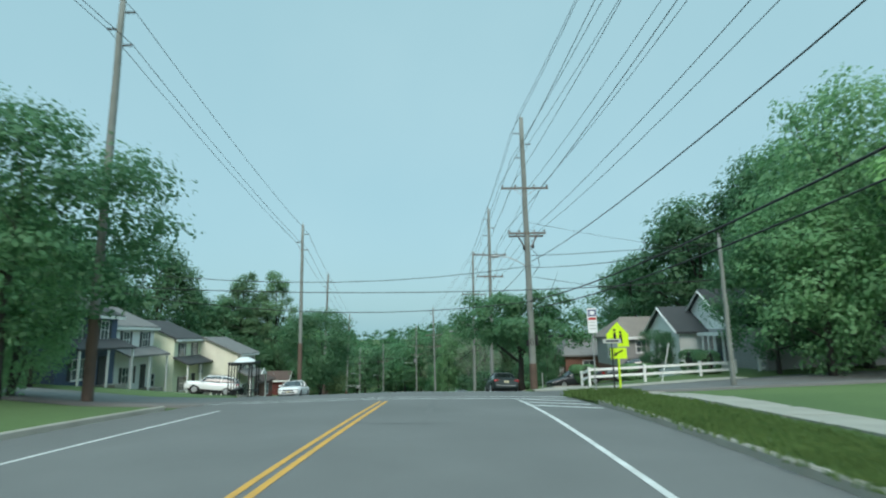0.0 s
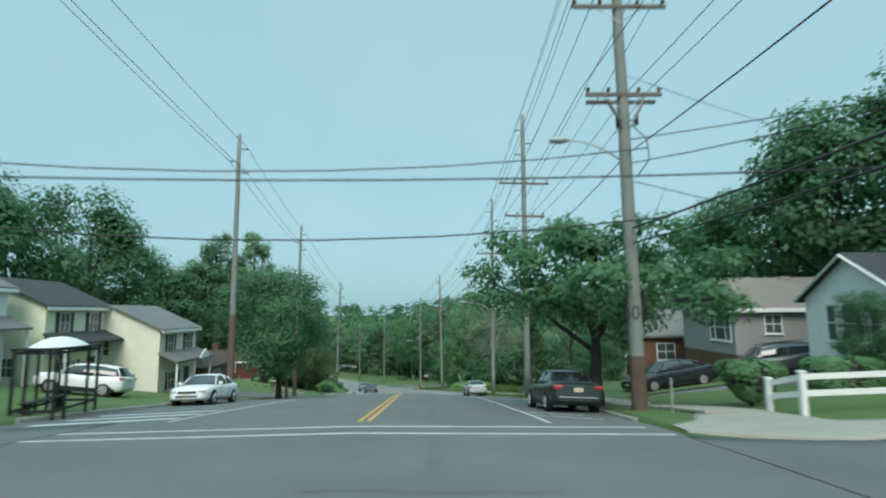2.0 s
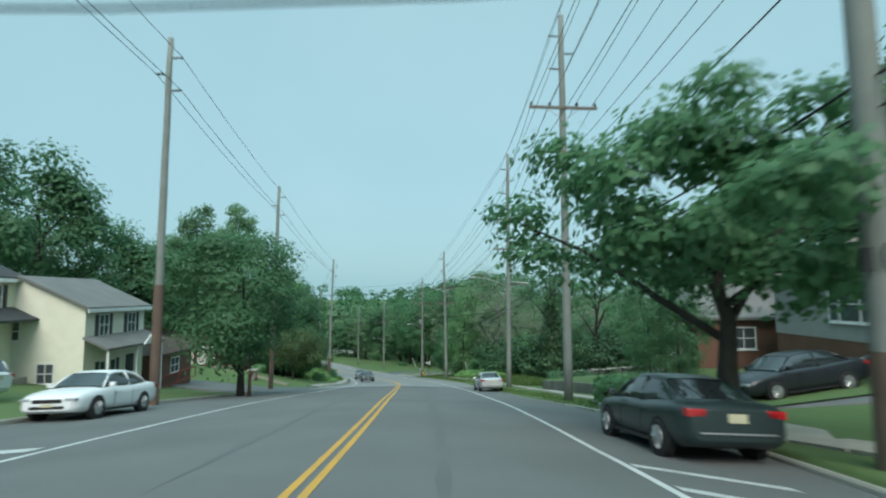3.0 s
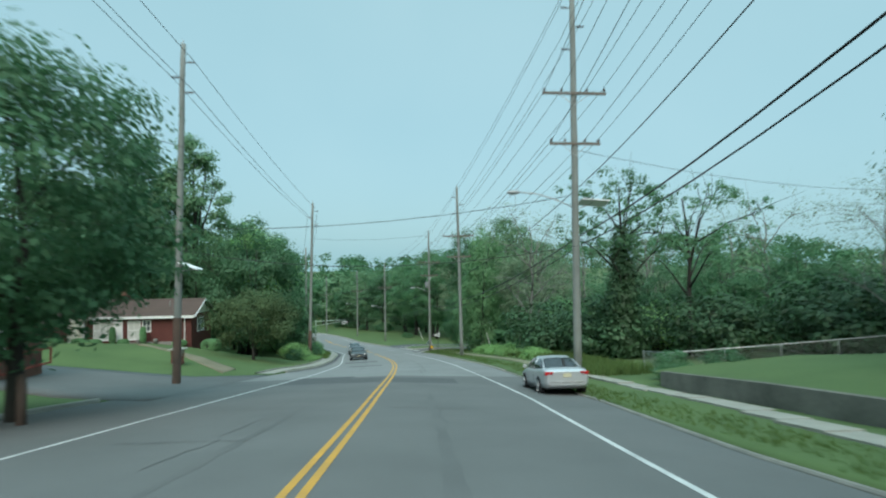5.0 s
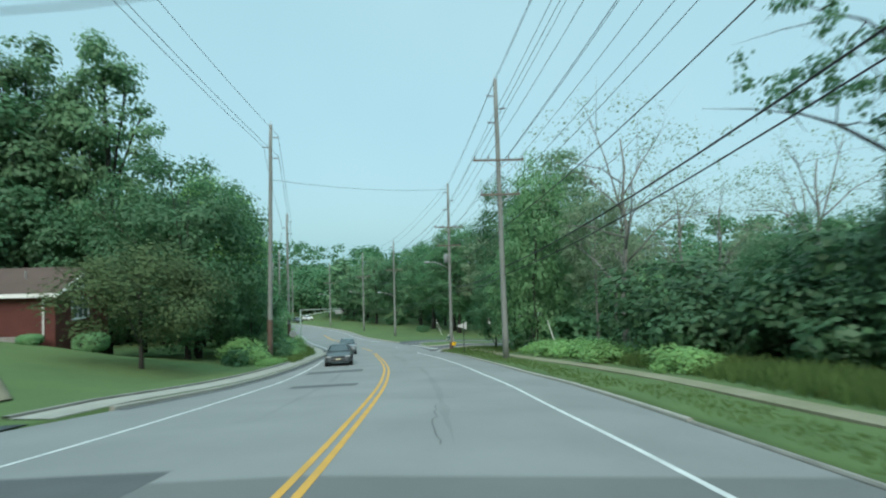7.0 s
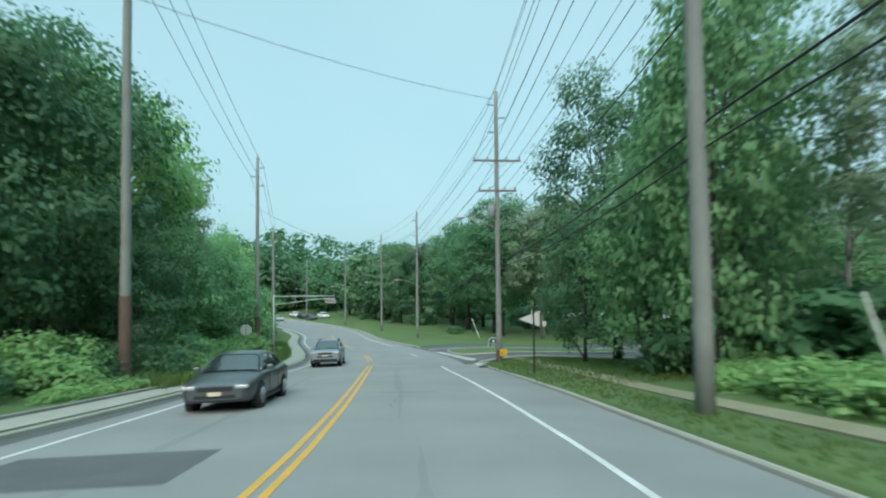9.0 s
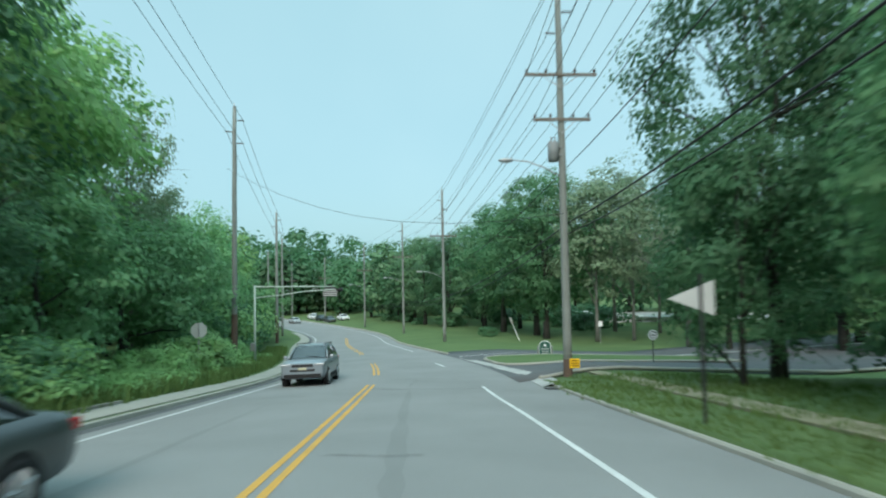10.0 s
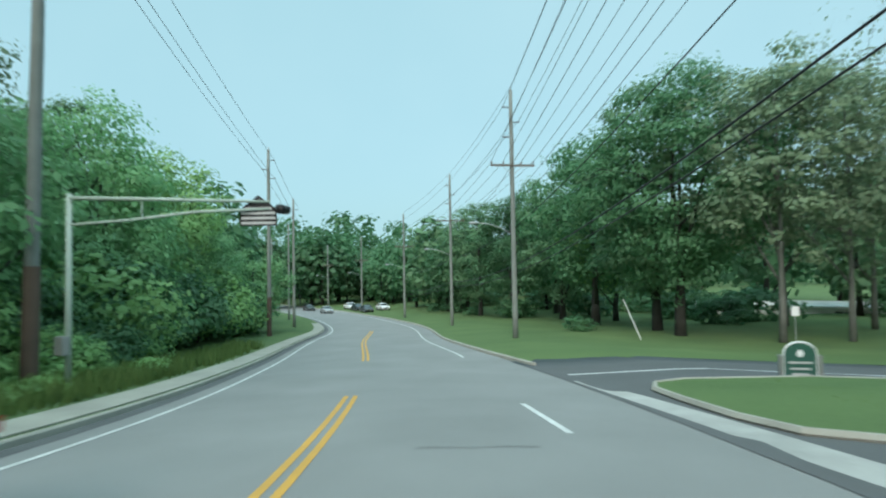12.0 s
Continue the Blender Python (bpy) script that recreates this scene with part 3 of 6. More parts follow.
RIGHT_ARMS = "tall weathered grey utility pole with wooden crossarms"
LEFT_POST = "tall wooden power pole with side post insulators"
R0 = (7.9, 6.0)
utility_pole(*R0, 16.2, RIGHT_ARMS, arms=((9.0, 2.7), (12.2, 3.3)), posts=((14.8, -1), (14.2, 1)))
p = utility_pole(6.2, 35.4, 16.6, "weathered utility pole with two crossarms and a street lamp", arms=((8.15, 2.6), (11.35, 3.3)), posts=((15.4, -1), (14.6, 1), (13.6, -1)), radius=0.24, base_brown=1.7, head=(6.1, 35.4), lamp=(6.6, 2.0))
for dx, dz, rr in ((-0.3, 3.05, 0.09), (0.32, 3.4, 0.1), (0.3, 3.05, 0.08), (-0.25, 7.2 + 2.3, 0.07), (0.4, 9.6, 0.08)):
    part("cable_clamp", Shape().beam((dx, -0.1, dz - 0.18), (dx, -0.1, dz + 0.18), rr, rr * 0.8, 8).beam((0, 0, dz), (dx, -0.1, dz), 0.025, 0.025, 5), BLACK_METAL, p, "dark cable clamp")
z = 8.15 - ground(6.2, 35.4)
part("crossarm", Shape().box(-1.2, 0.12, z - 0.2, 1.2, 0.22, z - 0.08), ARM_WOOD, p, bevel=0.008)
for side in (-1, 1):
    fuse = Shape().beam((side * 0.62, -0.25, z - 0.25), (side * 0.22, -0.3, z - 1.0), 0.055, 0.055, 8)
    fuse.beam((side * 0.7, -0.2, z - 0.1), (side * 0.62, -0.25, z - 0.25), 0.02, 0.02, 5).beam((side * 0.3, -0.3, z - 0.95), (side * 0.05, -0.1, z - 1.3), 0.02, 0.02, 5)
    part("fuse_cutout", fuse, CERAMIC, p, "dark fuse cutout hung beneath the crossarm")
for dx, r in ((0.34, 0.2), (1.0, 0.27), (-0.05, 0.2)):
    ring = [(dx + 0.5 * r * math.cos(a), -0.25, 3.1 + r * math.sin(a)) for a in np.linspace(0, 2 * math.pi, 17)]
    part("cable_coil", Shape().tube(ring, 0.018, 5), BLACK_METAL, p, "hanging coil of black cable")
for dx in (0.9, 1.5):
    part("splice_case", Shape().beam((dx, -0.5 - 0.6 * dx, 3.45), (dx + 0.15, -1.0 - 0.6 * dx, 3.5), 0.06, 0.06, 8), BLACK_METAL, p, "black splice case on the cable")
part("cable_loop", Shape().tube([(0.25, -0.1, 9.4), (0.7, -0.15, 8.9), (0.75, -0.15, 8.2), (0.3, -0.1, 7.6)], 0.02, 5), BLACK_METAL, p, "hanging black cable loop")
utility_pole(4.55, 51.6, 14.0, RIGHT_ARMS, head=(4.75, 52.2), arms=((9.2, 3.3), (7.0, 2.6)), posts=((12.9, -1), (12.0, 1), (11.2, -1)), radius=0.21)
p = utility_pole(3.55, 72.8, 12.8, head=(3.8, 73.3), label="weathered utility pole with two crossarms and a street lamp", arms=((6.85, 3.3), (4.24, 2.6)), posts=((11.4, -1), (10.4, 1), (9.2, -1)), radius=0.21, lamp=(1.75, 2.9))
z = 1.25 - ground(3.75, 73.3)
part("panel", Shape().box(0.2, -0.42, -0.02, 1.65, 0.42, 0.03, Matrix.Translation((0, 0, z)) @ Matrix.Rotation(0.06, 4, "Y") @ Matrix.Rotation(-0.25, 4, "X")), SIGN_WHITE, p, "pale flat panel on a bracket", bevel=0.01)
part("bracket", Shape().beam((0, 0, z - 0.45), (0.9, 0, z - 0.06), 0.03, 0.03, 6), STEEL, p)
utility_pole(-2.9, 102.0, 6.5, "leaning grey utility pole with two crossarms", head=(-3.15, 101.5), arms=((1.3, 3.3), (-0.9, 2.6)), posts=((5.4, -1), (4.6, 1), (3.7, -1)), radius=0.2)
p = utility_pole(-8.3, 126.2, 3.55, "grey utility pole with transformer, lamp and yellow notice", arms=((-1.25, 3.3), (-3.3, 2.6)), posts=((2.6, -1), (1.7, 1), (0.7, -1)), radius=0.2, lamp=(-5.1, 2.3), transformer=-4.75, base_brown=0.75)
notice = Shape().box(0.02, -0.25, 0.38, 0.46, -0.22, 0.78)
nb = part("notice_board", notice, SIGN_YELLOW, p, "small yellow notice board with dark lettering")
for k, (w, z) in enumerate(((0.3, 0.7), (0.36, 0.58), (0.34, 0.47))):
    part("text_bar", Shape().box(0.24 - w / 2, -0.256, z - 0.022, 0.24 + w / 2, -0.251, z + 0.022), SIGN_BLACK, nb)
for x, y, top, lamp in ((-20.5, 157.6, -1.2, -10.1), (-31.2, 178.5, -2.8, -11.0), (-44.7, 198, -4.7, -12.5)):
    utility_pole(x, y, top, "grey utility pole with crossarm and street lamp", arms=((top - 5.1, 3.0),), posts=((top - 1.2, -1), (top - 2.2, 1), (top - 3.2, -1)), lamp=(lamp, 2.4))
for s in (232, 256, 280, 306):
    q = at(s, 8.2)
    utility_pole(q.x, q.y, q.z + 15.5, "far grey utility pole with crossarm and street lamp", arms=((q.z + 10.5, 2.8),), lamp=(q.z + 8, 2.4))
LEFT_POLES = [(-13.6, 21.0, 16.9), (-13.85, 50.35, 12.4), (-16.65, 72.6, 10.05), (-20.5, 107.2, 5.93), (-30.1, 134.1, 1.6), (-43.0, 162.3, -2.3)]
LEFT_FEET = [(-13.6, 21.0), (-13.6, 49.8), (-17.0, 72.6), (-21.3, 108.2), (-29.85, 133.65), (-43.0, 162.3)]
for i, (x, y, top) in enumerate(LEFT_POLES):
    ob = utility_pole(*LEFT_FEET[i], top, LEFT_POST + (" on a brown foot" if i else ""), head=(x, y), posts=((top - 1.0, 1), (top - 1.8, -1), (top - 2.6, 1)), material=POLE_GREY, radius=0.2, base_brown=5.2 if i == 1 else 3.4)
    if i == 2:
        z = 6.3
        panel = Shape().box(0.15, -0.45, -0.02, 1.15, 0.45, 0.03, Matrix.Translation((0, 0, z)) @ Matrix.Rotation(0.35, 4, "Y"))
        part("panel", panel, SIGN_WHITE, ob, "pale tilted panel on a bracket", bevel=0.01)
        part("bracket", Shape().beam((0, 0, z - 0.5), (0.9, 0, z - 0.35), 0.03, 0.03, 6).beam((0, 0, z), (0.5, 0, z - 0.1), 0.03, 0.03, 6), STEEL, ob)
for s in (190, 214, 240, 268):
    q = at(s, -8.5)
    utility_pole(q.x, q.y, q.z + 15.5, "far wooden power pole behind the bend", posts=((q.z + 14.2, 1), (q.z + 13.2, -1)))
utility_pole(13.4, 24.0, 5.6, "short grey-brown service pole behind the white fence", radius=0.12, material=POLE_GREY, group="")


# ---- overhead wires: one thing for each span bundle ----
def wires(name, spans, label, r=0.012, sag=0.02):
    sh = Shape()
    name = "overhead_wire" if name == "overhead_wires" else name
    for a, b, *more in spans:
        a, b = Vector(a), Vector(b)
        d = (b - a).length
        n = max(6, int(d / 3))
        rr = more[0] if more else r
        sh.tube([a.lerp(b, k / n) - Vector((0, 0, 4 * sag * d * (k / n) * (1 - k / n))) for k in range(n + 1)], rr, 5)
    ob = part(name, sh, WIRE, None, "")
    return tagged(ob, label, "wires", "overhead wires")


left_ext = [(-11.5, -14.0, 16.5)] + LEFT_POLES + [tuple(at(190, -8.5, 15.5))]
for a, b in zip(left_ext, left_ext[1:]):
    sp = []
    for dx, dz in ((0.6, -0.95), (-0.6, -1.75), (0.6, -2.55)):
        sp.append(((a[0] + dx, a[1], a[2] + dz), (b[0] + dx, b[1], b[2] + dz)))
    for one in sp:
        wires("overhead_wire", [one], "thin dark power wire between tall wooden poles", r=0.015, sag=0.012)
right_line = [(8.6, -26.0, 17.0, (9.8, 13.0)), (*R0, 16.2, (9.0, 12.2)), (5.9, 35.4, 16.6, (8.15, 11.35)), (4.7, 52.1, 14.0, (7.0, 9.2)), (3.75, 73.3, 12.8, (4.24, 6.85)), (-3.1, 101.6, 6.5, (-0.9, 1.3)), (-8.3, 126.2, 3.55, (-3.3, -1.25)), (-20.5, 157.6, -1.2, (-8.2, -6.3)), (-31.2, 178.5, -2.8, (-10, -7.9)), (-44.7, 198, -4.7, (-12, -9.8))]
for a, b in zip(right_line, right_line[1:]):
    sp = []
    for dx, dz in ((0, 0.2), (-0.6, -1.2), (0.6, -2.0), (-0.6, -3.0)):
        sp.append(((a[0] + dx, a[1], a[2] + dz), (b[0] + dx, b[1], b[2] + dz)))
    for lev, w in ((0, 1.2), (1, 1.5)):
        for f in (-1, -0.43, 0.43, 1):
            if lev == 0 and f == -0.43:
                continue
            sp.append(((a[0] + f * w, a[1], a[3][lev] + 0.25), (b[0] + f * w, b[1], b[3][lev] + 0.25)))
    for lo, w in zip(sp, range(len(sp))):
        wires("overhead_wire", [lo], "thin dark power wire between utility poles", r=0.013, sag=0.013)
    for k, dx, rr in ((-2.05, 0.3, 0.02), (-4.6, 0.3, 0.03), (-5.1, 0.3, 0.024)):
        wires("telephone_cable", [((a[0] + dx, a[1], a[3][0] + k), (b[0] + dx, b[1], b[3][0] + k), rr)], "thick black telephone cable between utility poles", sag=0.015)
# wires that cross the road
cross = [((17, 29.5, 4.22), (-34, 28.4, 5.92), 0.022, 0.0233), ((6.2, 33.4, 5.68), (-34, 26.4, 8.67), 0.02, 0.057), ((6.1, 31.8, 3.3), (-34, 30.7, 8.31), 0.022, 0.059),
         ((3.7, 72.9, 1.63), (-34, 74.8, 2.47), 0.017, 0.046), ((3.7, 72.8, -0.97), (-34, 77.0, 4.22), 0.017, 0.0755), ((-20.6, 107.3, 1.6), (-8.3, 126.2, 3.0), 0.014, 0.018), ((-8.3, 125.6, -7.6), (-31, 134.5, -2.57), 0.012, 0.07)]
for a, b, thick, hang in cross:
    wires("overhead_wires", [(a, b, thick)], "dark cable crossing over the road", sag=hang)
for c in (((6.2, 35.5, 9.0), (38, 52, 8.5), 0.012), ((6.2, 35.5, 5.8), (13.4, 24.0, 5.3), 0.02), ((6.2, 35.4, 5.2), (30, 46, 4.2), 0.016), ((6.2, 35.4, 6.6), (34, 14, 6.8), 0.02), ((3.75, 73.3, 4.0), (36, 92, 4.0), 0.014)):
    wires("overhead_wires", [c], "service wire to a house", sag=0.02)

# ---- trees ----
def leaf_cloud(rng, centres, radii, count, size, flat=0.42):
    """Small leaf quads laid as domed clumps, so that each clump is shaded like a cushion: vertices as an array."""
    weight = radii ** 2
    k = rng.choice(len(centres), count, p=weight / weight.sum())
    d = rng.normal(size=(count, 3))
    d[:, 2] = np.where(rng.random(count) < 0.6, np.abs(d[:, 2]), d[:, 2])
    d /= np.linalg.norm(d, axis=1)[:, None]
    r = radii[k] * np.clip(0.76 + 0.22 * rng.normal(size=count), 0.05, 1.2)
    pos = centres[k] + d * r[:, None] * np.array([1, 1, 0.74])
    out = centres[k] - centres.mean(0)
    out /= np.linalg.norm(out, axis=1)[:, None] + 1e-6
    nrm = d * 0.8 + out * 0.35 + rng.normal(size=(count, 3)) * 0.24 + np.array([0, 0, flat])
    nrm /= np.linalg.norm(nrm, axis=1)[:, None]
    t = np.cross(nrm, rng.normal(size=(count, 3)))
    t /= np.linalg.norm(t, axis=1)[:, None]
    b = np.cross(nrm, t)
    sz = (size * (0.6 + 0.8 * rng.random(count)))[:, None]
    quad = np.stack([pos - t * sz, pos - b * sz * 0.62, pos + t * sz, pos + b * sz * 0.62], 1)
    return quad.reshape(-1, 3)


def mesh_from_quads(name, verts, material):
    n = len(verts) // 4
    me = bpy.data.meshes.new(name)
    me.vertices.add(len(verts))
    me.vertices.foreach_set("co", verts.astype(np.float32).ravel())
    me.loops.add(4 * n)
    me.loops.foreach_set("vertex_index", np.arange(4 * n, dtype=np.int32))
    me.polygons.add(n)
    me.polygons.foreach_set("loop_start", np.arange(0, 4 * n, 4, dtype=np.int32))
    me.materials.append(material)
    me.update(calc_edges=True)
    return me


def tree_parts(seed, height, radius, bare, clumps, leaves, size, material, bark=BARK, shape="round", trunk_r=None, limbs=9, clump_r=0.3):
    """Meshes of a trunk with limbs and of a crown; the crown starts at the height bare."""
    rng = np.random.default_rng(seed)
    mid, half = (height + bare) / 2, (height - bare) / 2
    cs = []
    lobes = rng.normal(size=(7, 3))
    lobes /= np.linalg.norm(lobes, axis=1)[:, None]
    while len(cs) < clumps:
        p = rng.uniform(-1, 1, 3)
        u = np.linalg.norm(p)
        if u > 1 or u < 0.35 + 0.25 * rng.random():
            continue
        wide = 1.0
        if shape == "cone":
            wide = 0.25 + 0.75 * (1 - (p[2] + 1) / 2)
        elif shape == "oak":
            wide = 1.0 if p[2] > -0.5 else 0.8
        elif shape == "poplar":
            wide = 0.9 if p[2] < 0.2 else 0.75
        wide *= 0.74 + 0.34 * max(0.0, float(np.max(lobes @ (p / u)))) ** 3
        cs.append((p[0] * radius * wide, p[1] * radius * wide, mid + p[2] * half * min(wide * 1.05, 1.0)))
    cs = np.array(cs)
    cr = radius * clump_r * (0.6 + 0.8 * rng.random(len(cs)))
    crown = mesh_from_quads("crown", leaf_cloud(rng, cs, cr, leaves, size), material)
    tr = trunk_r or 0.019 * height
    wood = Shape()
    top = bare + (height - bare) * 0.75
    pts = [Vector((0, 0, -0.3))]
    for k in range(1, 8):
        z = top * k / 7
        pts.append(Vector((rng.normal(0, 0.03) * k * tr * 4, rng.normal(0, 0.03) * k * tr * 4, z)))
    wood.tube(pts, [tr * 1.35, tr] + [tr * (1 - 0.8 * k / 7) for k in range(2, 8)], 9)
    order = np.argsort(rng.random(len(cs)))[:limbs]
    joints = []
    mains = min(9, max(4, limbs // 4))
    for n, i in enumerate(order):
        c = Vector(cs[i])
        if n < mains:
            z0 = min(max(bare * 0.8, bare * 0.8 + (top * 0.85 - bare * 0.8) * n / mains), c.z - 0.2) if c.z > bare else bare * 0.7
            z0 = max(z0, bare * 0.6)
            f = min(z0 / top * 7, 6.9)
            a, r0 = pts[int(f)].lerp(pts[int(f) + 1], f - int(f)), tr * 0.5 * (1 - 0.6 * z0 / top)
        else:
            a, r0 = min(joints, key=lambda j: (j[0] - c).length)
            r0 *= 0.7
        m = a.lerp(c, 0.5) + Vector((rng.normal(0, 0.12), rng.normal(0, 0.12), 0.06 * (c - a).length))
        wood.tube([a, a.lerp(m, 0.5) + Vector((0, 0, -0.05)), m, c], [r0, r0 * 0.85, r0 * 0.65, r0 * 0.2], 6)
        joints += [(m, r0 * 0.6), (m.lerp(c, 0.55), r0 * 0.4)]
        for _ in range(2):
            e = c + Vector(rng.normal(0, radius * 0.16, 3))
            j = m.lerp(c, rng.uniform(0.3, 0.8))
            wood.tube([j, j.lerp(e, 0.5) + Vector((0, 0, 0.08)), e], [r0 * 0.35, r0 * 0.22, r0 * 0.07], 5)
    trunk = wood.mesh("trunk", bark, True)
    return trunk, crown


KINDS = {}
def tree_kind(key, *a, **k):
    KINDS[key] = (tree_parts(*a, **k), a[1])


#         seed height radius bare clumps leaves size
tree_kind("maple", 1, 10, 4.6, 1.6, 110, 22000, 0.10, LEAF_DARK, limbs=12, clump_r=0.25)
tree_kind("street_oak", 2, 7.4, 5.6, 2.7, 62, 17000, 0.11, LEAF_DARK, shape="oak", limbs=34, clump_r=0.155, trunk_r=0.27)
tree_kind("tall_a", 3, 18, 6.2, 2.3, 130, 11000, 0.19, LEAF_DARK, limbs=14, clump_r=0.22)
tree_kind("tall_b", 4, 18, 5.6, 2.2, 120, 11000, 0.185, LEAF_GREY, limbs=14, clump_r=0.22)
tree_kind("tall_c", 5, 16, 6.0, 2.0, 110, 10000, 0.18, LEAF_LIGHT, limbs=14, clump_r=0.22)
tree_kind("low_branch", 6, 13, 6.0, 0.4, 140, 14000, 0.15, LEAF_MID, limbs=12, clump_r=0.22)
tree_kind("park", 25, 18, 6.4, 2.6, 150, 24000, 0.125, LEAF_DARK, limbs=16, clump_r=0.2, trunk_r=0.3)
tree_kind("edge", 7, 10, 4.8, 0.3, 110, 7500, 0.148, LEAF_MID, limbs=10, clump_r=0.22)
tree_kind("poplar", 8, 24, 4.6, 2.0, 110, 13000, 0.19, LEAF_GREY, shape="poplar", limbs=20, clump_r=0.27)
tree_kind("pale", 9, 17, 5.0, 4.0, 110, 7000, 0.15, LEAF_PALE, bark=BARK_PALE, limbs=60, clump_r=0.2, trunk_r=0.17)
tree_kind("sparse", 10, 12, 6.0, 4.8, 110, 3600, 0.10, LEAF_DARK, bark=BARK_DARK, limbs=90, clump_r=0.07, shape="oak")
tree_kind("bare", 18, 12, 5.6, 3.6, 130, 1500, 0.07, LEAF_PALE, bark=BARK_PALE, limbs=125, clump_r=0.12, trunk_r=0.15)
tree_kind("shade", 19, 13, 6.4, 2.4, 140, 20000, 0.125, LEAF_DARK, limbs=14, clump_r=0.2, trunk_r=0.2)
tree_kind("shade_low", 23, 13, 6.2, 0.7, 140, 16000, 0.135, LEAF_DARK, limbs=14, clump_r=0.2, trunk_r=0.19)
tree_kind("bush_far", 20, 3.4, 2.8, 0.1, 40, 1100, 0.225, LEAF_DARK, limbs=4, clump_r=0.3, trunk_r=0.06)
tree_kind("bronze", 11, 7.0, 5.0, 1.7, 90, 16000, 0.10, LEAF_RED, limbs=12, clump_r=0.26)
tree_kind("bush", 12, 3.2, 2.4, 0.1, 60, 3600, 0.115, LEAF_LIGHT, limbs=5, clump_r=0.32, trunk_r=0.06)
tree_kind("weeds", 24, 0.9, 1.1, 0.05, 50, 1200, 0.064, LEAF_LIGHT, limbs=4, clump_r=0.26, trunk_r=0.012)
tree_kind("bush_dark", 13, 3.4, 2.6, 0.1, 60, 3600, 0.12, LEAF_DARK, limbs=5, clump_r=0.32, trunk_r=0.06)
tree_kind("bush_ivy", 13, 3.4, 2.6, 0.1, 60, 3600, 0.12, LEAF_IVY, limbs=5, clump_r=0.32, trunk_r=0.06)
tree_kind("far_a", 14, 17, 6.0, 1.5, 110, 1200, 0.58, LEAF_DARK, limbs=4, clump_r=0.3)
tree_kind("far_b", 15, 15, 5.6, 1.0, 100, 1100, 0.57, LEAF_DARK, limbs=4, clump_r=0.3)
tree_kind("far_c", 16, 16, 5.6, 1.2, 100, 1100, 0.57, LEAF_GREY, limbs=4, clump_r=0.3)
LABELS = {"maple": "broad green street maple with a dense crown", "street_oak": "dark oak with wide ragged branches by the kerb", "tall_a": "tall dark green broadleaf tree in full leaf",
          "tall_b": "tall green broadleaf tree at the wood's edge", "tall_c": "fresh light green tree at the wood's edge", "low_branch": "dense dark tree leafy down to the ground",
          "park": "large dark shade tree on the park lawn", "edge": "green leafy tree at the wood's edge", "poplar": "slender tall poplar with an open crown", "pale": "thinly leaved pale tree with grey bark",
          "sparse": "nearly bare dark tree with scattered leaves", "bronze": "spreading bronze-green ornamental maple on the lawn", "bush": "bright green wild bush in the verge",
          "weeds": "low patch of bright green weeds in the verge", "bare": "nearly leafless grey tree with fine branches", "shade_low": "dark tree with foliage hanging low over the verge", "shade": "dark shady tree with a low hanging crown", "bush_far": "dark undergrowth bush beneath the trees", "bush_dark": "dark green dense shrub beside the road", "bush_ivy": "dark shrub overgrown with ivy in the thicket", "far_a": "dark green tree in the distant wood", "far_b": "green tree in the distant wood", "far_c": "light green tree in the distant wood"}
tree_rng = np.random.default_rng(77)


def tree(key, x, y, height=None, wide=1.0, group="", sink=0.1, spin=None):
    (trunk, crown), h0 = KINDS[key]
    k = (height or h0) / h0
    z = ground(x, y) - sink
    shrub = key.startswith("bush") or key == "weeds"
    ob = thing("shrub" if shrub else "tree", Matrix.Translation((x, y, z)) @ Matrix.Rotation(tree_rng.uniform(0, 6.28) if spin is None else spin, 4, "Z") @ Matrix.Diagonal((k * wide, k * wide, k, 1)), LABELS[key], "shrub" if shrub else "tree", group)
    for nm, me in (("trunk", trunk), ("crown", crown)):
        o = new(nm, me)
        o.parent = ob
    return ob


# street trees and trees round the houses
tree("street_oak", 5.9, 39.6, 7.5, 1.0, spin=0.6)
for key, x, y, h, w in (("shade_low", 10.2, 53.4, 6.0, 0.6), ("shade_low", 10.6, 58.5, 7.0, 0.55)):
    tree(key, x, y, h, w)
tree("maple", -14.2, 60.0, 11.0, 1.0)
tree("shade", -14.8, 18.0, 10.6, 1.15)
tree("low_branch", -23.8, 30.6, 8.5, 0.75)
tree("low_branch", -16.4, 20.6, 8.2, 0.8)
tree("shade_low", 18.8, 29.6, 9.5, 0.8)
tree("low_branch", 19.5, 26.5, 10.0, 0.85)
for key, x, y, h, w in (("tall_a", -59, 85, 27, 1), ("tall_a", -45, 80, 25.5, 0.9), ("tall_a", -52, 70, 26, 1), ("tall_a", -50, 58, 24.5, 1), ("tall_a", -46, 46, 22, 1),
                        ("tall_a", -58, 44, 21, 1), ("tall_a", -66, 62, 22, 1), ("tall_b", -41, 33, 16, 1), 
                        ("tall_a", 28, 38.5, 18, 0.9), ("tall_a", 27, 55, 21, 1), ("tall_a", 22, 62, 16, 1), ("tall_a", 33, 51, 24, 0.9), ("tall_a", 31.5, 63, 20, 1), ("tall_a", 26, 71, 18, 1), ("tall_b", 36, 40, 17, 1), ("bare", 20, 74, 10, 1),
                        ("tall_a", 30, 27, 17, 1), ("tall_c", 24, 20, 13, 1), ("tall_b", 38, 30, 18, 1), ("low_branch", 24, 30, 17, 0.7)):
    tree(key, x, y, h, w)
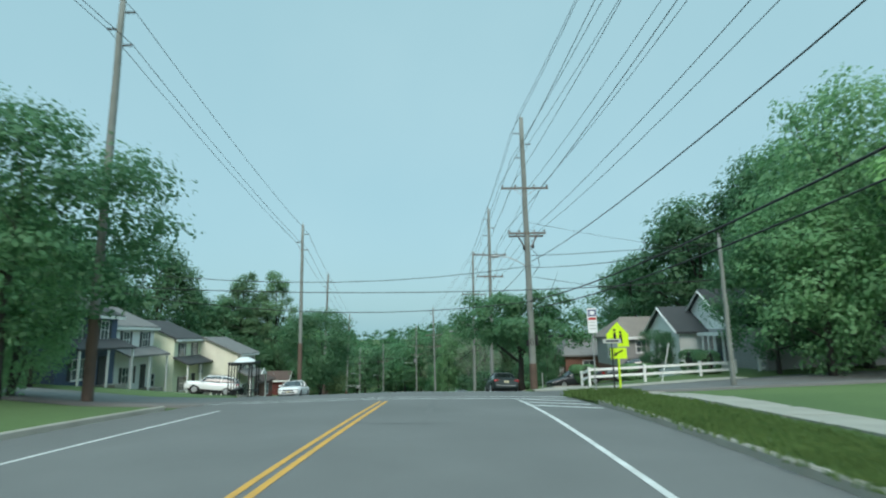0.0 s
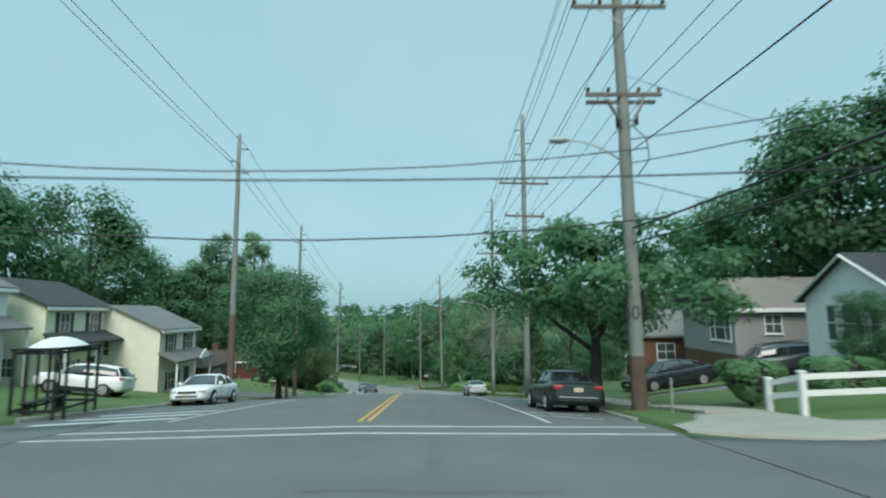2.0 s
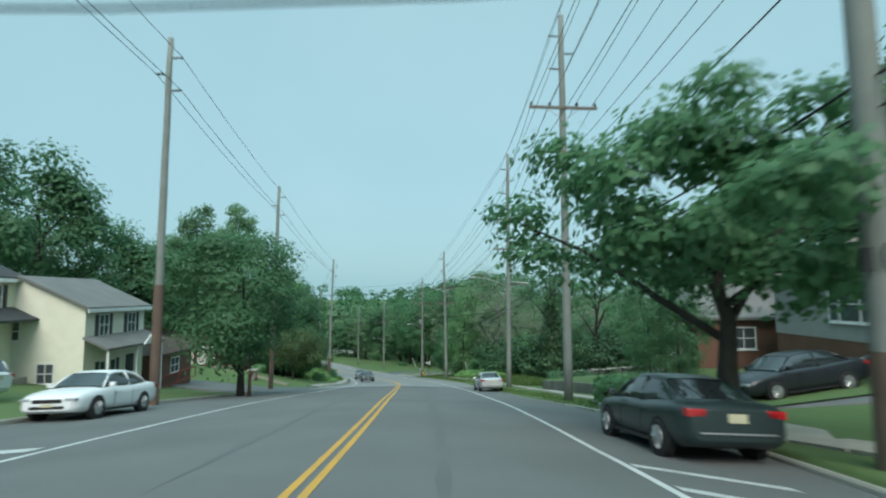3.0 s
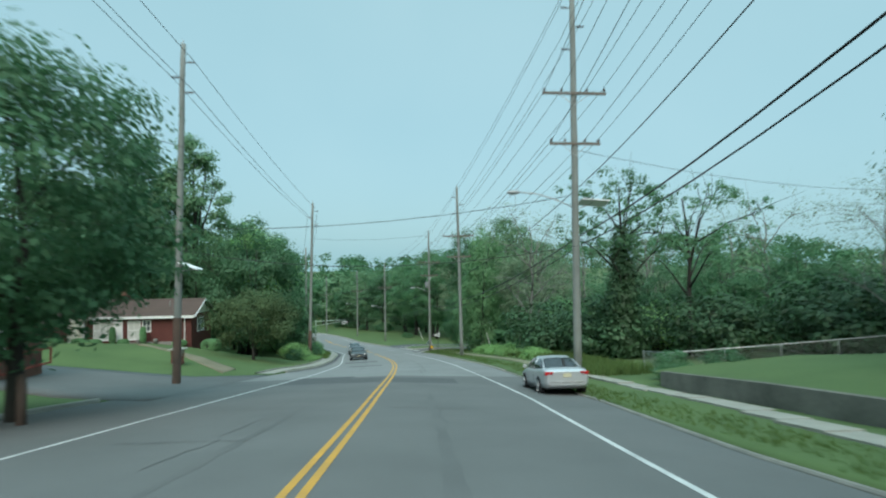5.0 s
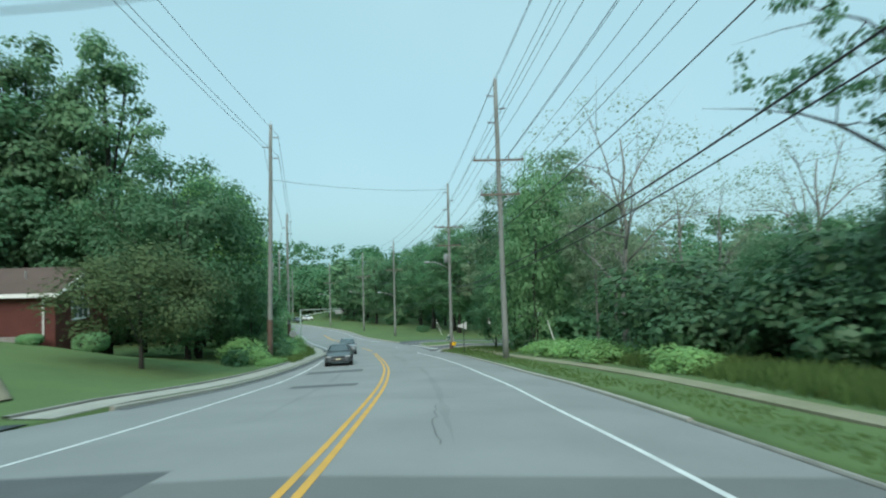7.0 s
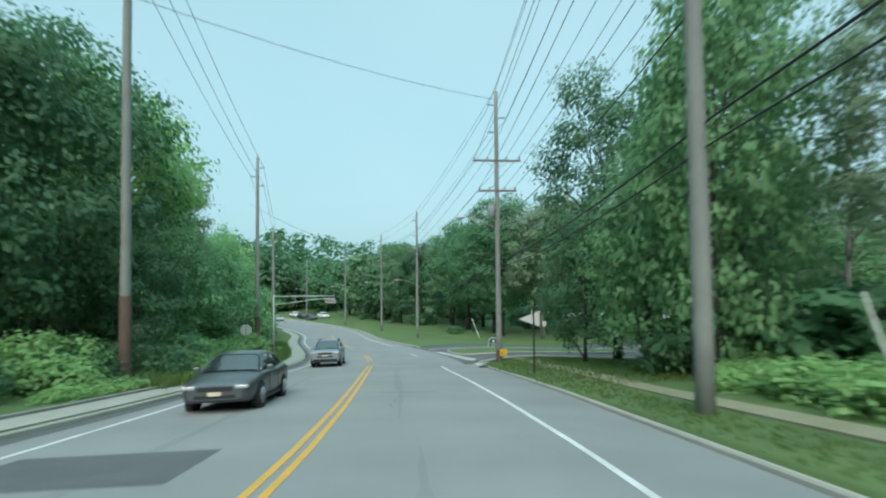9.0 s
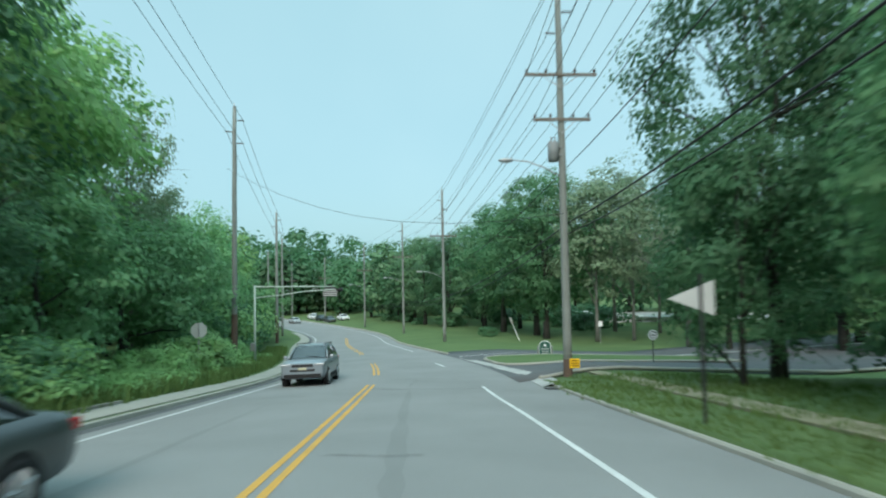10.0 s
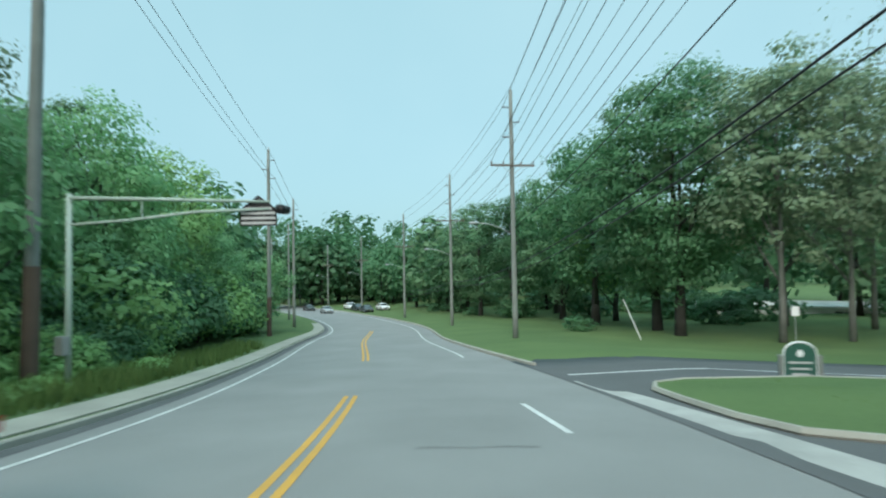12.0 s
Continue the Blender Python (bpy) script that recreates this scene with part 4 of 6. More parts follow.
# behind the brick bungalow and along the outside of the bend
for key, x, y, h, w in (("poplar", -43.4, 109.7, 32, 0.85), ("poplar", -37.2, 110.8, 32.5, 0.75), ("poplar", -47.5, 112, 28, 0.9), ("shade_low", -41, 108, 16, 1), ("shade_low", -35.5, 108.5, 15, 0.8), ("tall_a", -46, 106, 24, 1), ("tall_a", -52, 101, 25, 1), ("tall_a", -59, 97, 25, 1), ("tall_a", -48, 108, 22, 1), ("shade_low", -27.5, 107.2, 16.5, 0.82), ("bronze", -22.3, 94.4, 6.2, 0.98),
                        ("shade_low", -24.4, 111.5, 8, 0.8), ("shade_low", -30, 113, 19, 0.8), ("tall_c", -33, 118, 19, 0.9), ("edge", -27.5, 118, 9, 0.9), ("tall_c", -36.5, 124, 20, 0.9), ("bare", -39, 128, 20, 0.85), ("pale", -36.8, 132, 19, 0.6), ("pale", -41, 137, 15, 0.9),
                        ("edge", -32.5, 127, 10, 1), ("edge", -35, 133.5, 11, 1), ("low_branch", -40, 144, 13.5, 0.8), ("edge", -38, 141, 8, 0.9), ("tall_b", -46, 146, 15, 0.8), ("tall_c", -45, 152, 14, 0.9), ("edge", -44.5, 155, 9, 0.9), ("low_branch", -51, 162, 12.5, 0.9), ("edge", -49, 168, 9, 0.9), ("tall_b", -55, 160, 15, 1), ("tall_c", -58, 150, 18, 1), ("tall_c", -50, 134, 20, 1), ("tall_c", -46, 118, 20, 1)):
    tree(key, x, y, h, w)
# thicket and trees beyond the retaining wall
for key, x, y, h, w in (("bare", 26, 97, 15, 1), ("bare", 33, 92, 14, 1), ("bare", 21, 93, 12, 1), ("bare", 29, 84, 12, 0.9), ("bare", 7.2, 115.4, 15, 0.8), ("tall_b", 2.0, 113.5, 17, 0.65), ("bare", 6, 108, 15.5, 0.9), ("pale", 3.5, 105, 12, 0.8),
                        ("edge", 12, 110, 5, 1), ("park", -1.2, 122.5, 17.5, 0.8), ("tall_b", 4, 124, 18.5, 0.85), ("edge", 9, 118, 7.5, 1), ("bare", 13, 116, 15, 1), ("pale", 12, 126, 13, 1), ("shade_low", -3.4, 119.2, 9.5, 0.62), ("low_branch", -1.8, 111.6, 9.5, 0.7), ("low_branch", -0.4, 108.6, 15, 0.5), ("bare", 4.4, 101, 16, 1.0), ("bare", 18, 120, 15, 1),
                        ("pale", 24, 126, 12, 1), ("bare", 20, 110, 14, 1), ("bare", 17, 103, 14, 1.1), ("shade_low", 12, 97, 7.5, 0.85), ("shade_low", 15.5, 94, 8, 0.85), ("shade_low", 19.5, 91, 8.5, 0.85), ("shade_low", 24, 88, 9, 0.85), ("edge", 14, 114, 5, 1.2), ("edge", 26, 86, 4.5, 1.2), ("edge", 30, 100, 6, 1.2)):
    tree(key, x, y, h, w)
# a sparse tree whose trunk is wrapped in a column of vines
tree("sparse", 14.0, 85.0, 13.5, 0.9, spin=1.1)
vine = tree("sparse", 9.3, 84.5, 14.5, 0.8, spin=2.4)
vrng = np.random.default_rng(61)
vz = np.linspace(0.3, 7.6, 46)
vc = np.stack([vrng.normal(0.2, 0.28, 46), vrng.normal(0, 0.28, 46), vz], 1)
ivy = new("ivy", mesh_from_quads("ivy", leaf_cloud(vrng, vc, 1.35 * (1.25 - 0.09 * vz), 14000, 0.10), LEAF_IVY))
ivy.parent = vine
tagged(ivy, "thick dark ivy round the trunk")
rng = np.random.default_rng(21)
# the vine thicket, its top stepping up the slope
for k in range(46):
    s, o = rng.uniform(71, 104), 13.6 + 21 * rng.random() ** 1.4
    if (s > 92 and o < 24) or (s < 82 and o < 16.5):
        continue
    q = at(s, o)
    tree("bush" if rng.random() < 0.1 else "bush_ivy", q.x, q.y, rng.uniform(2.2, 4.4) + 0.03 * o, 1.1, "thicket")
for k in range(16):
    q = at(rng.uniform(108, 150), rng.uniform(-10.8, -8.6))
    tree("bush" if rng.random() < 0.85 else "bush_dark", q.x, q.y, rng.uniform(1.3, 2.4), 1.2, "roadside shrubs")
for k in range(60):
    s = rng.uniform(86, 106)
    q = at(s, rng.uniform(10.2, 13.6))
    tree("weeds", q.x, q.y, rng.uniform(0.5, 1.0), 1.2, "roadside shrubs")
for s, o, h in ((112, -8.6, 1.7), (114.5, -8.2, 1.6), (117, -8.4, 2.0), (110, -9.5, 1.5), (106, -9.8, 1.3), (68.6, 12.6, 1.3), (67.4, 14.2, 1.2)):
    q = at(s, o)
    tree("bush_dark", q.x, q.y, h, 1.0, "roadside shrubs")
# a leafy hem to the wood behind the verge of the bend, with weeds before it
hem = np.random.default_rng(83)
for k in range(22):
    q = at(139 + 1.9 * k + hem.uniform(-0.8, 0.8), hem.uniform(-13.4, -11.4))
    tree(("edge", "bush", "bush_dark", "edge")[k % 4], q.x, q.y, hem.uniform(2.4, 5.2), 1.0, "roadside shrubs")
for k in range(70):
    q = at(hem.uniform(106, 146), hem.uniform(-9.6, -7.4))
    tree("weeds", q.x, q.y, hem.uniform(0.3, 0.75), 1.3, "roadside shrubs")
# park trees beyond the side road
for key, x, y, h, w in (("park", -9.8, 164, 20, 1), ("pale", -0.6, 161, 18.5, 0.9), ("tall_a", -16, 177, 20, 1), ("pale", -4.4, 160.5, 19.5, 1), ("tall_b", -11, 168, 20, 0.9), ("pale", -1.4, 171, 22, 1), ("pale", 3.3, 168, 18, 1), ("bare", 6, 160, 15, 0.9), ("tall_b", -20, 187, 18, 1), ("tall_a", -27, 193, 18, 1), ("tall_b", -33, 199, 17, 1),
                        ("tall_b", 5.4, 150, 17, 0.6), ("bare", 3.0, 153, 20, 0.9), ("tall_b", 12, 146, 19, 0.9), ("bare", 9, 149, 21, 0.8), ("tall_a", 16, 152, 18, 1), ("edge", 14, 146, 8, 1), ("tall_c", -14, 183, 15, 1), ("tall_a", -22, 200, 20, 1), ("tall_b", -38, 210, 18, 1)):
    tree(key, x, y, h, w)
# the distant wood on both sides
for k in range(150):
    right = rng.random() < 0.62
    s = rng.uniform(150, 330)
    o = rng.uniform(19, 75) if right else -rng.uniform(17, 55)
    if right and s < 200 and o < 42:
        continue
    q = at(s, o)
    tree(("far_a", "far_b", "far_c")[rng.integers(3)], q.x, q.y, rng.uniform(12, 18), 1.0, "distant wood")
for k in range(44):
    q = (rng.uniform(-190, -90), rng.uniform(235, 330))
    tree(("far_b", "far_c")[rng.integers(2)], *q, rng.uniform(14, 22), 1.1, "distant wood")
for k in range(40):
    q = (rng.uniform(32, 75), rng.uniform(40, 210))
    tree(("far_a", "far_b", "far_c")[rng.integers(3)], *q, rng.uniform(6, 9.5) if 78 < q[1] < 170 else rng.uniform(12, 18), 1.3 if 78 < q[1] < 170 else 1.0, "distant wood")
for k in range(30):
    q = (rng.uniform(-105, -60), rng.uniform(20, 170))
    tree(("far_a", "far_b")[rng.integers(2)], *q, rng.uniform(14, 20), 1.0, "distant wood")

# understory beneath the park trees, and the wooded skyline far off
for k in range(16):
    s, o = rng.uniform(154, 215), rng.uniform(34, 52)
    q = at(s, o)
    tree("bush_far", q.x, q.y, rng.uniform(1.6, 3.4), 1.3, "understory")
for k in range(12):
    s, o = rng.uniform(165, 225), 17 + 18 * rng.random()
    q = at(s, o)
    tree("bush_far", q.x, q.y, rng.uniform(1.2, 2.6) + 0.06 * (o - 17), 1.4, "understory")
for k in range(46):
    s, o = rng.uniform(103, 124), rng.uniform(13.5, 36)
    if s > 119 and o < 17:
        continue
    q = at(s, o)
    tree("bush_far", q.x, q.y, rng.uniform(1.4, 3.2), 1.2, "understory")
for k in range(6):
    q = at(rng.uniform(146, 152), rng.uniform(30, 60))
    tree("edge", q.x, q.y, rng.uniform(5, 8), 1.1, "understory")


def far_woods():
    frng = np.random.default_rng(31)
    cs, rs = [], []
    for k in range(2000):
        a, d = radians(frng.uniform(-75, 75)), frng.uniform(290, 470)
        top = 4 + 5 * math.sin(a * 7) + 3 * math.sin(a * 17 + 1) + (d - 290) * 0.045
        cs.append((math.sin(a) * d, math.cos(a) * d, frng.uniform(-26, top)))
        rs.append(frng.uniform(4, 7))
    me = mesh_from_quads("far_woods", leaf_cloud(frng, np.array(cs), np.array(rs), 120000, 1.0), LEAF_DARK)
    tagged(new("far_woods", me), "hazy green wooded ridge on the skyline", "woods", "", "stuff")


far_woods()

stub = thing("marker_post", (-13.3, 59.2, ground(-13.3, 59.2)), "short rust-brown timber post by the kerb", "post")
part("post", Shape().tube([(0, 0, -.2), (0, 0, 1.25), (0, 0, 1.3)], [.12, .11, .06], 10), POLE_BROWN, stub, shade=True)

# ---- side streets, drives and paths ----
def patch_on_ground(name, near, far, o0, o1, material, label, category, dz=0.03, step=1.0, across=8):
    """A paved sheet that follows the ground, between two edges s(o)."""
    rows = []
    for o in np.linspace(o0, o1, int(abs(o1 - o0) / step) + 2):
        a, b = table(o, near), table(o, far)
        rows.append([at(a, o, dz - 0.16)] + [at(s, o, dz) for s in np.linspace(a, b, across)] + [at(b, o, dz - 0.16)])
    return structure(name, Shape().ring(rows, close=False), material, label, category, shade=True)


patch_on_ground("side_road_1", [(6, 123.6), (7.2, 124.8), (9, 126.5), (12, 127.6), (60, 128.5)], [(6, 145.2), (8, 144.2), (17, 143.4), (60, 144)], 6.0, 60, ASPHALT_DARK, "dark asphalt park entrance road", "road", dz=0.01)
sweep_band("concrete_gutter", 121.8, 138.6, lambda s: table(s, [(122.5, 6.55), (126, 6.75), (130.3, 6.35), (136.6, 6.15), (139, 6.1)]), lambda s: table(s, [(121.8, 7.2), (122.5, 7.35), (125, 7.75), (127, 7.6), (130.3, 7.1), (136.6, 6.7), (139, 6.3)]), 0.018, CONCRETE_PALE, "pale concrete gutter across the side road's mouth", "gutter")
side_line = Shape()
side_line.ring([[at(table(o, [(6, 140.1), (12.8, 138.9), (40, 137.6)]) + d, o, 0.02) for d in (-0.09, 0.09)] for o in np.linspace(6.4, 40, 40)], close=False)
part("edge_line", side_line, PAINT_WHITE, bpy.data.objects["side_road_1"], "white painted line on the side road")
isl_edge = [(7.3, 136.3), (7.15, 134.8), (7.1, 133.0), (7.3, 131.7), (8.1, 130.9), (9.5, 130.7), (11.5, 131.3), (16, 132.6), (24, 133.4), (24, 136.6), (12, 137.0), (8.6, 137.2), (7.7, 137.0)]
island = Shape()
island.v = [tuple(at(s, o, 0.1)) for o, s in isl_edge] + [tuple(at(134, 12, 0.16))]
island.f = [(i, (i + 1) % len(isl_edge), len(isl_edge)) for i in range(len(isl_edge))]
structure("island", island, LAWN, "mown grass island at the park entrance", "lawn")
ik = Shape()
ik.tube([at(s, o, 0.05) for o, s in isl_edge + isl_edge[:1]], 0.09, 6)
structure("island_kerb", ik, CONCRETE, "pale concrete kerb round the grass island", "kerb")
corner = Shape().tube([at(table(o, [(7.2, 124.6), (9, 126.3), (12, 127.4), (40, 128.2)]), o, 0.06) for o in (7.1, 7.5, 8.2, 9, 10, 12, 16, 24, 40)], 0.09, 6)
structure("corner_kerb", corner, CONCRETE, "worn concrete kerb at the road corner", "kerb")
patch_on_ground("side_road_2", [(-60, 72.5), (-24, 72), (-14, 68.5), (-7, 65)], [(-60, 80), (-24, 79.0), (-12, 79.6), (-7, 82)], -60, -8.2, ASPHALT, "grey asphalt side street beside the brick bungalow", "road", dz=0.014)
patch_on_ground("side_road_3", [(7, 22.6), (9.5, 23), (40, 20)], [(7, 29.2), (9, 28.0), (40, 25.6)], 7.1, 40, ASPHALT, "grey asphalt side street entry", "road", dz=0.012)
patch_on_ground("side_road_4", [(-60, 21), (-7, 20)], [(-60, 31), (-12, 31.5), (-7, 33)], -60, -7.0, ASPHALT, "grey asphalt side street between the houses", "road", dz=0.012)
patch_on_ground("driveway", [(9, 44.5), (18, 40.0)], [(9, 49.5), (18, 47.5)], 8.6, 18.5, ASPHALT, "sloping asphalt driveway", "driveway", dz=0.03)
patch_on_ground("garden_path", [(-22, 95.5), (-17, 90), (-11.5, 82.5)], [(-22, 97.2), (-17, 92.4), (-11.5, 85.5)], -22, -11.5, EARTH, "worn brown garden path to the bungalow", "path", dz=0.03)
# pavement slabs on the right, one by one
walk_right = tagged(new("pavement_right"), "cracked concrete slab pavement beside the verge", "pavement", "", "structure")
walk_right.matrix_world = Matrix()
slab_mesh = Shape().box(-0.72, -0.74, -0.07, 0.72, 0.74, 0.0).mesh("slab", CONCRETE)
srng = np.random.default_rng(3)
def lay_slab(s, o, wide):
    a, b = at(s - 0.7, o), at(s + 0.7, o)
    ob = new("slab", slab_mesh)
    ob.parent = walk_right
    ob.matrix_world = Matrix.Translation(at(s, o, 0.045 + srng.normal(0, 0.008))) @ (b - a).to_track_quat("Y", "Z").to_matrix().to_4x4() @ Matrix.Rotation(srng.normal(0, 0.01), 4, "X") @ Matrix.Diagonal((wide, 1, 1, 1))


for s in np.arange(32.6, 45.5, 1.52):
    lay_slab(s, 9.75, 1.15)
for s in np.arange(49, 72, 1.52):
    lay_slab(s, table(s, [(49, 9.35), (55, 9.5), (61, 10.1), (72, 10.3)]) + srng.normal(0, 0.05), 0.48 + 0.1 * srng.random())
for s in np.arange(-6, 22, 1.52):
    lay_slab(s, 10.1, 0.9)
patch_on_ground("corner_apron", [(7.35, 29.6), (8.7, 28.5), (9.6, 27.8), (12, 28.0), (18, 27.2)], [(7.35, 30.4), (8.2, 30.9), (8.7, 32.2), (10.6, 32.2), (10.8, 30.1), (12, 29.7), (18, 28.6)], 7.35, 18, CONCRETE, "pale concrete corner pavement at the side street", "pavement", dz=0.035, step=0.3)


# ---- rough grass: blades in one object for each stretch ----
def grass_patch(name, label, boxes, seed):
    grng = np.random.default_rng(seed)
    out = []
    for s0, s1, o0, o1, count, h in boxes:
        for _ in range(count):
            s, o = grng.uniform(s0, s1), grng.uniform(o0, o1)
            p = at(s, o, -0.02)
            for _ in range(3):
                q = p + Vector((grng.normal(0, 0.12), grng.normal(0, 0.12), 0))
                a, w, hh = grng.uniform(0, 6.28), 0.02 + 0.02 * grng.random(), h * (0.5 + grng.random())
                d = Vector((math.cos(a) * w, math.sin(a) * w, 0))
                tip = q + Vector((grng.normal(0, 0.25 * hh), grng.normal(0, 0.25 * hh), hh))
                out += [q - d, q + d, tip + d * 0.3, tip - d * 0.3]
    me = mesh_from_quads("grass", np.array([tuple(v) for v in out]), GRASS)
    return tagged(new(name, me), label, "grass", "", "stuff")


grass_patch("verge_grass", "uncut long green grass in the roadside verge", ((84, 122, 6.9, 8.2, 1500, 0.07), (72, 100, 10.6, 13.5, 4200, 0.4), (46, 84, 7.6, 8.9, 1500, 0.07), (-4, 21, 7.3, 9.2, 6500, 0.10), (18.5, 22.6, 7.35, 9.1, 2600, 0.2), (110, 160, -8.4, -6.5, 2600, 0.4), (106, 124, 8.0, 14, 1600, 0.14), (131.6, 136.6, 7.6, 15, 2600, 0.05)), 5)


# ---- houses ----
def window(parent, m, w, h, shutters=False, panes=2, pane=WINDOW):
    """A window on a wall; m maps x along the wall, y outwards, z up from the window's middle."""
    win = part("window", Shape().box(-w / 2, -0.06, -h / 2, w / 2, 0.02, h / 2, m), pane, parent, "glazed window" if pane is WINDOW else "window with pale curtains")
    fr = Shape()
    t = 0.07
    for x0, z0, x1, z1 in ((-w / 2 - t, h / 2, w / 2 + t, h / 2 + t), (-w / 2 - t, -h / 2 - t, w / 2 + t, -h / 2), (-w / 2 - t, -h / 2, -w / 2, h / 2), (w / 2, -h / 2, w / 2 + t, h / 2), (-w / 2, -0.025, w / 2, 0.025)):
        fr.box(x0, -0.02, z0, x1, 0.055, z1, m)
    for k in range(1, panes):
        x = -w / 2 + w * k / panes
        fr.box(x - 0.02, -0.02, -h / 2, x + 0.02, 0.045, h / 2, m)
    part("frame", fr, TRIM_WHITE, win, "white window frame")
    part("sill", Shape().box(-w / 2 - 0.1, -0.02, -h / 2 - 0.13, w / 2 + 0.1, 0.1, -h / 2 - 0.075, m), TRIM_WHITE, win)
    if shutters:
        for sx in (-1, 1):
            x = sx * (w / 2 + t + 0.2)
            sh = Shape().box(x - 0.18, 0.0, -h / 2 - t, x + 0.18, 0.045, h / 2 + t, m)
            for k in range(7):
                z = -h / 2 + h * (k + 0.5) / 7
                sh.box(x - 0.14, 0.045, z - 0.03, x + 0.14, 0.06, z + 0.02, m)
            part("shutter", sh, SHUTTER, parent, "dark louvred shutter")
    return win


def gable_roof(sh, x0, x1, y0, y1, z, rise_, over=0.35, thick=0.16, axis="x", hip=0.0):
    """A pitched roof; its ridge runs along axis. hip shortens the ridge at both ends."""
    if axis == "x":
        yc = (y0 + y1) / 2
        half = (y1 - y0) / 2
        drop = rise_ / half * over
        a = [(x0 - over, y0 - over, z - drop), (x1 + over, y0 - over, z - drop), (x1 + over - hip, yc, z + rise_), (x0 - over + hip, yc, z + rise_)]
        b = [(x1 + over, y1 + over, z - drop), (x0 - over, y1 + over, z - drop), (x0 - over + hip, yc, z + rise_), (x1 + over - hip, yc, z + rise_)]
        faces = [a, b]
        if hip:
            faces += [[(x0 - over, y1 + over, z - drop), (x0 - over, y0 - over, z - drop), (x0 - over + hip, yc, z + rise_)], [(x1 + over, y0 - over, z - drop), (x1 + over, y1 + over, z - drop), (x1 + over - hip, yc, z + rise_)]]
    else:
        xc = (x0 + x1) / 2
        half = (x1 - x0) / 2
        drop = rise_ / half * over
        a = [(x0 - over, y1 + over, z - drop), (x0 - over, y0 - over, z - drop), (xc, y0 - over + hip, z + rise_), (xc, y1 + over - hip, z + rise_)]
        b = [(x1 + over, y0 - over, z - drop), (x1 + over, y1 + over, z - drop), (xc, y1 + over - hip, z + rise_), (xc, y0 - over + hip, z + rise_)]
        faces = [a, b]
        if hip:
            faces += [[(x0 - over, y0 - over, z - drop), (x1 + over, y0 - over, z - drop), (xc, y0 - over + hip, z + rise_)], [(x1 + over, y1 + over, z - drop), (x0 - over, y1 + over, z - drop), (xc, y1 + over - hip, z + rise_)]]
    for f in faces:
        up = [Vector(p) + Vector((0, 0, thick)) for p in f]
        lo = [Vector(p) for p in f]
        sh.face(*up).face(*reversed(lo))
        for i in range(len(f)):
            j = (i + 1) % len(f)
            sh.face(lo[i], lo[j], up[j], up[i])
    return sh


def gable_wall(sh, x0, x1, y, z, rise_, t=0.18, axis="x"):
    """The triangle of a gable, standing over the wall along x (at y) or along y (at x = y)."""
    c = (x0 + x1) / 2
    if axis == "x":
        sh.prism([(x0, z), (x1, z), (c, z + rise_)], lambda u, v: (u, y, v), lambda u, v: (u, y + t, v))
    else:
        sh.prism([(x0, z), (x1, z), (c, z + rise_)], lambda u, v: (y, u, v), lambda u, v: (y + t, u, v))
    return sh


def walls(sh, x0, x1, y0, y1, z0, z1, t=0.18):
    loops = []
    for e, z in ((0, z0), (0, z1), (t, z1), (t, z0), (0, z0)):
        loops.append([Vector((x0 + e, y0 + e, z)), Vector((x1 - e, y0 + e, z)), Vector((x1 - e, y1 - e, z)), Vector((x0 + e, y1 - e, z))])
    sh.ring(loops)
    return sh


def wall_frame(face, x, y, z):
    """A frame on a wall that faces -y, +y, -x or +x."""
    ang = {"-y": math.pi, "+y": 0, "-x": math.pi / 2, "+x": -math.pi / 2}[face]
    return Matrix.Translation((x, y, z)) @ Matrix.Rotation(ang, 4, "Z")


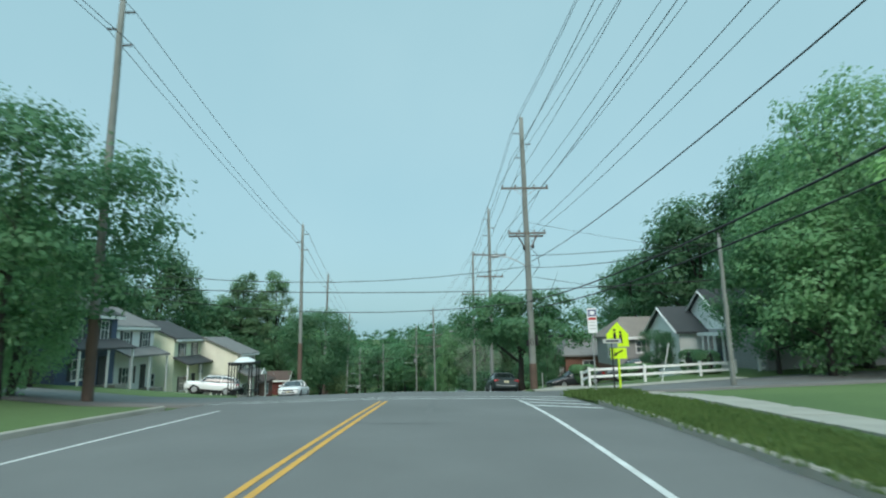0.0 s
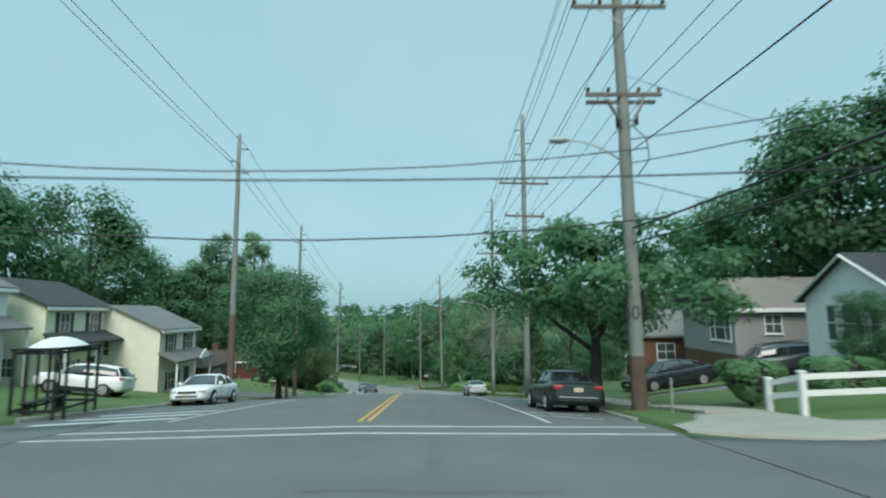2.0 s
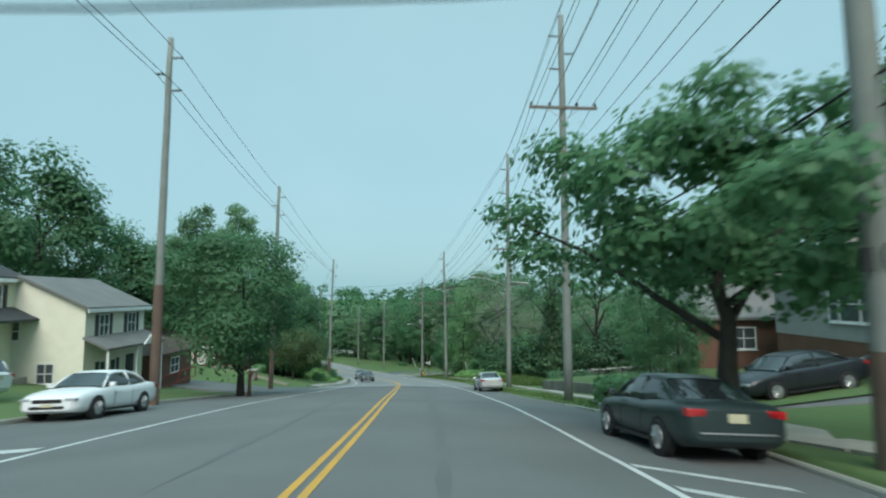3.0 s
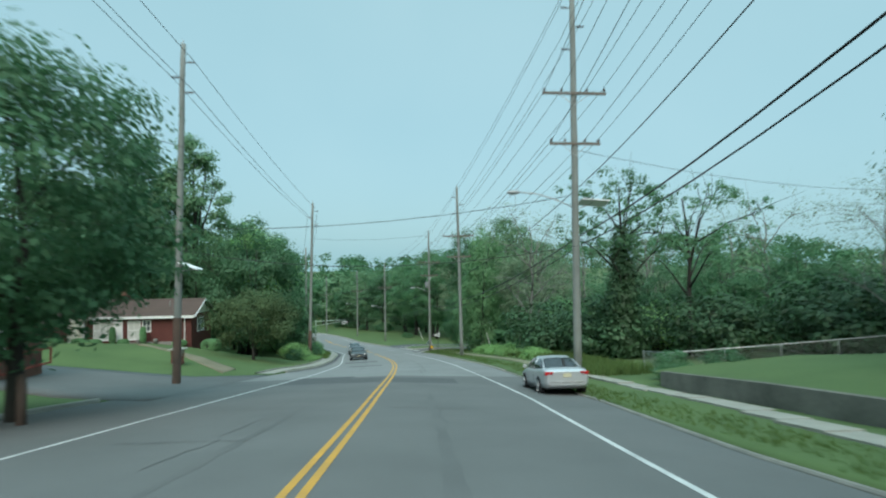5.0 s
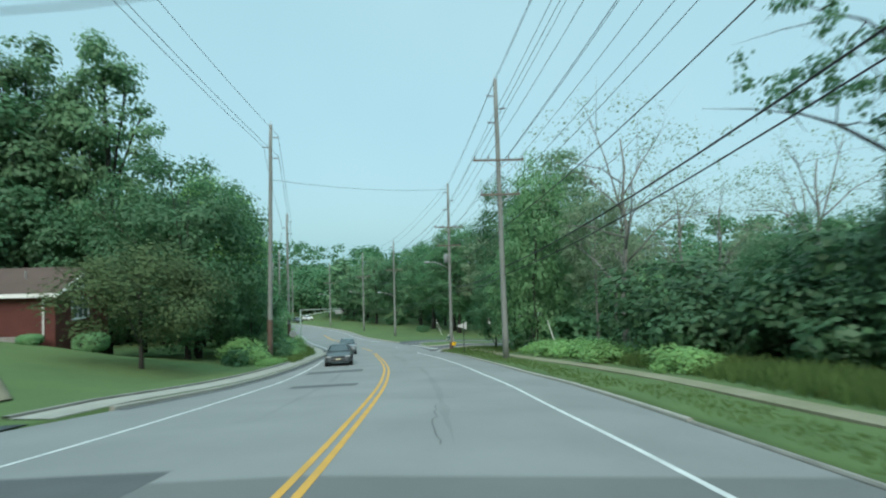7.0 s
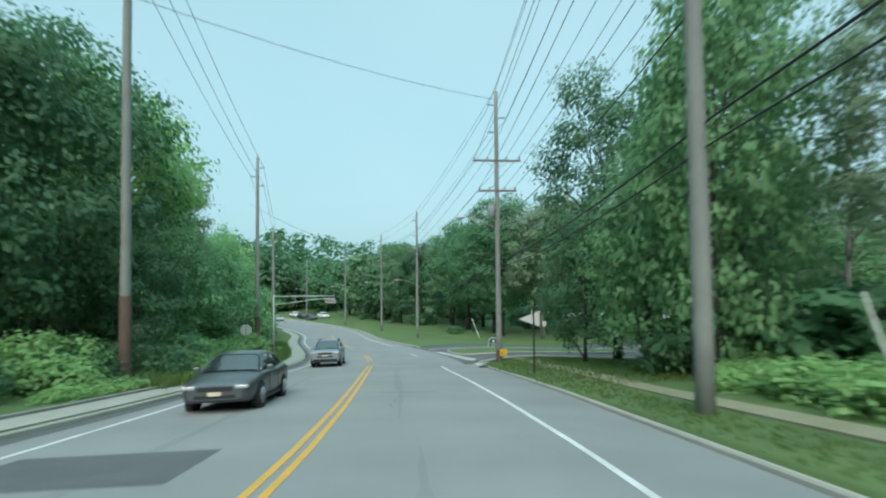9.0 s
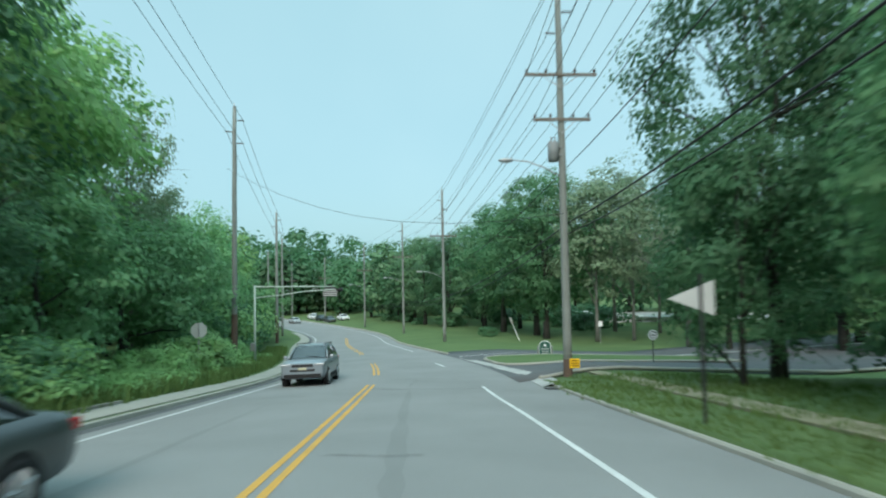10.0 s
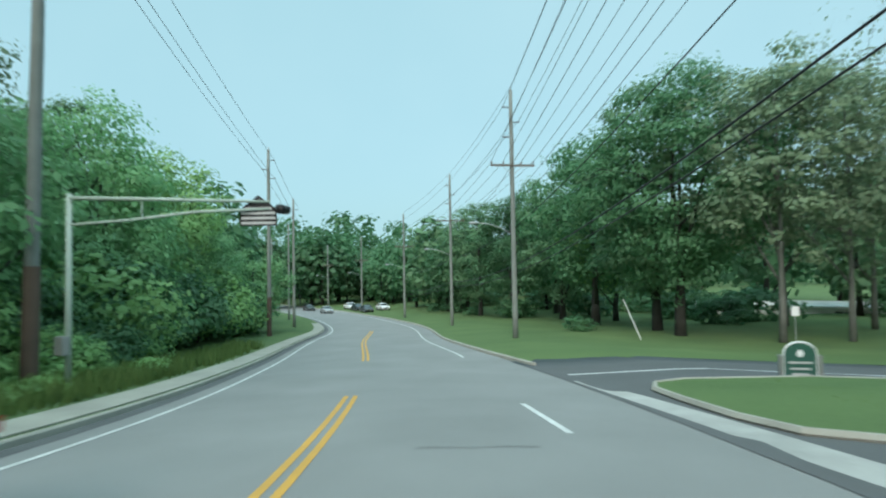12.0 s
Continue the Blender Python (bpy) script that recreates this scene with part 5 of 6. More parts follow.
def town_house(corner, s, eave, siding, roof, label, porch="pent", width=7.6, depth=7.8):
    """A two-storey house; its front faces the road (local +x), corner is the far front corner under the eave."""
    yaw = radians(turn_at(s))
    base = ground(corner[0] - 2, corner[1] - 3) - 0.3
    ob = thing("house", Matrix.Translation((corner[0], corner[1], base)) @ Matrix.Rotation(yaw, 4, "Z"), label, "house", "row of townhouses")
    h = eave - base
    x0, x1, y0, y1 = -depth, -0.35, -width + 0.35, -0.35
    part("wall", walls(Shape(), x0, x1, y0, y1, -0.6, h), siding, ob)
    for yy in (y0, y1 - 0.18):
        part("gable", gable_wall(Shape(), x0, x1, yy, h, 1.75), siding, ob)
    part("roof", gable_roof(Shape(), x0, x1, y0, y1, h, 1.75, axis="y"), roof, ob)
    part("fascia", Shape().box(x1 + 0.33, y0 - 0.35, h - 0.32, x1 + 0.39, y1 + 0.35, h - 0.1), TRIM_WHITE, ob, "white fascia board and gutter")
    for yy in (y0 + width * 0.25, y0 + width * 0.68):
        window(ob, wall_frame("+x", x1, yy, h - 1.15), 0.95, 1.25, True)
    window(ob, wall_frame("-y", (x0 + x1) / 2 - 0.4, y0, h - 1.4), 0.8, 1.0)
    window(ob, wall_frame("-y", (x0 + x1) / 2 + 1.6, y0, h - 3.9), 0.9, 1.1)
    # porch roof and the ground floor front
    z = h - 2.45
    pr = Shape()
    lo = [Vector((x1, y0 - 0.2, z + 0.55)), Vector((x1, y1 + 0.2, z + 0.55)), Vector((x1 + 1.5, y1 + 0.2, z - 0.15)), Vector((x1 + 1.5, y0 - 0.2, z - 0.15))]
    up = [p + Vector((0, 0, 0.14)) for p in lo]
    pr.face(*reversed(up)).face(*lo)
    for i in range(4):
        pr.face(lo[i], up[i], up[(i + 1) % 4], lo[(i + 1) % 4])
    part("porch_roof", pr, roof, ob)
    if porch == "gable":
        gp = Shape()
        gable_wall(gp, y1 - 3.0, y1 - 0.6, x1 + 1.52, z - 0.1, 0.75, 0.08, axis="y")
        part("porch_gable", gp, TRIM_WHITE, ob)
    for yy in (y0 + 0.1, (y0 + y1) / 2, y1 - 0.1):
        part("porch_post", Shape().box(x1 + 1.3, yy - 0.06, -0.4, x1 + 1.42, yy + 0.06, z - 0.15), TRIM_WHITE, ob)
    part("door", Shape().box(x1 - 0.02, y1 - 2.2, 0.2, x1 + 0.05, y1 - 1.25, 2.25), SHUTTER, ob, "dark front door")
    window(ob, wall_frame("+x", x1, y0 + width * 0.33, 1.45), 1.7, 1.3, True, 3)
    part("step", Shape().box(x1, y1 - 2.5, -0.4, x1 + 1.5, y1 - 0.9, 0.18), CONCRETE_OLD, ob)
    return ob


town_house((-23.2, 65.0), 66, -0.35, SIDING_CREAM, SHINGLE_GREY, "cream two-storey house with grey roof and shutters", "gable")
town_house((-26.6, 57.9), 60, 1.45, SIDING_GREEN, SHINGLE_DARK, "pale green two-storey house with dark roof")
town_house((-26.9, 49.3), 51, 2.55, SIDING_WHITE, SHINGLE_GREY, "white two-storey house with grey roof and shutters")
town_house((-25.2, 41.2), 43, 3.3, SIDING_BLUE, SHINGLE_DARK, "blue two-storey house with a dark porch roof")
town_house((-27.2, 32.6), 35, 4.0, SIDING_BLUE, SHINGLE_GREY, "blue house half hidden behind roadside trees")


def bungalow_small():
    ob = thing("bungalow", pose(-27.5, 68.5, ground(-27.5, 68.5) - 0.2, 0, 0, 6), "small brown bungalow with red-brown roof", "house")
    part("wall", walls(Shape(), -4, 4, -3.2, 3.2, -0.5, 2.5), BRICK_BROWN, ob)
    part("roof", gable_roof(Shape(), -4, 4, -3.2, 3.2, 2.5, 1.5, axis="x", hip=2.5), SHINGLE_BROWN, ob)
    for x in (-1.8, 1.6):
        window(ob, wall_frame("-y", x, -3.2, 1.4), 1.2, 1.1)
    window(ob, wall_frame("+x", 4, 0, 1.4), 1.4, 1.1)
    part("red_railing", Shape().box(4.3, -3.4, 0.0, 4.36, 3.4, 0.08).box(4.3, -3.4, 0.75, 4.36, 3.4, 0.85).box(4.3, -3.4, 0, 4.36, -3.3, 0.85).box(4.3, 3.3, 0, 4.36, 3.4, 0.85).box(4.3, -0.05, 0, 4.36, 0.05, 0.85), WOOD_RED, ob, "red painted railing")


bungalow_small()


def brick_bungalow():
    ob = thing("bungalow", pose(-29.6, 97.2, -9.0, 0, 0, 7), "red brick ranch house with brown roof and white trim", "house")
    x0, x1, y0, y1, e, top = -10.4, -0.35, 0.35, 5.5, 2.65, 1.35
    part("wall", walls(Shape(), x0, x1, y0, y1, -1.6, e), BRICK_RED, ob, "red brick wall")
    part("gable", gable_wall(Shape(), y0, y1, x1 - 0.18, e, top, 0.18, axis="y"), SIDING_CREAM, ob, "cream sided gable")
    part("roof", gable_roof(Shape(), x0, x1, y0, y1, e, top, axis="x", over=0.45), SHINGLE_BROWN, ob)
    part("fascia", Shape().box(x0, -0.16, e - 0.3, 0.1, -0.08, e - 0.06), TRIM_WHITE, ob, "white gutter along the eave")
    for ya, yb in ((-0.1, 2.93), (5.95, 2.93)):
        part("barge_board", Shape().beam((0.12, ya, e - 0.2), (0.12, yb, e + top + 0.1), 0.07, 0.07, 4), TRIM_WHITE, ob, "white barge board")
    part("downpipe", Shape().beam((-1.0, 0.28, 0), (-1.0, 0.28, e - 0.2), 0.05, 0.05, 6), TRIM_WHITE, ob)
    window(ob, wall_frame("-y", -8.9, y0, 1.2), 1.7, 1.75, False, 3, CURTAINED)
    window(ob, wall_frame("-y", -5.9, y0, 1.2), 1.1, 1.75, False, 2, CURTAINED)
    window(ob, wall_frame("-y", -4.7, y0, 1.6), 0.7, 1.0)
    window(ob, wall_frame("+x", x1, 2.6, 1.5), 1.5, 1.2, False, 3)
    part("door", Shape().box(-7.9, 0.28, 0.1, -7.0, 0.34, 2.15), TRIM_WHITE, ob, "white front door")
    for k in range(4):
        part("step", Shape().box(-6.6, -0.05 - 0.35 * k, -0.9, -1.6, 0.34 - 0.35 * k, 0.0 - 0.17 * k), CONCRETE_OLD, ob, "broad concrete front step")
    for x, col in ((-5.2, 0.5), (-3.6, 0.42)):
        part("planter", Shape().tube([(x, -0.2, -0.05), (x, -0.2, 0.28), (x, -0.2, 0.34)], [0.16, 0.2, 0.24], 10), CONCRETE_PALE, ob, "pale stone planter on the step", shade=True)
    part("chimney", Shape().box(-8.6, 2.9, 3.2, -7.9, 3.6, 5.0).box(-8.66, 2.84, 5.0, -7.84, 3.66, 5.1), BRICK_BROWN, ob)
    for x in (-5.4, -3.0):
        part("vent_pipe", Shape().beam((x, 1.6, 3.2), (x, 1.6, 3.95), 0.05, 0.05, 6), STEEL, ob)
    # cross wing with a cream gable towards the street, and a low roof before it
    part("wing_wall", walls(Shape(), -20.0, -10.6, 0.2, 8.0, -1.6, e), SIDING_CREAM, ob, "cream sided cross wing")
    part("wing_gable", gable_wall(Shape(), -20.0, -10.6, 0.2, e, 2.5, 0.18, axis="x"), SIDING_CREAM, ob, "cream clapboard gable")
    part("wing_roof", gable_roof(Shape(), -20.0, -10.6, 0.2, 8.0, e, 2.5, axis="y", over=0.35), SHINGLE_BROWN, ob)
    part("corner_board", Shape().box(-10.75, 0.05, -1.0, -10.55, 0.2, e), TRIM_WHITE, ob, "white corner board")
    part("garage_wall", walls(Shape(), -21.0, -12.2, -4.6, 0.1, -1.6, 1.9), BRICK_BROWN, ob, "brown brick garage front")
    shed = Shape()
    lo = [Vector((-21.4, 0.15, 3.2)), Vector((-21.4, -5.0, 1.85)), Vector((-11.8, -5.0, 1.85)), Vector((-11.8, 0.15, 3.2))]
    up = [q + Vector((0, 0, 0.15)) for q in lo]
    shed.face(*up).face(*reversed(lo))
    for i in range(4):
        shed.face(lo[i], lo[(i + 1) % 4], up[(i + 1) % 4], up[i])
    part("garage_roof", shed, SHINGLE_BROWN, ob, "low brown roof before the wing")
    part("garage_fascia", Shape().box(-21.4, -5.1, 1.75, -11.8, -5.02, 2.0), TRIM_WHITE, ob)
    window(ob, wall_frame("-y", -13.6, -4.6, 0.9), 1.2, 1.1)
    part("garage_door", Shape().box(-19.8, -4.68, -0.8, -16.2, -4.6, 1.45), TRIM_WHITE, ob, "white panelled garage door")


brick_bungalow()


def white_house():
    base = ground(17.5, 39.5) - 0.4
    ob = thing("house", (17.0, 39.2, base), "pale grey sided house with dark roof and bay window", "house")
    e = 1.3 - base
    part("front_wall", walls(Shape(), 0, 3.0, -1.3, 4.6, -0.6, e), SIDING_WHITE, ob)
    part("front_gable", gable_wall(Shape(), -1.3, 4.6, 0, e, 1.75, 0.18, axis="y"), SIDING_WHITE, ob)
    part("front_roof", gable_roof(Shape(), 0, 4.5, -1.3, 4.6, e, 1.75, axis="x", over=0.3), SHINGLE_DARK, ob)
    part("main_wall", walls(Shape(), 2.0, 11, -8.2, 3.2, -0.6, e + 0.15), SIDING_GREY, ob)
    part("main_gable", gable_wall(Shape(), -5.2, 3.2, 2.0, e + 0.15, 2.7, 0.18, axis="y"), SIDING_WHITE, ob)
    part("main_roof", gable_roof(Shape(), 2.0, 11, -5.2, 3.2, e + 0.15, 2.7, axis="x", over=0.3), SHINGLE_DARK, ob)
    part("side_roof", gable_roof(Shape(), 3.0, 10, -8.2, -4.6, e + 0.1, 1.1, axis="x", over=0.3), SHINGLE_DARK, ob)
    for (ya, yb), x, z0, z1 in (((-1.6, 1.65), -0.32, e - 0.1, e + 1.8), ((4.9, 1.65), -0.32, e - 0.1, e + 1.8), ((-5.5, -1.0), 1.68, e, e + 2.85), ((3.5, -1.0), 1.68, e, e + 2.85)):
        part("barge_board", Shape().beam((x, ya, z0), (x, yb, z1), 0.07, 0.07, 4), TRIM_WHITE, ob, "white barge board")
    for yy, w in ((0.35, 0.55), (1.6, 1.15), (2.85, 0.55)):
        window(ob, wall_frame("-x", 0, yy, e - 1.1), w, 1.5, False, 1)
    # bay with tall panes
    bay = Shape()
    for k, (xa, ya, xb, yb) in enumerate(((2.0, -4.6, 1.2, -4.0), (1.2, -4.0, 1.2, -2.4), (1.2, -2.4, 2.0, -1.8))):
        bay.face((xa, ya, e - 2.0), (xb, yb, e - 2.0), (xb, yb, e - 0.3), (xa, ya, e - 0.3))
    bw = part("bay_window", bay, WINDOW, ob, "tall white-framed bay window")
    bf = Shape()
    for x, y in ((2.0, -4.6), (1.6, -4.3), (1.2, -4.0), (1.2, -3.2), (1.2, -2.4), (1.6, -2.1), (2.0, -1.8)):
        bf.box(x - 0.09, y - 0.06, e - 2.1, x + 0.03, y + 0.06, e - 0.25)
    bf.box(1.1, -4.7, e - 0.32, 2.1, -1.7, e - 0.1).box(1.1, -4.7, e - 2.9, 2.1, -1.7, e - 2.0)
    part("frame", bf, TRIM_WHITE, bw, "white frame and panel below")
    return ob


white_house()


def grey_house():
    base = -2.6
    ob = thing("house", (15.6, 47.8, base), "grey sided raised house with taupe roof and brick base", "house")
    e = 0.95 - base
    part("wall", walls(Shape(), 0, 9.5, 0, 6.8, 0.9, e), SIDING_GREY, ob)
    part("base", walls(Shape(), 0.03, 9.47, 0.03, 6.77, -1.0, 0.9), BRICK_BROWN, ob, "red-brown brick base")
    part("roof", gable_roof(Shape(), 0, 9.5, 0, 6.8, e, 1.65, axis="x", over=0.4, hip=1.8), SHINGLE_TAUPE, ob)
    part("fascia", Shape().box(-0.45, -0.46, e - 0.3, 9.95, -0.4, e - 0.06), TRIM_WHITE, ob)
    window(ob, wall_frame("-y", 2.1, 0, e - 0.95), 0.85, 0.95)
    for yy, w in ((0.7, 0.5), (1.6, 1.1), (2.5, 0.5)):
        window(ob, wall_frame("-x", 0, yy, e - 1.15), w, 1.4, False, 1)
    part("vent", Shape().box(4.5, 3.0, e + 1.4, 5.1, 3.5, e + 1.85), STEEL, ob)
    ob2 = thing("house", (12.8, 57.2, -3.9), "low grey-roofed house with brick porch and stair", "house")
    part("wall", walls(Shape(), 0, 8, 0, 7, -0.8, 2.9), BRICK_BROWN, ob2)
    part("roof", gable_roof(Shape(), 0, 8, 0, 7, 2.9, 1.7, axis="x", over=0.4, hip=1.5), SHINGLE_GREY, ob2)
    window(ob2, wall_frame("-y", 2.5, 0, 1.7), 1.2, 1.1)
    window(ob2, wall_frame("-x", 0, 3.5, 1.7), 1.4, 1.2)
    for k in range(6):
        part("step", Shape().box(-2.0 + 0.3 * k, 0.5, -0.6, -1.7 + 0.3 * k, 1.7, -0.45 + 0.18 * k), CONCRETE_OLD, ob2)
    for yy in (0.5, 1.7):
        part("handrail", Shape().beam((-2.0, yy, 0.35), (-0.1, yy, 1.45), 0.035, 0.035, 6), WHITE_VINYL, ob2, "white stair handrail")
        for k in range(8):
            x = -2.0 + 0.25 * k
            part("baluster", Shape().beam((x, yy, -0.45 + 0.6 * (x + 2)), (x, yy, 0.35 + 0.58 * (x + 2)), 0.02, 0.02, 5), WHITE_VINYL, ob2)


grey_house()

# ---- cars ----
SEDAN = dict(body=[(-2.42, .76, .40, .88), (-2.38, .83, .33, .96), (-2.2, .87, .27, 1.01), (-1.5, .90, .21, 1.02), (-.6, .91, .19, .97), (.4, .91, .19, .96), (1.0, .90, .2, .94), (1.6, .88, .21, .88), (2.05, .85, .23, .80), (2.32, .78, .26, .72), (2.40, .66, .32, .64)],
             cabin=[(-1.9, .74, .70, 1.03), (-1.12, .80, .60, 1.37), (-.5, .82, .62, 1.45), (.15, .82, .61, 1.44), (.5, .81, .60, 1.36), (1.12, .79, .74, .97)], roof=(-1.08, .42), axles=(-1.36, 1.42), wheel=.32, tail=.82, head=.62)
SUV = dict(body=[(-2.22, .78, .44, 1.02), (-2.17, .86, .36, 1.10), (-1.9, .90, .3, 1.12), (-1.2, .92, .26, 1.10), (-.3, .92, .25, 1.08), (.6, .92, .25, 1.08), (1.1, .91, .26, 1.07), (1.6, .90, .27, 1.05), (1.95, .89, .29, 1.02), (2.17, .86, .32, .97), (2.24, .80, .36, .90)],
           cabin=[(-2.1, .80, .66, 1.12), (-1.75, .82, .66, 1.56), (-1.0, .84, .66, 1.66), (-.1, .84, .66, 1.66), (.5, .83, .66, 1.57), (1.1, .82, .77, 1.09)], roof=(-1.72, .38), axles=(-1.32, 1.32), wheel=.36, tail=.98, head=.86, cladding=True)


def car(kind, m, colour, label, group=""):
    """A parked car: a lofted body, a glazed cabin with a roof panel, wheels, lamps and plates."""
    ob = thing("car", m, label, "car", group)
    rows = []
    ks = [b[0] for b in kind["body"]]
    stations = np.r_[ks[0], ks[1], np.linspace(ks[1], ks[-2], 22)[1:-1], ks[-2], (ks[-2] + 2 * ks[-1]) / 3, ks[-1]]
    for y in stations:
        w, zb, zt = (float(smooth(ks, [b[i] for b in kind["body"]], y)) for i in (1, 2, 3))
        h = zt - zb
        half = [(0, zb), (w * .82, zb), (w * .95, zb + .09 * h), (w, zb + .32 * h), (w, zb + .66 * h), (w * .975, zb + .85 * h), (w * .9, zb + .965 * h), (w * .55, zt + .01), (0, zt + .02)]
        rows.append([Vector((x, y, z)) for x, z in half] + [Vector((-x, y, z)) for x, z in reversed(half[1:-1])])
    body = Shape().ring(rows)
    body.face(*reversed(rows[0])).face(*rows[-1])
    body_ob = part("body", body, colour, ob, shade=True)
    cab = []
    for y, wb, wt, zt in kind["cabin"]:
        zb = min(zt - .04, kind["body"][5][3] - .04)
        half = [(wb, zb), (wb * .96 + wt * .04, zb + (zt - zb) * .3), (wt, zt - .05), (wt * .85, zt), (0, zt + .015)]
        cab.append([Vector((x, y, z)) for x, z in half] + [Vector((-x, y, z)) for x, z in reversed(half[:-1])])
    part("rear_window", Shape().ring(cab[:2], close=False), CAR_GLASS, ob, "dark rear window", shade=True)
    part("windscreen", Shape().ring(cab[-2:], close=False), CAR_GLASS, ob, "dark windscreen", shade=True)
    for rows_ in (cab[1:4], cab[3:5]):
        for a, b in ((0, 4), (5, 9)):
            part("side_window", Shape().ring([r_[a:b] for r_ in rows_], close=False), CAR_GLASS, ob, shade=True)
    y0, y1 = kind["cabin"][1][0], kind["cabin"][-2][0]
    def cab_at(y):
        k = [c[0] for c in kind["cabin"]]
        return [float(np.interp(y, k, [c[i] for c in kind["cabin"]])) for i in (1, 2, 3)]
    roof = []
    for y in np.linspace(y0, y1, 7):
        wb, wt, zt = cab_at(y)
        roof.append([Vector((x, y, z)) for x, z in ((wt + .012, zt - .075), (wt + .012, zt - .04), (wt * .86, zt + .016), (0, zt + .032), (-wt * .86, zt + .016), (-wt - .012, zt - .04), (-wt - .012, zt - .075))])
    part("roof", Shape().ring(roof, close=False), colour, ob, shade=True)
    ends = [(kind["cabin"][0][0] + .05, y0), (kind["cabin"][-1][0] - .05, y1), ((y0 + y1) / 2 - .1, (y0 + y1) / 2 - .1)]
    for yb, yt in ends:
        wb, _, _ = cab_at(yb)
        _, wt, zt = cab_at(yt)
        for sx in (-1, 1):
            part("pillar", Shape().tube([(sx * (wb + .005), yb, kind["body"][5][3] - .03), (sx * ((wb + wt) / 2 + .02), (yb + yt) / 2, (kind["body"][5][3] + zt) / 2 - .02), (sx * (wt + .01), yt, zt - .04)], .035, 6), colour, ob, shade=True)
    r = kind["wheel"]
    for ya in kind["axles"]:
        for sx in (-1, 1):
            x = sx * .80
            arch = Shape().beam((x - sx * .05, ya, r), (sx * .925, ya, r + .01), r + .065, r + .055, 22)
            part("wheel_arch", arch, RUBBER, body_ob)
            tyre = Shape().tube([(x - sx * .1, ya, r), (x - sx * .09, ya, r), (x + sx * .10, ya, r), (x + sx * .135, ya, r)], [r * .8, r, r, r * .86], 22)
            wh = part("wheel", tyre, RUBBER, ob, "black car tyre with alloy rim", shade=False)
            rim = Shape()
            for k in range(7):
                a = 2 * math.pi * k / 7
                rim.beam((x + sx * .142, ya, r), (x + sx * .140, ya + math.cos(a) * r * .62, r + math.sin(a) * r * .62), .04, .032, 5)
            rim.tube([(x + sx * .120, ya, r), (x + sx * .146, ya, r)], [r * .68, r * .66], 18)
            part("rim", rim, ALLOY, wh)
    yr, wr_ = kind["body"][1][0], kind["body"][1][1]
    yf, wf = kind["body"][-2][0], kind["body"][-2][1]
    for sx in (-1, 1):
        part("tail_light", Shape().box(min(sx * .52, sx * (wr_ + .02)), yr - .04, kind["tail"] - .05, max(sx * .52, sx * (wr_ + .02)), yr + .16, kind["tail"] + .09), TAIL_RED, ob, "red tail light", bevel=.02)
        part("headlight", Shape().box(min(sx * .48, sx * (wf + .02)), yf - .22, kind["head"] - .04, max(sx * .48, sx * (wf + .02)), yf + .088, kind["head"] + .05), LAMP_CLEAR, ob, "clear headlight", bevel=.03)
        part("door_mirror", Shape().box(min(sx * .9, sx * 1.06), .78, kind["body"][5][3] - .02, max(sx * .9, sx * 1.06), .92, kind["body"][5][3] + .12), colour, ob, bevel=.03)
    for yh in (-.75, .35):
        for sx in (-1, 1):
            part("door_handle", Shape().box(sx * .925 - .02, yh - .1, kind["body"][5][3] - .2, sx * .925 + .02, yh + .1, kind["body"][5][3] - .16), colour, ob, bevel=.008)
            part("door_seam", Shape().box(sx * .912 - .004, yh + .18, .32, sx * .912 + .004, yh + .19, kind["body"][5][3] - .16), SIGN_BLACK, ob)
    part("grille", Shape().box(-.42, yf, kind["head"] - .09, .42, kind["body"][-1][0] + .012, kind["head"] + .02), SIGN_BLACK, ob, bevel=.01)
    part("number_plate", Shape().box(-.16, kind["body"][0][0] - .014, kind["tail"] - .13, .16, kind["body"][0][0] + .01, kind["tail"] + .02), PLATE, ob, bevel=.004)
    part("bumper_strip", Shape().box(-.66, kind["body"][0][0] - .03, .5, .66, kind["body"][0][0] + .03, .53), ALLOY, ob, "bright strip along the bumper", bevel=.008)
    part("air_intake", Shape().box(-.5, yf, kind["head"] - .27, .5, kind["body"][-1][0] + .008, kind["head"] - .17), SIGN_BLACK, ob, bevel=.02)
    part("front_plate", Shape().box(-.16, yf, kind["head"] - .2, .16, kind["body"][-1][0] + .022, kind["head"] - .11), PLATE, ob, bevel=.004)
    if kind.get("cladding"):
        for sx in (-1, 1):
            part("cladding", Shape().box(sx * .9 - .035, -1.9, .27, sx * .9 + .035, 1.9, .43), RUBBER, ob, "black plastic lower cladding", bevel=.02)
            part("roof_rail", Shape().tube([(sx * .6, -1.5, 1.66), (sx * .62, -1.4, 1.71), (sx * .62, .2, 1.71), (sx * .6, .35, 1.64)], .02, 6), BLACK_METAL, ob, "black roof rail", shade=True)
            part("fog_lamp", Shape().box(min(sx * .56, sx * .76), yf - .05, .52, max(sx * .56, sx * .76), kind["body"][-1][0] - .02, .6), LAMP_CLEAR, ob, bevel=.02)
        part("front_bumper", Shape().box(-.74, yf - .05, .34, .74, kind["body"][-1][0] + .03, .5), RUBBER, ob, "black lower bumper", bevel=.03)
        part("wiper", Shape().beam((-.55, 1.12, 1.12), (.1, 1.0, 1.18), .012, .012, 5), RUBBER, ob)
    for sx in (-1, 1):
        part("sill", Shape().box(sx * .88 - .03, -.95, .2, sx * .88 + .03, 1.0, .27), SIGN_BLACK, ob)
    return ob


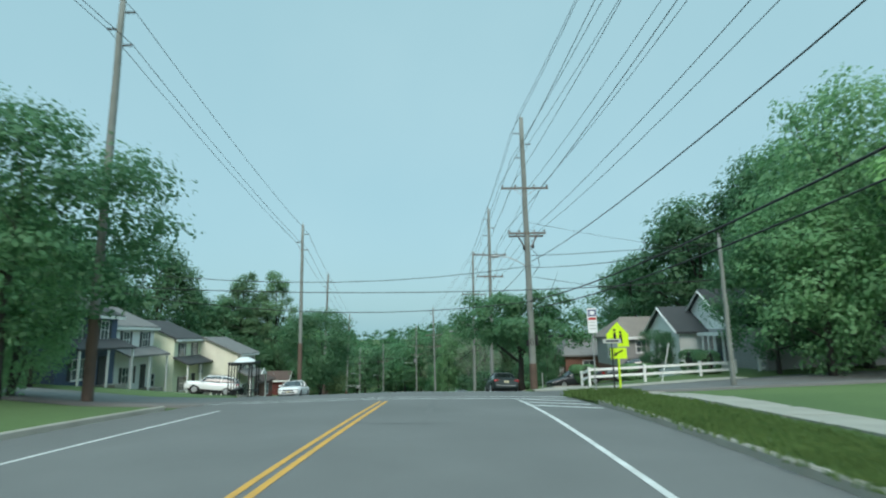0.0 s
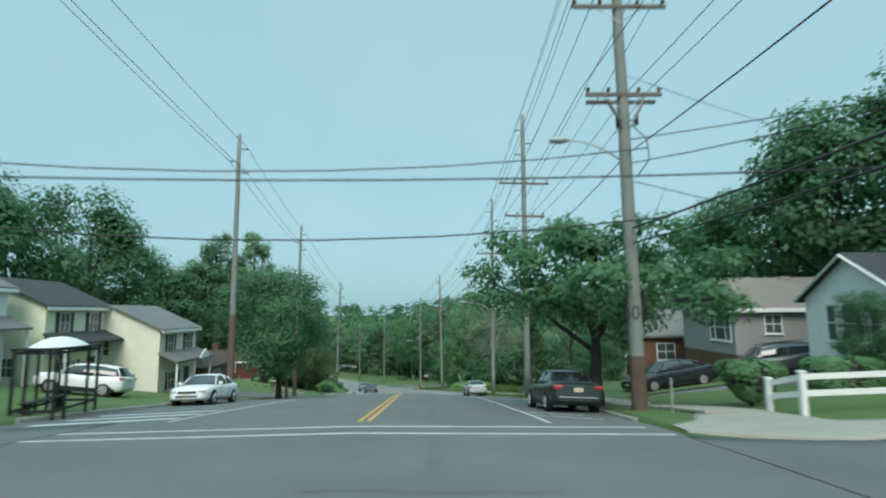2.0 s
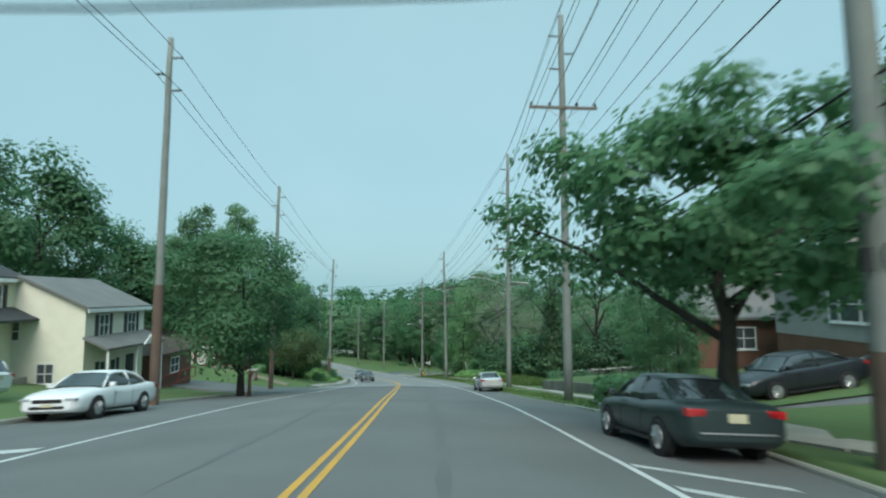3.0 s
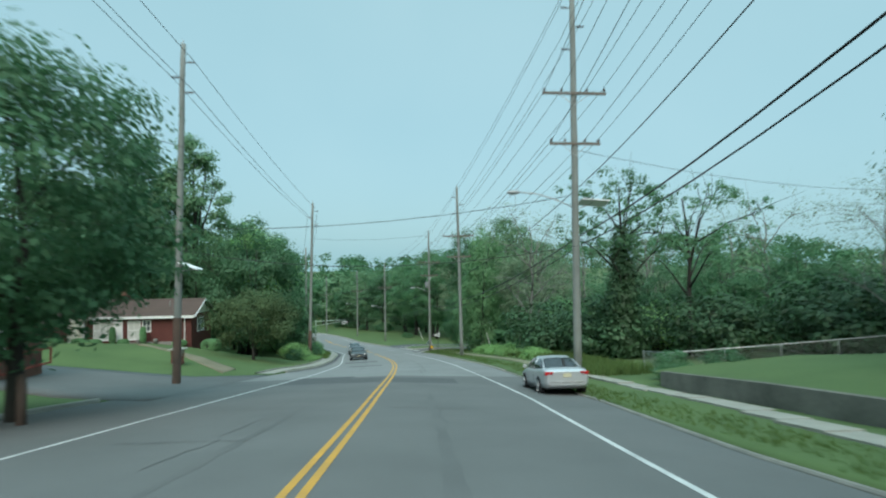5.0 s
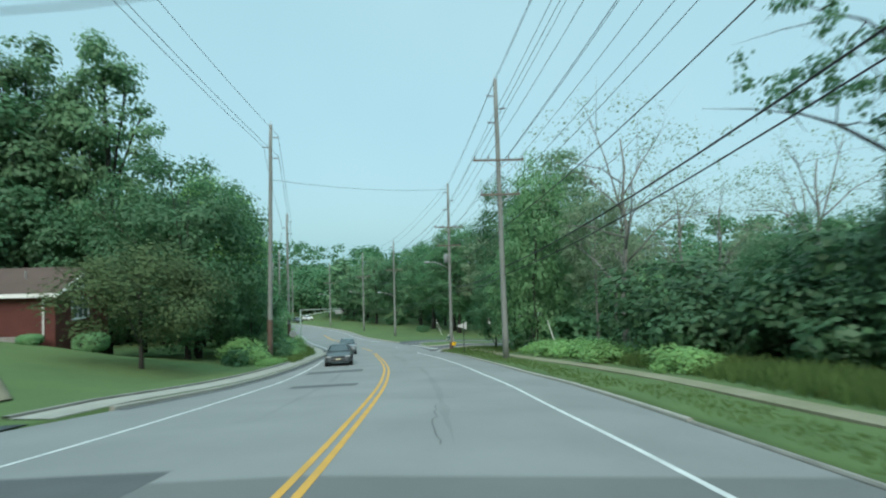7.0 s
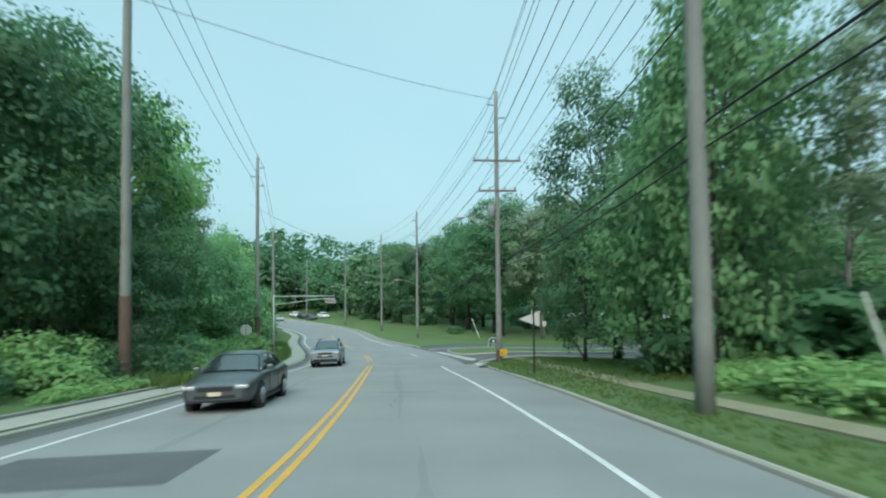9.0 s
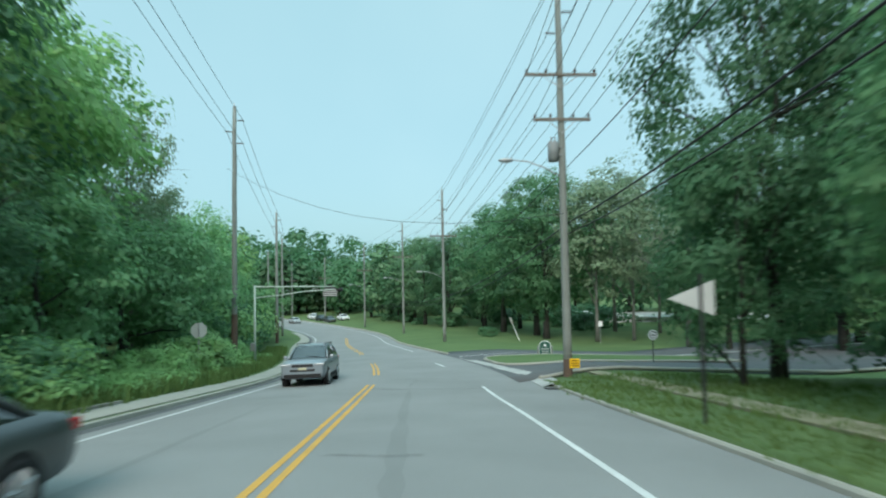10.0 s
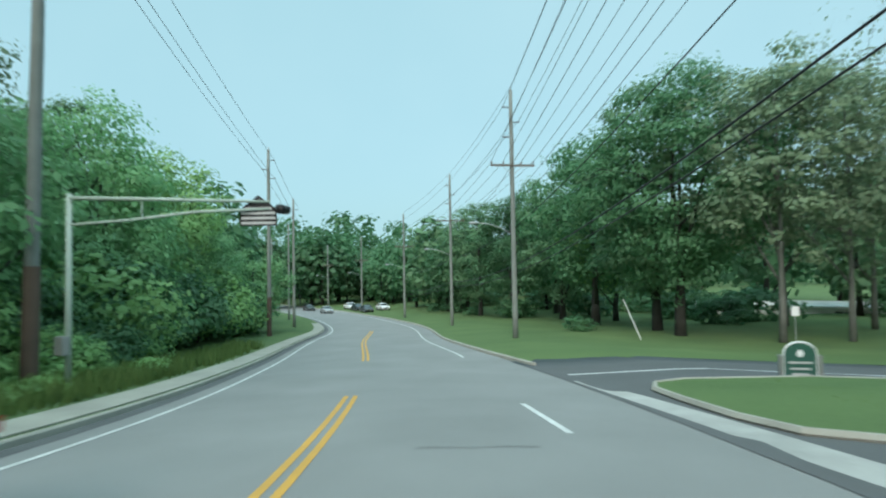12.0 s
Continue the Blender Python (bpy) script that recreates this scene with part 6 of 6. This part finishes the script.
def car_pose(x, y, yaw, length=1.4, on=None):
    """Stand a car on the ground with its nose towards yaw (degrees to the left of +y)."""
    d = Vector((-math.sin(radians(yaw)), math.cos(radians(yaw)), 0))
    def z(q):
        s, o = along(q.x, q.y)
        return road_z(s) + rise(s, o)
    c, side = Vector((x, y, 0)), Vector((d.y, -d.x, 0))
    f, b, r_, l_ = c + d * length, c - d * length, c + side * .75, c - side * .75
    fwd = (f - b + Vector((0, 0, z(f) - z(b)))).normalized()
    right = (r_ - l_ + Vector((0, 0, z(r_) - z(l_)))).normalized()
    up = right.cross(fwd).normalized()
    right = fwd.cross(up)
    m = Matrix((right, fwd, up)).transposed().to_4x4()
    m.translation = Vector((x, y, (z(f) + z(b)) / 2 + 0.01))
    return m


def road_car(kind, s, o, colour, label, oncoming=False):
    p = on_road(s, o)
    return car(kind, car_pose(p.x, p.y, turn_at(s) + (180 if oncoming else 0)), colour, label)


silver = road_car(SEDAN, 67.4, 6.95, CAR_SILVER, "silver four-door sedan parked at the kerb")
silver.matrix_world = silver.matrix_world @ Matrix.Scale(0.95, 4)
road_car(SEDAN, 38.3, 6.75, CAR_TEAL, "dark green four-door sedan parked at the kerb")
road_car(SEDAN, 45.6, -9.5, CAR_WHITE, "white sedan parked facing uphill by the houses", True)
road_car(SEDAN, 106.4, -2.9, CAR_DARKGREY, "dark grey sedan in the oncoming lane", True)
road_car(SUV, 126.0, -2.8, CAR_GREY, "blue-grey compact off-roader in the oncoming lane", True)
for s, o, c, lab in ((250, 1.6, CAR_DARKGREY, "dark car far down the road"), (235, 1.6, CAR_SILVER, "silver car far down the road"), (243, 9.2, CAR_WHITE, "white car parked on the far roadside"), (236, 8.6, CAR_TEAL, "dark green car parked on the far roadside"),
                     (228, 8.0, CAR_DARKGREY, "dark grey car parked on the far roadside"), (231, 12.4, CAR_WHITE, "white car parked off the far roadside")):
    road_car(SEDAN, s, o, c, lab, True)
car(SEDAN, car_pose(11.4, 46.4, 102), CAR_BLACK, "black sedan parked on the sloping driveway")
car(SUV, car_pose(16.4, 45.9, 78), CAR_DARKGREY, "dark grey off-roader parked beside the grey house")
car(SUV, car_pose(-20.3, 46.5, 100), CAR_WHITE, "white off-roader parked before the townhouses")


# ---- white rail fence ----
def rail_fence():
    ob = thing("rail_fence", (0, 0, 0), "white two-rail vinyl fence along the lawn", "fence")
    a, d = Vector((8.9, 31.45, 0)), Vector((1.0, -0.02, 0))
    ks = [0, 3.2, 6.4, 8.4, 9.8, 12.9, 16.0, 19.1]
    pts = [a + d * k for k in ks]
    stub = Vector((8.72, 32.6, 0))
    tops = []
    for p in pts + [stub]:
        z = 0.5 * ground(p.x, p.y) - 0.78
        h = 0.95 if p is not stub else 0.7
        sh = Shape().box(p.x - .065, p.y - .065, z - .2, p.x + .065, p.y + .065, z + h)
        sh.box(p.x - .085, p.y - .085, z + h, p.x + .085, p.y + .085, z + h + .04)
        part("post", sh, WHITE_VINYL, ob)
        tops.append(z)
    def rail(i, j, h0, h1):
        p, q = Vector((*((pts + [stub])[i]).xy, tops[i] + h0)), Vector((*((pts + [stub])[j]).xy, tops[j] + h1))
        m = Matrix.Translation(p) @ (q - p).to_track_quat("Y", "Z").to_matrix().to_4x4()
        part("rail", Shape().box(-.022, 0, -.07, .022, (q - p).length, .07, m), WHITE_VINYL, ob)
    for i in range(len(pts) - 1):
        if i == 3:
            continue
        rail(i, i + 1, .84, .84)
        rail(i, i + 1, .44, .44)
    rail(len(pts), 0, .58, .84)
    rail(len(pts), 0, .24, .44)


rail_fence()


# ---- signs ----
def post_sign(name, x, y, height, label, post_r=.03, material=STEEL, face=0, category="sign"):
    ob = thing(name, pose(x, y, ground(x, y), 0, 0, face), label, category)
    part("post", Shape().beam((0, 0.03, -.3), (0, 0.03, height), post_r, post_r, 8), material, ob)
    return ob


def plate(name, poly, parent, material, y=0.0, t=.012, label=""):
    return part(name, Shape().prism(poly, lambda u, v: (u, y, v), lambda u, v: (u, y - t, v)), material, parent, label)


school = post_sign("school_sign", 7.6, 21.3, 2.75, "lime green school crossing sign on a lime post", .045, SIGN_LIME, 8)
plate("panel", [(-.46, 1.85), (.46, 1.85), (.46, 2.35), (0, 2.83), (-.46, 2.35)], school, SIGN_LIME)
for px, h in ((-.12, .62), (.12, .52)):
    plate("symbol", [(px - .07, 1.98), (px - .02, 1.98), (px, 2.15), (px + .03, 1.98), (px + .08, 1.98), (px + .05, 1.95 + h * .75), (px - .05, 1.95 + h * .75)], school, SIGN_BLACK, -.016, .004)
    plate("symbol", [(px + .055 * math.cos(a), 1.97 + h * .86 + .055 * math.sin(a)) for a in np.linspace(0, 6.28, 10, endpoint=False)], school, SIGN_BLACK, -.016, .004)
plate("arrow_panel", [(-.34, 1.38), (.34, 1.38), (.34, 1.80), (-.34, 1.80)], school, SIGN_LIME)
plate("arrow", [(-.22, 1.47), (-.06, 1.50), (-.09, 1.55), (.2, 1.68), (.17, 1.73), (-.12, 1.60), (-.15, 1.65)], school, SIGN_BLACK, -.016, .004)
street = post_sign("street_name_sign", 7.2, 20.7, 2.15, "street name blades on a dark post", .03, BLACK_METAL, 20)
for ang, z in ((0, 2.05), (80, 1.88)):
    m = Matrix.Rotation(radians(ang), 4, "Z")
    b = part("blade", Shape().box(-.42, -.01, z - .08, .42, .01, z + .08, m), SIGN_BACK, street, "pale street name blade")
    part("text_bar", Shape().box(-.3, -.014, z - .03, .3, -.0105, z + .03, m), SIGN_BLACK, b)
bus = post_sign("bus_stop_sign", 6.4, 20.4, 3.32, "white bus stop sign with blue and red bands", .025, STEEL, 5)
plate("panel", [(-.18, 2.38), (.18, 2.38), (.18, 3.33), (-.18, 3.33)], bus, SIGN_WHITE)
plate("blue_band", [(-.15, 3.02), (.15, 3.02), (.15, 3.27), (-.15, 3.27)], bus, SIGN_BLUE, -.016, .004)
plate("bus_symbol", [(-.09, 3.07), (.09, 3.07), (.09, 3.22), (-.09, 3.22)], bus, SIGN_WHITE, -.021, .004)
plate("red_band", [(-.15, 2.88), (.15, 2.88), (.15, 2.97), (-.15, 2.97)], bus, SIGN_RED, -.016, .004)
for z in (2.78, 2.66, 2.54):
    plate("text_bar", [(-.11, z - .02), (.11, z - .02), (.11, z + .02), (-.11, z + .02)], bus, SIGN_BACK, -.016, .004)
pennant = post_sign("pennant_sign", -6.15, 112.6, 2.75, "grey back of a pennant-shaped road sign", .035, BLACK_METAL, 14)
plate("panel", [(-.62, 2.3), (.26, 1.97), (.26, 2.63)], pennant, SIGN_BACK, .05)
octo = post_sign("stop_sign", -25.9, 124.8, 2.65, "grey back of an octagonal stop sign", .035, STEEL, 20)
plate("panel", [(.40 * math.cos(a), 2.28 + .40 * math.sin(a)) for a in np.linspace(math.pi / 8, math.pi / 8 + 2 * math.pi, 8, endpoint=False)], octo, SIGN_BACK, .05)
rnd = post_sign("round_sign", -2.9, 136.6, 2.0, "round white sign with a black symbol", .035, BLACK_METAL, 18)
plate("panel", [(.31 * math.cos(a), 1.7 + .31 * math.sin(a)) for a in np.linspace(0, 6.28, 24, endpoint=False)], rnd, SIGN_WHITE)
plate("disc", [(.24 * math.cos(a), 1.7 + .24 * math.sin(a)) for a in np.linspace(0, 6.28, 20, endpoint=False)], rnd, SIGN_BLACK, -.014, .004)
plate("disc", [(.18 * math.cos(a), 1.7 + .18 * math.sin(a)) for a in np.linspace(0, 6.28, 20, endpoint=False)], rnd, SIGN_WHITE, -.019, .004)
plate("symbol", [(-.1, 1.62), (.1, 1.62), (.12, 1.75), (-.08, 1.78)], rnd, SIGN_BLACK, -.024, .004)


def park_sign():
    z0 = ground(-9.55, 140) - 0.42
    ob = thing("park_sign", pose(-9.55, 140.0, z0, 0, 0, 6) @ Matrix.Diagonal((0.7, 0.8, 1.05, 1)), "green arched park sign between two wooden posts", "sign")
    for sx in (-.68, .68):
        part("post", Shape().box(sx - .08, -.08, -.3, sx + .08, .08, 1.02), POLE_GREY, ob, bevel=.02)
    arch = [(-.58, .38)] + [(.58, .38)] + [(.58 * math.cos(a), 1.05 + .30 * math.sin(a)) for a in np.linspace(0, math.pi, 14)]
    plate("panel", arch, ob, SIGN_GREEN, .03, .06)
    edge = Shape().tube([(.58, -.02, .38)] + [(.58 * math.cos(a), -.02, 1.05 + .30 * math.sin(a)) for a in np.linspace(0, math.pi, 14)] + [(-.58, -.02, .38), (.58, -.02, .38)], .03, 6)
    part("border", edge, SIGN_WHITE, ob, "pale border of the sign")
    for z, w in ((.82, .82), (.66, .7), (.52, .6)):
        plate("text_bar", [(-w / 2, z - .028), (w / 2, z - .028), (w / 2, z + .028), (-w / 2, z + .028)], ob, SIGN_BACK, -.036, .004)
    plate("emblem", [(.12 * math.cos(a), 1.06 + .1 * math.sin(a)) for a in np.linspace(0, 6.28, 12, endpoint=False)], ob, SIGN_WHITE, -.036, .004)


park_sign()


def signal_mast():
    base = Vector((-28.3, 133.6, ground(-28.3, 133.6)))
    end = Vector((-23.6, 135.9, -11.2))
    ob = thing("signal_mast", Matrix.Translation(base), "pale green mast arm over the road", "signal mast")
    top = -10.75 - base.z
    e = end - base
    part("pole", Shape().tube([(0, 0, -.3), (0, 0, top)], [.085, .065], 12), STEEL_GREEN, ob, shade=True)
    part("arm", Shape().tube([(0, 0, top - .12), Vector((e.x * .5, e.y * .5, top - .16)), Vector((e.x, e.y, top - .22))], [.06, .05, .04], 10), STEEL_GREEN, ob, shade=True)
    part("lower_arm", Shape().tube([(0, 0, top - .85), Vector((e.x * .3, e.y * .3, top - .72)), Vector((e.x * .62, e.y * .62, top - .5)), Vector((e.x, e.y, top - .42))], .04, 10), STEEL_GREEN, ob, shade=True)
    part("stay", Shape().beam((e.x * .35, e.y * .35, top - .15), (e.x * .35, e.y * .35, top - .68), .025, .025, 6), STEEL_GREEN, ob)
    part("control_box", Shape().box(-.2, -.25, 1.0, .12, -.06, 1.5), STEEL, ob, bevel=.02)
    m = Matrix.Translation(Vector((e.x - .35, e.y, top - .55))) @ Matrix.Rotation(radians(18), 4, "Z")
    hs = Shape()
    poly = [(-.52, -.35), (.52, -.35), (.52, .12), (0, .52), (-.52, .12)]
    hs.prism(poly, lambda u, v: m @ Vector((u, -.1, v)), lambda u, v: m @ Vector((u, -.13, v)))
    sg = part("warning_panel", hs, SIGN_BLACK, ob, "dark house-shaped sign with grey stripes")
    for z in (-.27, -.13, .01, .14):
        w = .48 if z < .1 else .38
        part("stripe", Shape().box(-w, -.14, z - .035, w, -.131, z + .035, m), SIGN_BACK, sg)
    b = Vector((e.x + .36, e.y + .2, top - .45))
    bh = Shape().tube([b + Vector((0, .1, 0)), b + Vector((0, .08, 0)), b + Vector((0, -.18, 0)), b + Vector((0, -.3, 0))], [.08, .13, .13, .14], 14)
    bc = part("beacon", bh, SIGN_BLACK, ob, "round flashing beacon housing", shade=True)
    part("lens", Shape().beam(b + Vector((0, -.17, 0)), b + Vector((0, -.19, 0)), .105, .105, 14), mat("amber_lens", (.45, .2, .08), rough=.3), bc)
    return ob


signal_mast()


# ---- bus shelter ----
def bus_shelter():
    ob = thing("bus_shelter", pose(-13.1, 35.4, ground(-13.1, 35.4), 0, 0, turn_at(40)), "black framed bus shelter with white domed roof", "bus shelter")
    L, W, H = 2.2, 1.3, 2.15
    for y in np.linspace(-L / 2, L / 2, 5):
        for x in (-W / 2, W / 2):
            if x > 0 and abs(y) < .5:
                continue
            part("post", Shape().box(x - .035, y - .035, -.1, x + .035, y + .035, H), BLACK_METAL, ob)
    for z in (.25, H - .1):
        for x in (-W / 2, W / 2):
            part("rail", Shape().box(x - .03, -L / 2, z - .04, x + .03, L / 2, z + .04), BLACK_METAL, ob)
        for y in (-L / 2, L / 2):
            part("rail", Shape().box(-W / 2 + .03, y - .03, z - .036, W / 2 - .03, y + .03, z + .036), BLACK_METAL, ob)
    dome = Shape().ring([[Vector((1.08 * W / 2 * math.cos(a) * k, 1.04 * L / 2 * math.sin(a) * k, H + .04 + .34 * (1 - k * k))) for a in np.linspace(0, 6.28, 24, endpoint=False)] for k in (1.0, .9, .75, .55, .3, .05)])
    part("roof", dome, WHITE_VINYL, ob, "white domed roof", shade=True)
    part("roof_rim", Shape().box(-W / 2 - .08, -L / 2 - .08, H - .02, W / 2 + .08, L / 2 + .08, H + .06), BLACK_METAL, ob)
    part("bench", Shape().box(-W / 2 + .1, -.9, .42, -W / 2 + .45, .9, .47).box(-W / 2 + .15, -.8, 0, -W / 2 + .4, -.74, .42).box(-W / 2 + .15, .74, 0, -W / 2 + .4, .8, .42), BLACK_METAL, ob)


bus_shelter()


# ---- retaining wall and chain-link fence on the right ----
def retaining_wall():
    rows = []
    for s in np.arange(44, 66.1, 1.0):
        o = table(s, [(50, 10.3), (57, 10.5), (66, 10.8)])
        a = at(s, o)
        top = table(s, [(44, .05), (52, .5), (60, .62), (66, .6)])
        h = heading(s)
        n = Vector((h[1], -h[0], 0))
        rows.append([a + Vector((0, 0, -.4)), a + n * .03 + Vector((0, 0, top)), a + n * .3 + Vector((0, 0, top)), a + n * .3 + Vector((0, 0, -.4))])
    body = Shape().ring(rows, close=False)
    body.face(*rows[0]).face(*reversed(rows[-1]))
    w = structure("retaining_wall", body, CONCRETE_STAINED, "low stained concrete retaining wall beside the pavement", "wall")
    lawn_rows = []
    for s in np.arange(43, 67.1, 1.0):
        top = table(s, [(44, .05), (52, .5), (60, .62), (66, .6)]) - .06
        lawn_rows.append([at(s, 10.9) + Vector((0, 0, top)), at(s, 12.5) + Vector((0, 0, top + .1)), at(s, 17) + Vector((0, 0, top + .1)), at(s, 24, -.3)])
    structure("raised_lawn", Shape().ring(lawn_rows, close=False), LAWN, "raised mown lawn behind the retaining wall", "lawn", shade=True)


retaining_wall()


def chain_fence():
    ob = thing("chain_link_fence", (0, 0, 0), "grey chain-link fence with a galvanised top rail", "fence")
    path = [(73.3, 13.4), (70.2, 13.2)] + [(70.2 - 0.32 * k, 13.2 + 2.5 * k) for k in range(1, 8)]
    pts = [at(s, o) for s, o in path]
    hgt = 1.05
    for p in pts:
        part("post", Shape().beam(p - Vector((0, 0, .2)), p + Vector((0, 0, hgt + .05)), .035, .035, 8), STEEL, ob)
    for p, q in zip(pts, pts[1:]):
        part("top_rail", Shape().beam(p + Vector((0, 0, hgt)), q + Vector((0, 0, hgt)), .025, .025, 6), STEEL, ob)
        mesh = Shape()
        d = q - p
        n = int(d.xy.length / .16)
        up = Vector((0, 0, 1))
        for k in range(-8, n + 1):
            a0, a1 = k / n, (k + 8.4) / n
            lo, hi = max(a0, 0), min(a1, 1)
            if hi <= lo:
                continue
            f = lambda a: (a - a0) / (a1 - a0) * hgt
            mesh.beam(p + d * lo + up * f(lo), p + d * hi + up * f(hi), .005, .005, 3, False)
            mesh.beam(p + d * lo + up * (hgt - f(lo)), p + d * hi + up * (hgt - f(hi)), .005, .005, 3, False)
        tagged(part("netting", mesh, STEEL, ob), "grey wire netting", kind="stuff")


chain_fence()


# ---- garden details ----
def clipped_bush(x, y, w, h, label, stem=.15, square=False, cup=1.0):
    """A clipped shrub: a dense coat of small leaves over a rounded block; cup narrows its foot."""
    crng = np.random.default_rng(int(abs(x * 100)) + 5)
    n = 4200
    d = crng.normal(size=(n, 3))
    d /= np.linalg.norm(d, axis=1)[:, None]
    pw = .45 if square else .75
    sgn = np.sign(d) * np.abs(d) ** pw
    pos = sgn * np.array([w[0] / 2, w[1] / 2, h / 2]) * (.93 + .1 * crng.random(n))[:, None] + np.array([0, 0, stem + h / 2])
    pos[:, :2] *= (cup + (1 - cup) * np.clip((pos[:, 2] - stem) / h * 1.3, 0, 1))[:, None]
    nrm = d + crng.normal(size=(n, 3)) * .5 + np.array([0, 0, .4])
    nrm /= np.linalg.norm(nrm, axis=1)[:, None]
    t = np.cross(nrm, crng.normal(size=(n, 3)))
    t /= np.linalg.norm(t, axis=1)[:, None]
    b = np.cross(nrm, t)
    sz = .07 * (.6 + .8 * crng.random(n))[:, None]
    me = mesh_from_quads("foliage", np.stack([pos - t * sz, pos - b * sz * .6, pos + t * sz, pos + b * sz * .6], 1).reshape(-1, 3), LEAF_MID)
    ob = thing("hedge", (x, y, ground(x, y) - .05), label, "hedge")
    new("foliage", me).parent = ob
    core = Shape().ring([[Vector((w[0] * .42 * min(k, cup + z) * math.cos(a), w[1] * .42 * min(k, cup + z) * math.sin(a), stem + h * z)) for a in np.linspace(0, 6.28, 10, endpoint=False)] for k, z in ((.3, .08), (.95, .25), (1, .6), (.9, .88), (.3, .93))])
    part("inner_core", core, BARK, ob)
    part("stem", Shape().beam((0, 0, -.1), (0, 0, stem + .3), .09, .07, 8), BARK, ob)


clipped_bush(9.3, 34.6, (1.65, 1.65), 1.2, "clipped cup-shaped bush with a flat top on a short stem", .2, True, .35)
verge_post = thing("marker_post", (6.45, 33.35, ground(6.45, 33.35)), "thin weathered steel post in the corner verge", "post")
part("post", Shape().box(-.025, -.02, -.2, .025, .02, .95), STEEL, verge_post, bevel=.004)
clipped_bush(6.3, 47.6, (3.0, 1.5), 1.05, "clipped green hedge beside the driveway", .02, True)
clipped_bush(13.6, 36.8, (2.4, 1.2), 1.1, "clipped low hedge before the house", .05, True)
clipped_bush(16.3, 33.6, (1.4, 3.4), 1.4, "clipped square hedge before the bay window", .05, True)
clipped_bush(-36.9, 95.6, (.5, .5), 1.7, "slim clipped evergreen by the brick wall", .1)
clipped_bush(-34.0, 95.9, (.5, .5), 1.6, "slim clipped evergreen by the front steps", .1)
clipped_bush(-28.4, 98.4, (1.8, 1.8), 1.2, "dark rounded shrub at the house corner", .05)
tree("maple", 15.2, 37.6, 3.6, 0.75)


def stone_pillar():
    p = Vector((-22.4, 82.0, ground(-22.4, 82.0)))
    ob = thing("stone_pillar", Matrix.Translation(p), "squat stone pillar by the garden path", "pillar")
    prng = np.random.default_rng(2)
    for k in range(5):
        for q in range(4):
            a = q * math.pi / 2 + .3 * k
            c = Vector((.2 * math.cos(a), .2 * math.sin(a), .12 + .2 * k))
            st = Shape().box(-.2, -.2, -.095, .2, .2, .095, Matrix.Translation(c) @ Matrix.Rotation(a + prng.normal(0, .1), 4, "Z"))
            part("stone", st, CONCRETE_OLD if q % 2 else BRICK_BROWN, ob, bevel=.03)
    part("cap", Shape().box(-.48, -.48, 1.04, .48, .48, 1.14), CONCRETE, ob, bevel=.02)


stone_pillar()


def low_building():
    ob = thing("building", pose(9, 192, ground(9, 192) - 0.3, 0, 0, -12), "long low white building behind the park trees", "building")
    part("wall", walls(Shape(), -17, 22, -4, 4, -1, 1.0), SIDING_WHITE, ob)
    part("roof", Shape().box(-17.4, -4.4, 1.0, 22.4, 4.4, 1.2), TRIM_WHITE, ob)
    for k in range(8):
        window(ob, wall_frame("-y", -14 + 4.8 * k, -4, 0.35), 1.4, 0.6)


low_building()
guy = thing("guy_wire", Matrix.Translation(at(156, 17.5)), "pale guy-wire guard leaning from the ground", "guy wire")
part("guard", Shape().beam((0.6, 0, -.2), (-.5, .3, 2.6), .035, .03, 8), WHITE_VINYL, guy)
guy2 = thing("guy_wire", Matrix.Translation(at(99.5, 10.6)), "pale guy-wire guard leaning from the verge", "guy wire")
part("guard", Shape().beam((0.35, 0, -.2), (-.35, .1, 2.2), .03, .025, 8), WHITE_VINYL, guy2)
guy3 = thing("guy_wire", Matrix.Translation((13.0, 30.4, ground(13.0, 30.4))), "white guy-wire guard leaning behind the rail fence", "guy wire")
part("guard", Shape().beam((-0.35, 0, -.2), (0.25, 0, 2.1), .03, .025, 8), WHITE_VINYL, guy3)
drain = Shape()
for k in range(6):
    q = on_road(120.8 + .1 * k, 6.5, .008)
    r_ = on_road(120.8 + .1 * k, 6.92, .008)
    drain.beam(q, r_, .022, .022, 4)
structure("storm_drain", drain, BLACK_METAL, "black iron storm drain grate at the kerb", "drain")

for x, y, w, h in ((-38.6, 95.0, 1.3, .6), (-39.6, 94.6, 1.2, .7), (-35.6, 95.3, 1.0, .5), (-37.8, 94.4, 1.1, .55), (-30.6, 96.4, 1.3, .6), (-40.4, 92.6, 1.5, .8)):
    clipped_bush(x, y, (w, w * .8), h, "low dark shrub in the flower bed by the wall", .02)
notice = post_sign("park_notice", -4.2, 158.8, 2.3, "small pale notice on a post under the trees", .03, STEEL, 12)
plate("panel", [(-.22, 1.75), (.22, 1.75), (.22, 2.3), (-.22, 2.3)], notice, SIGN_WHITE)
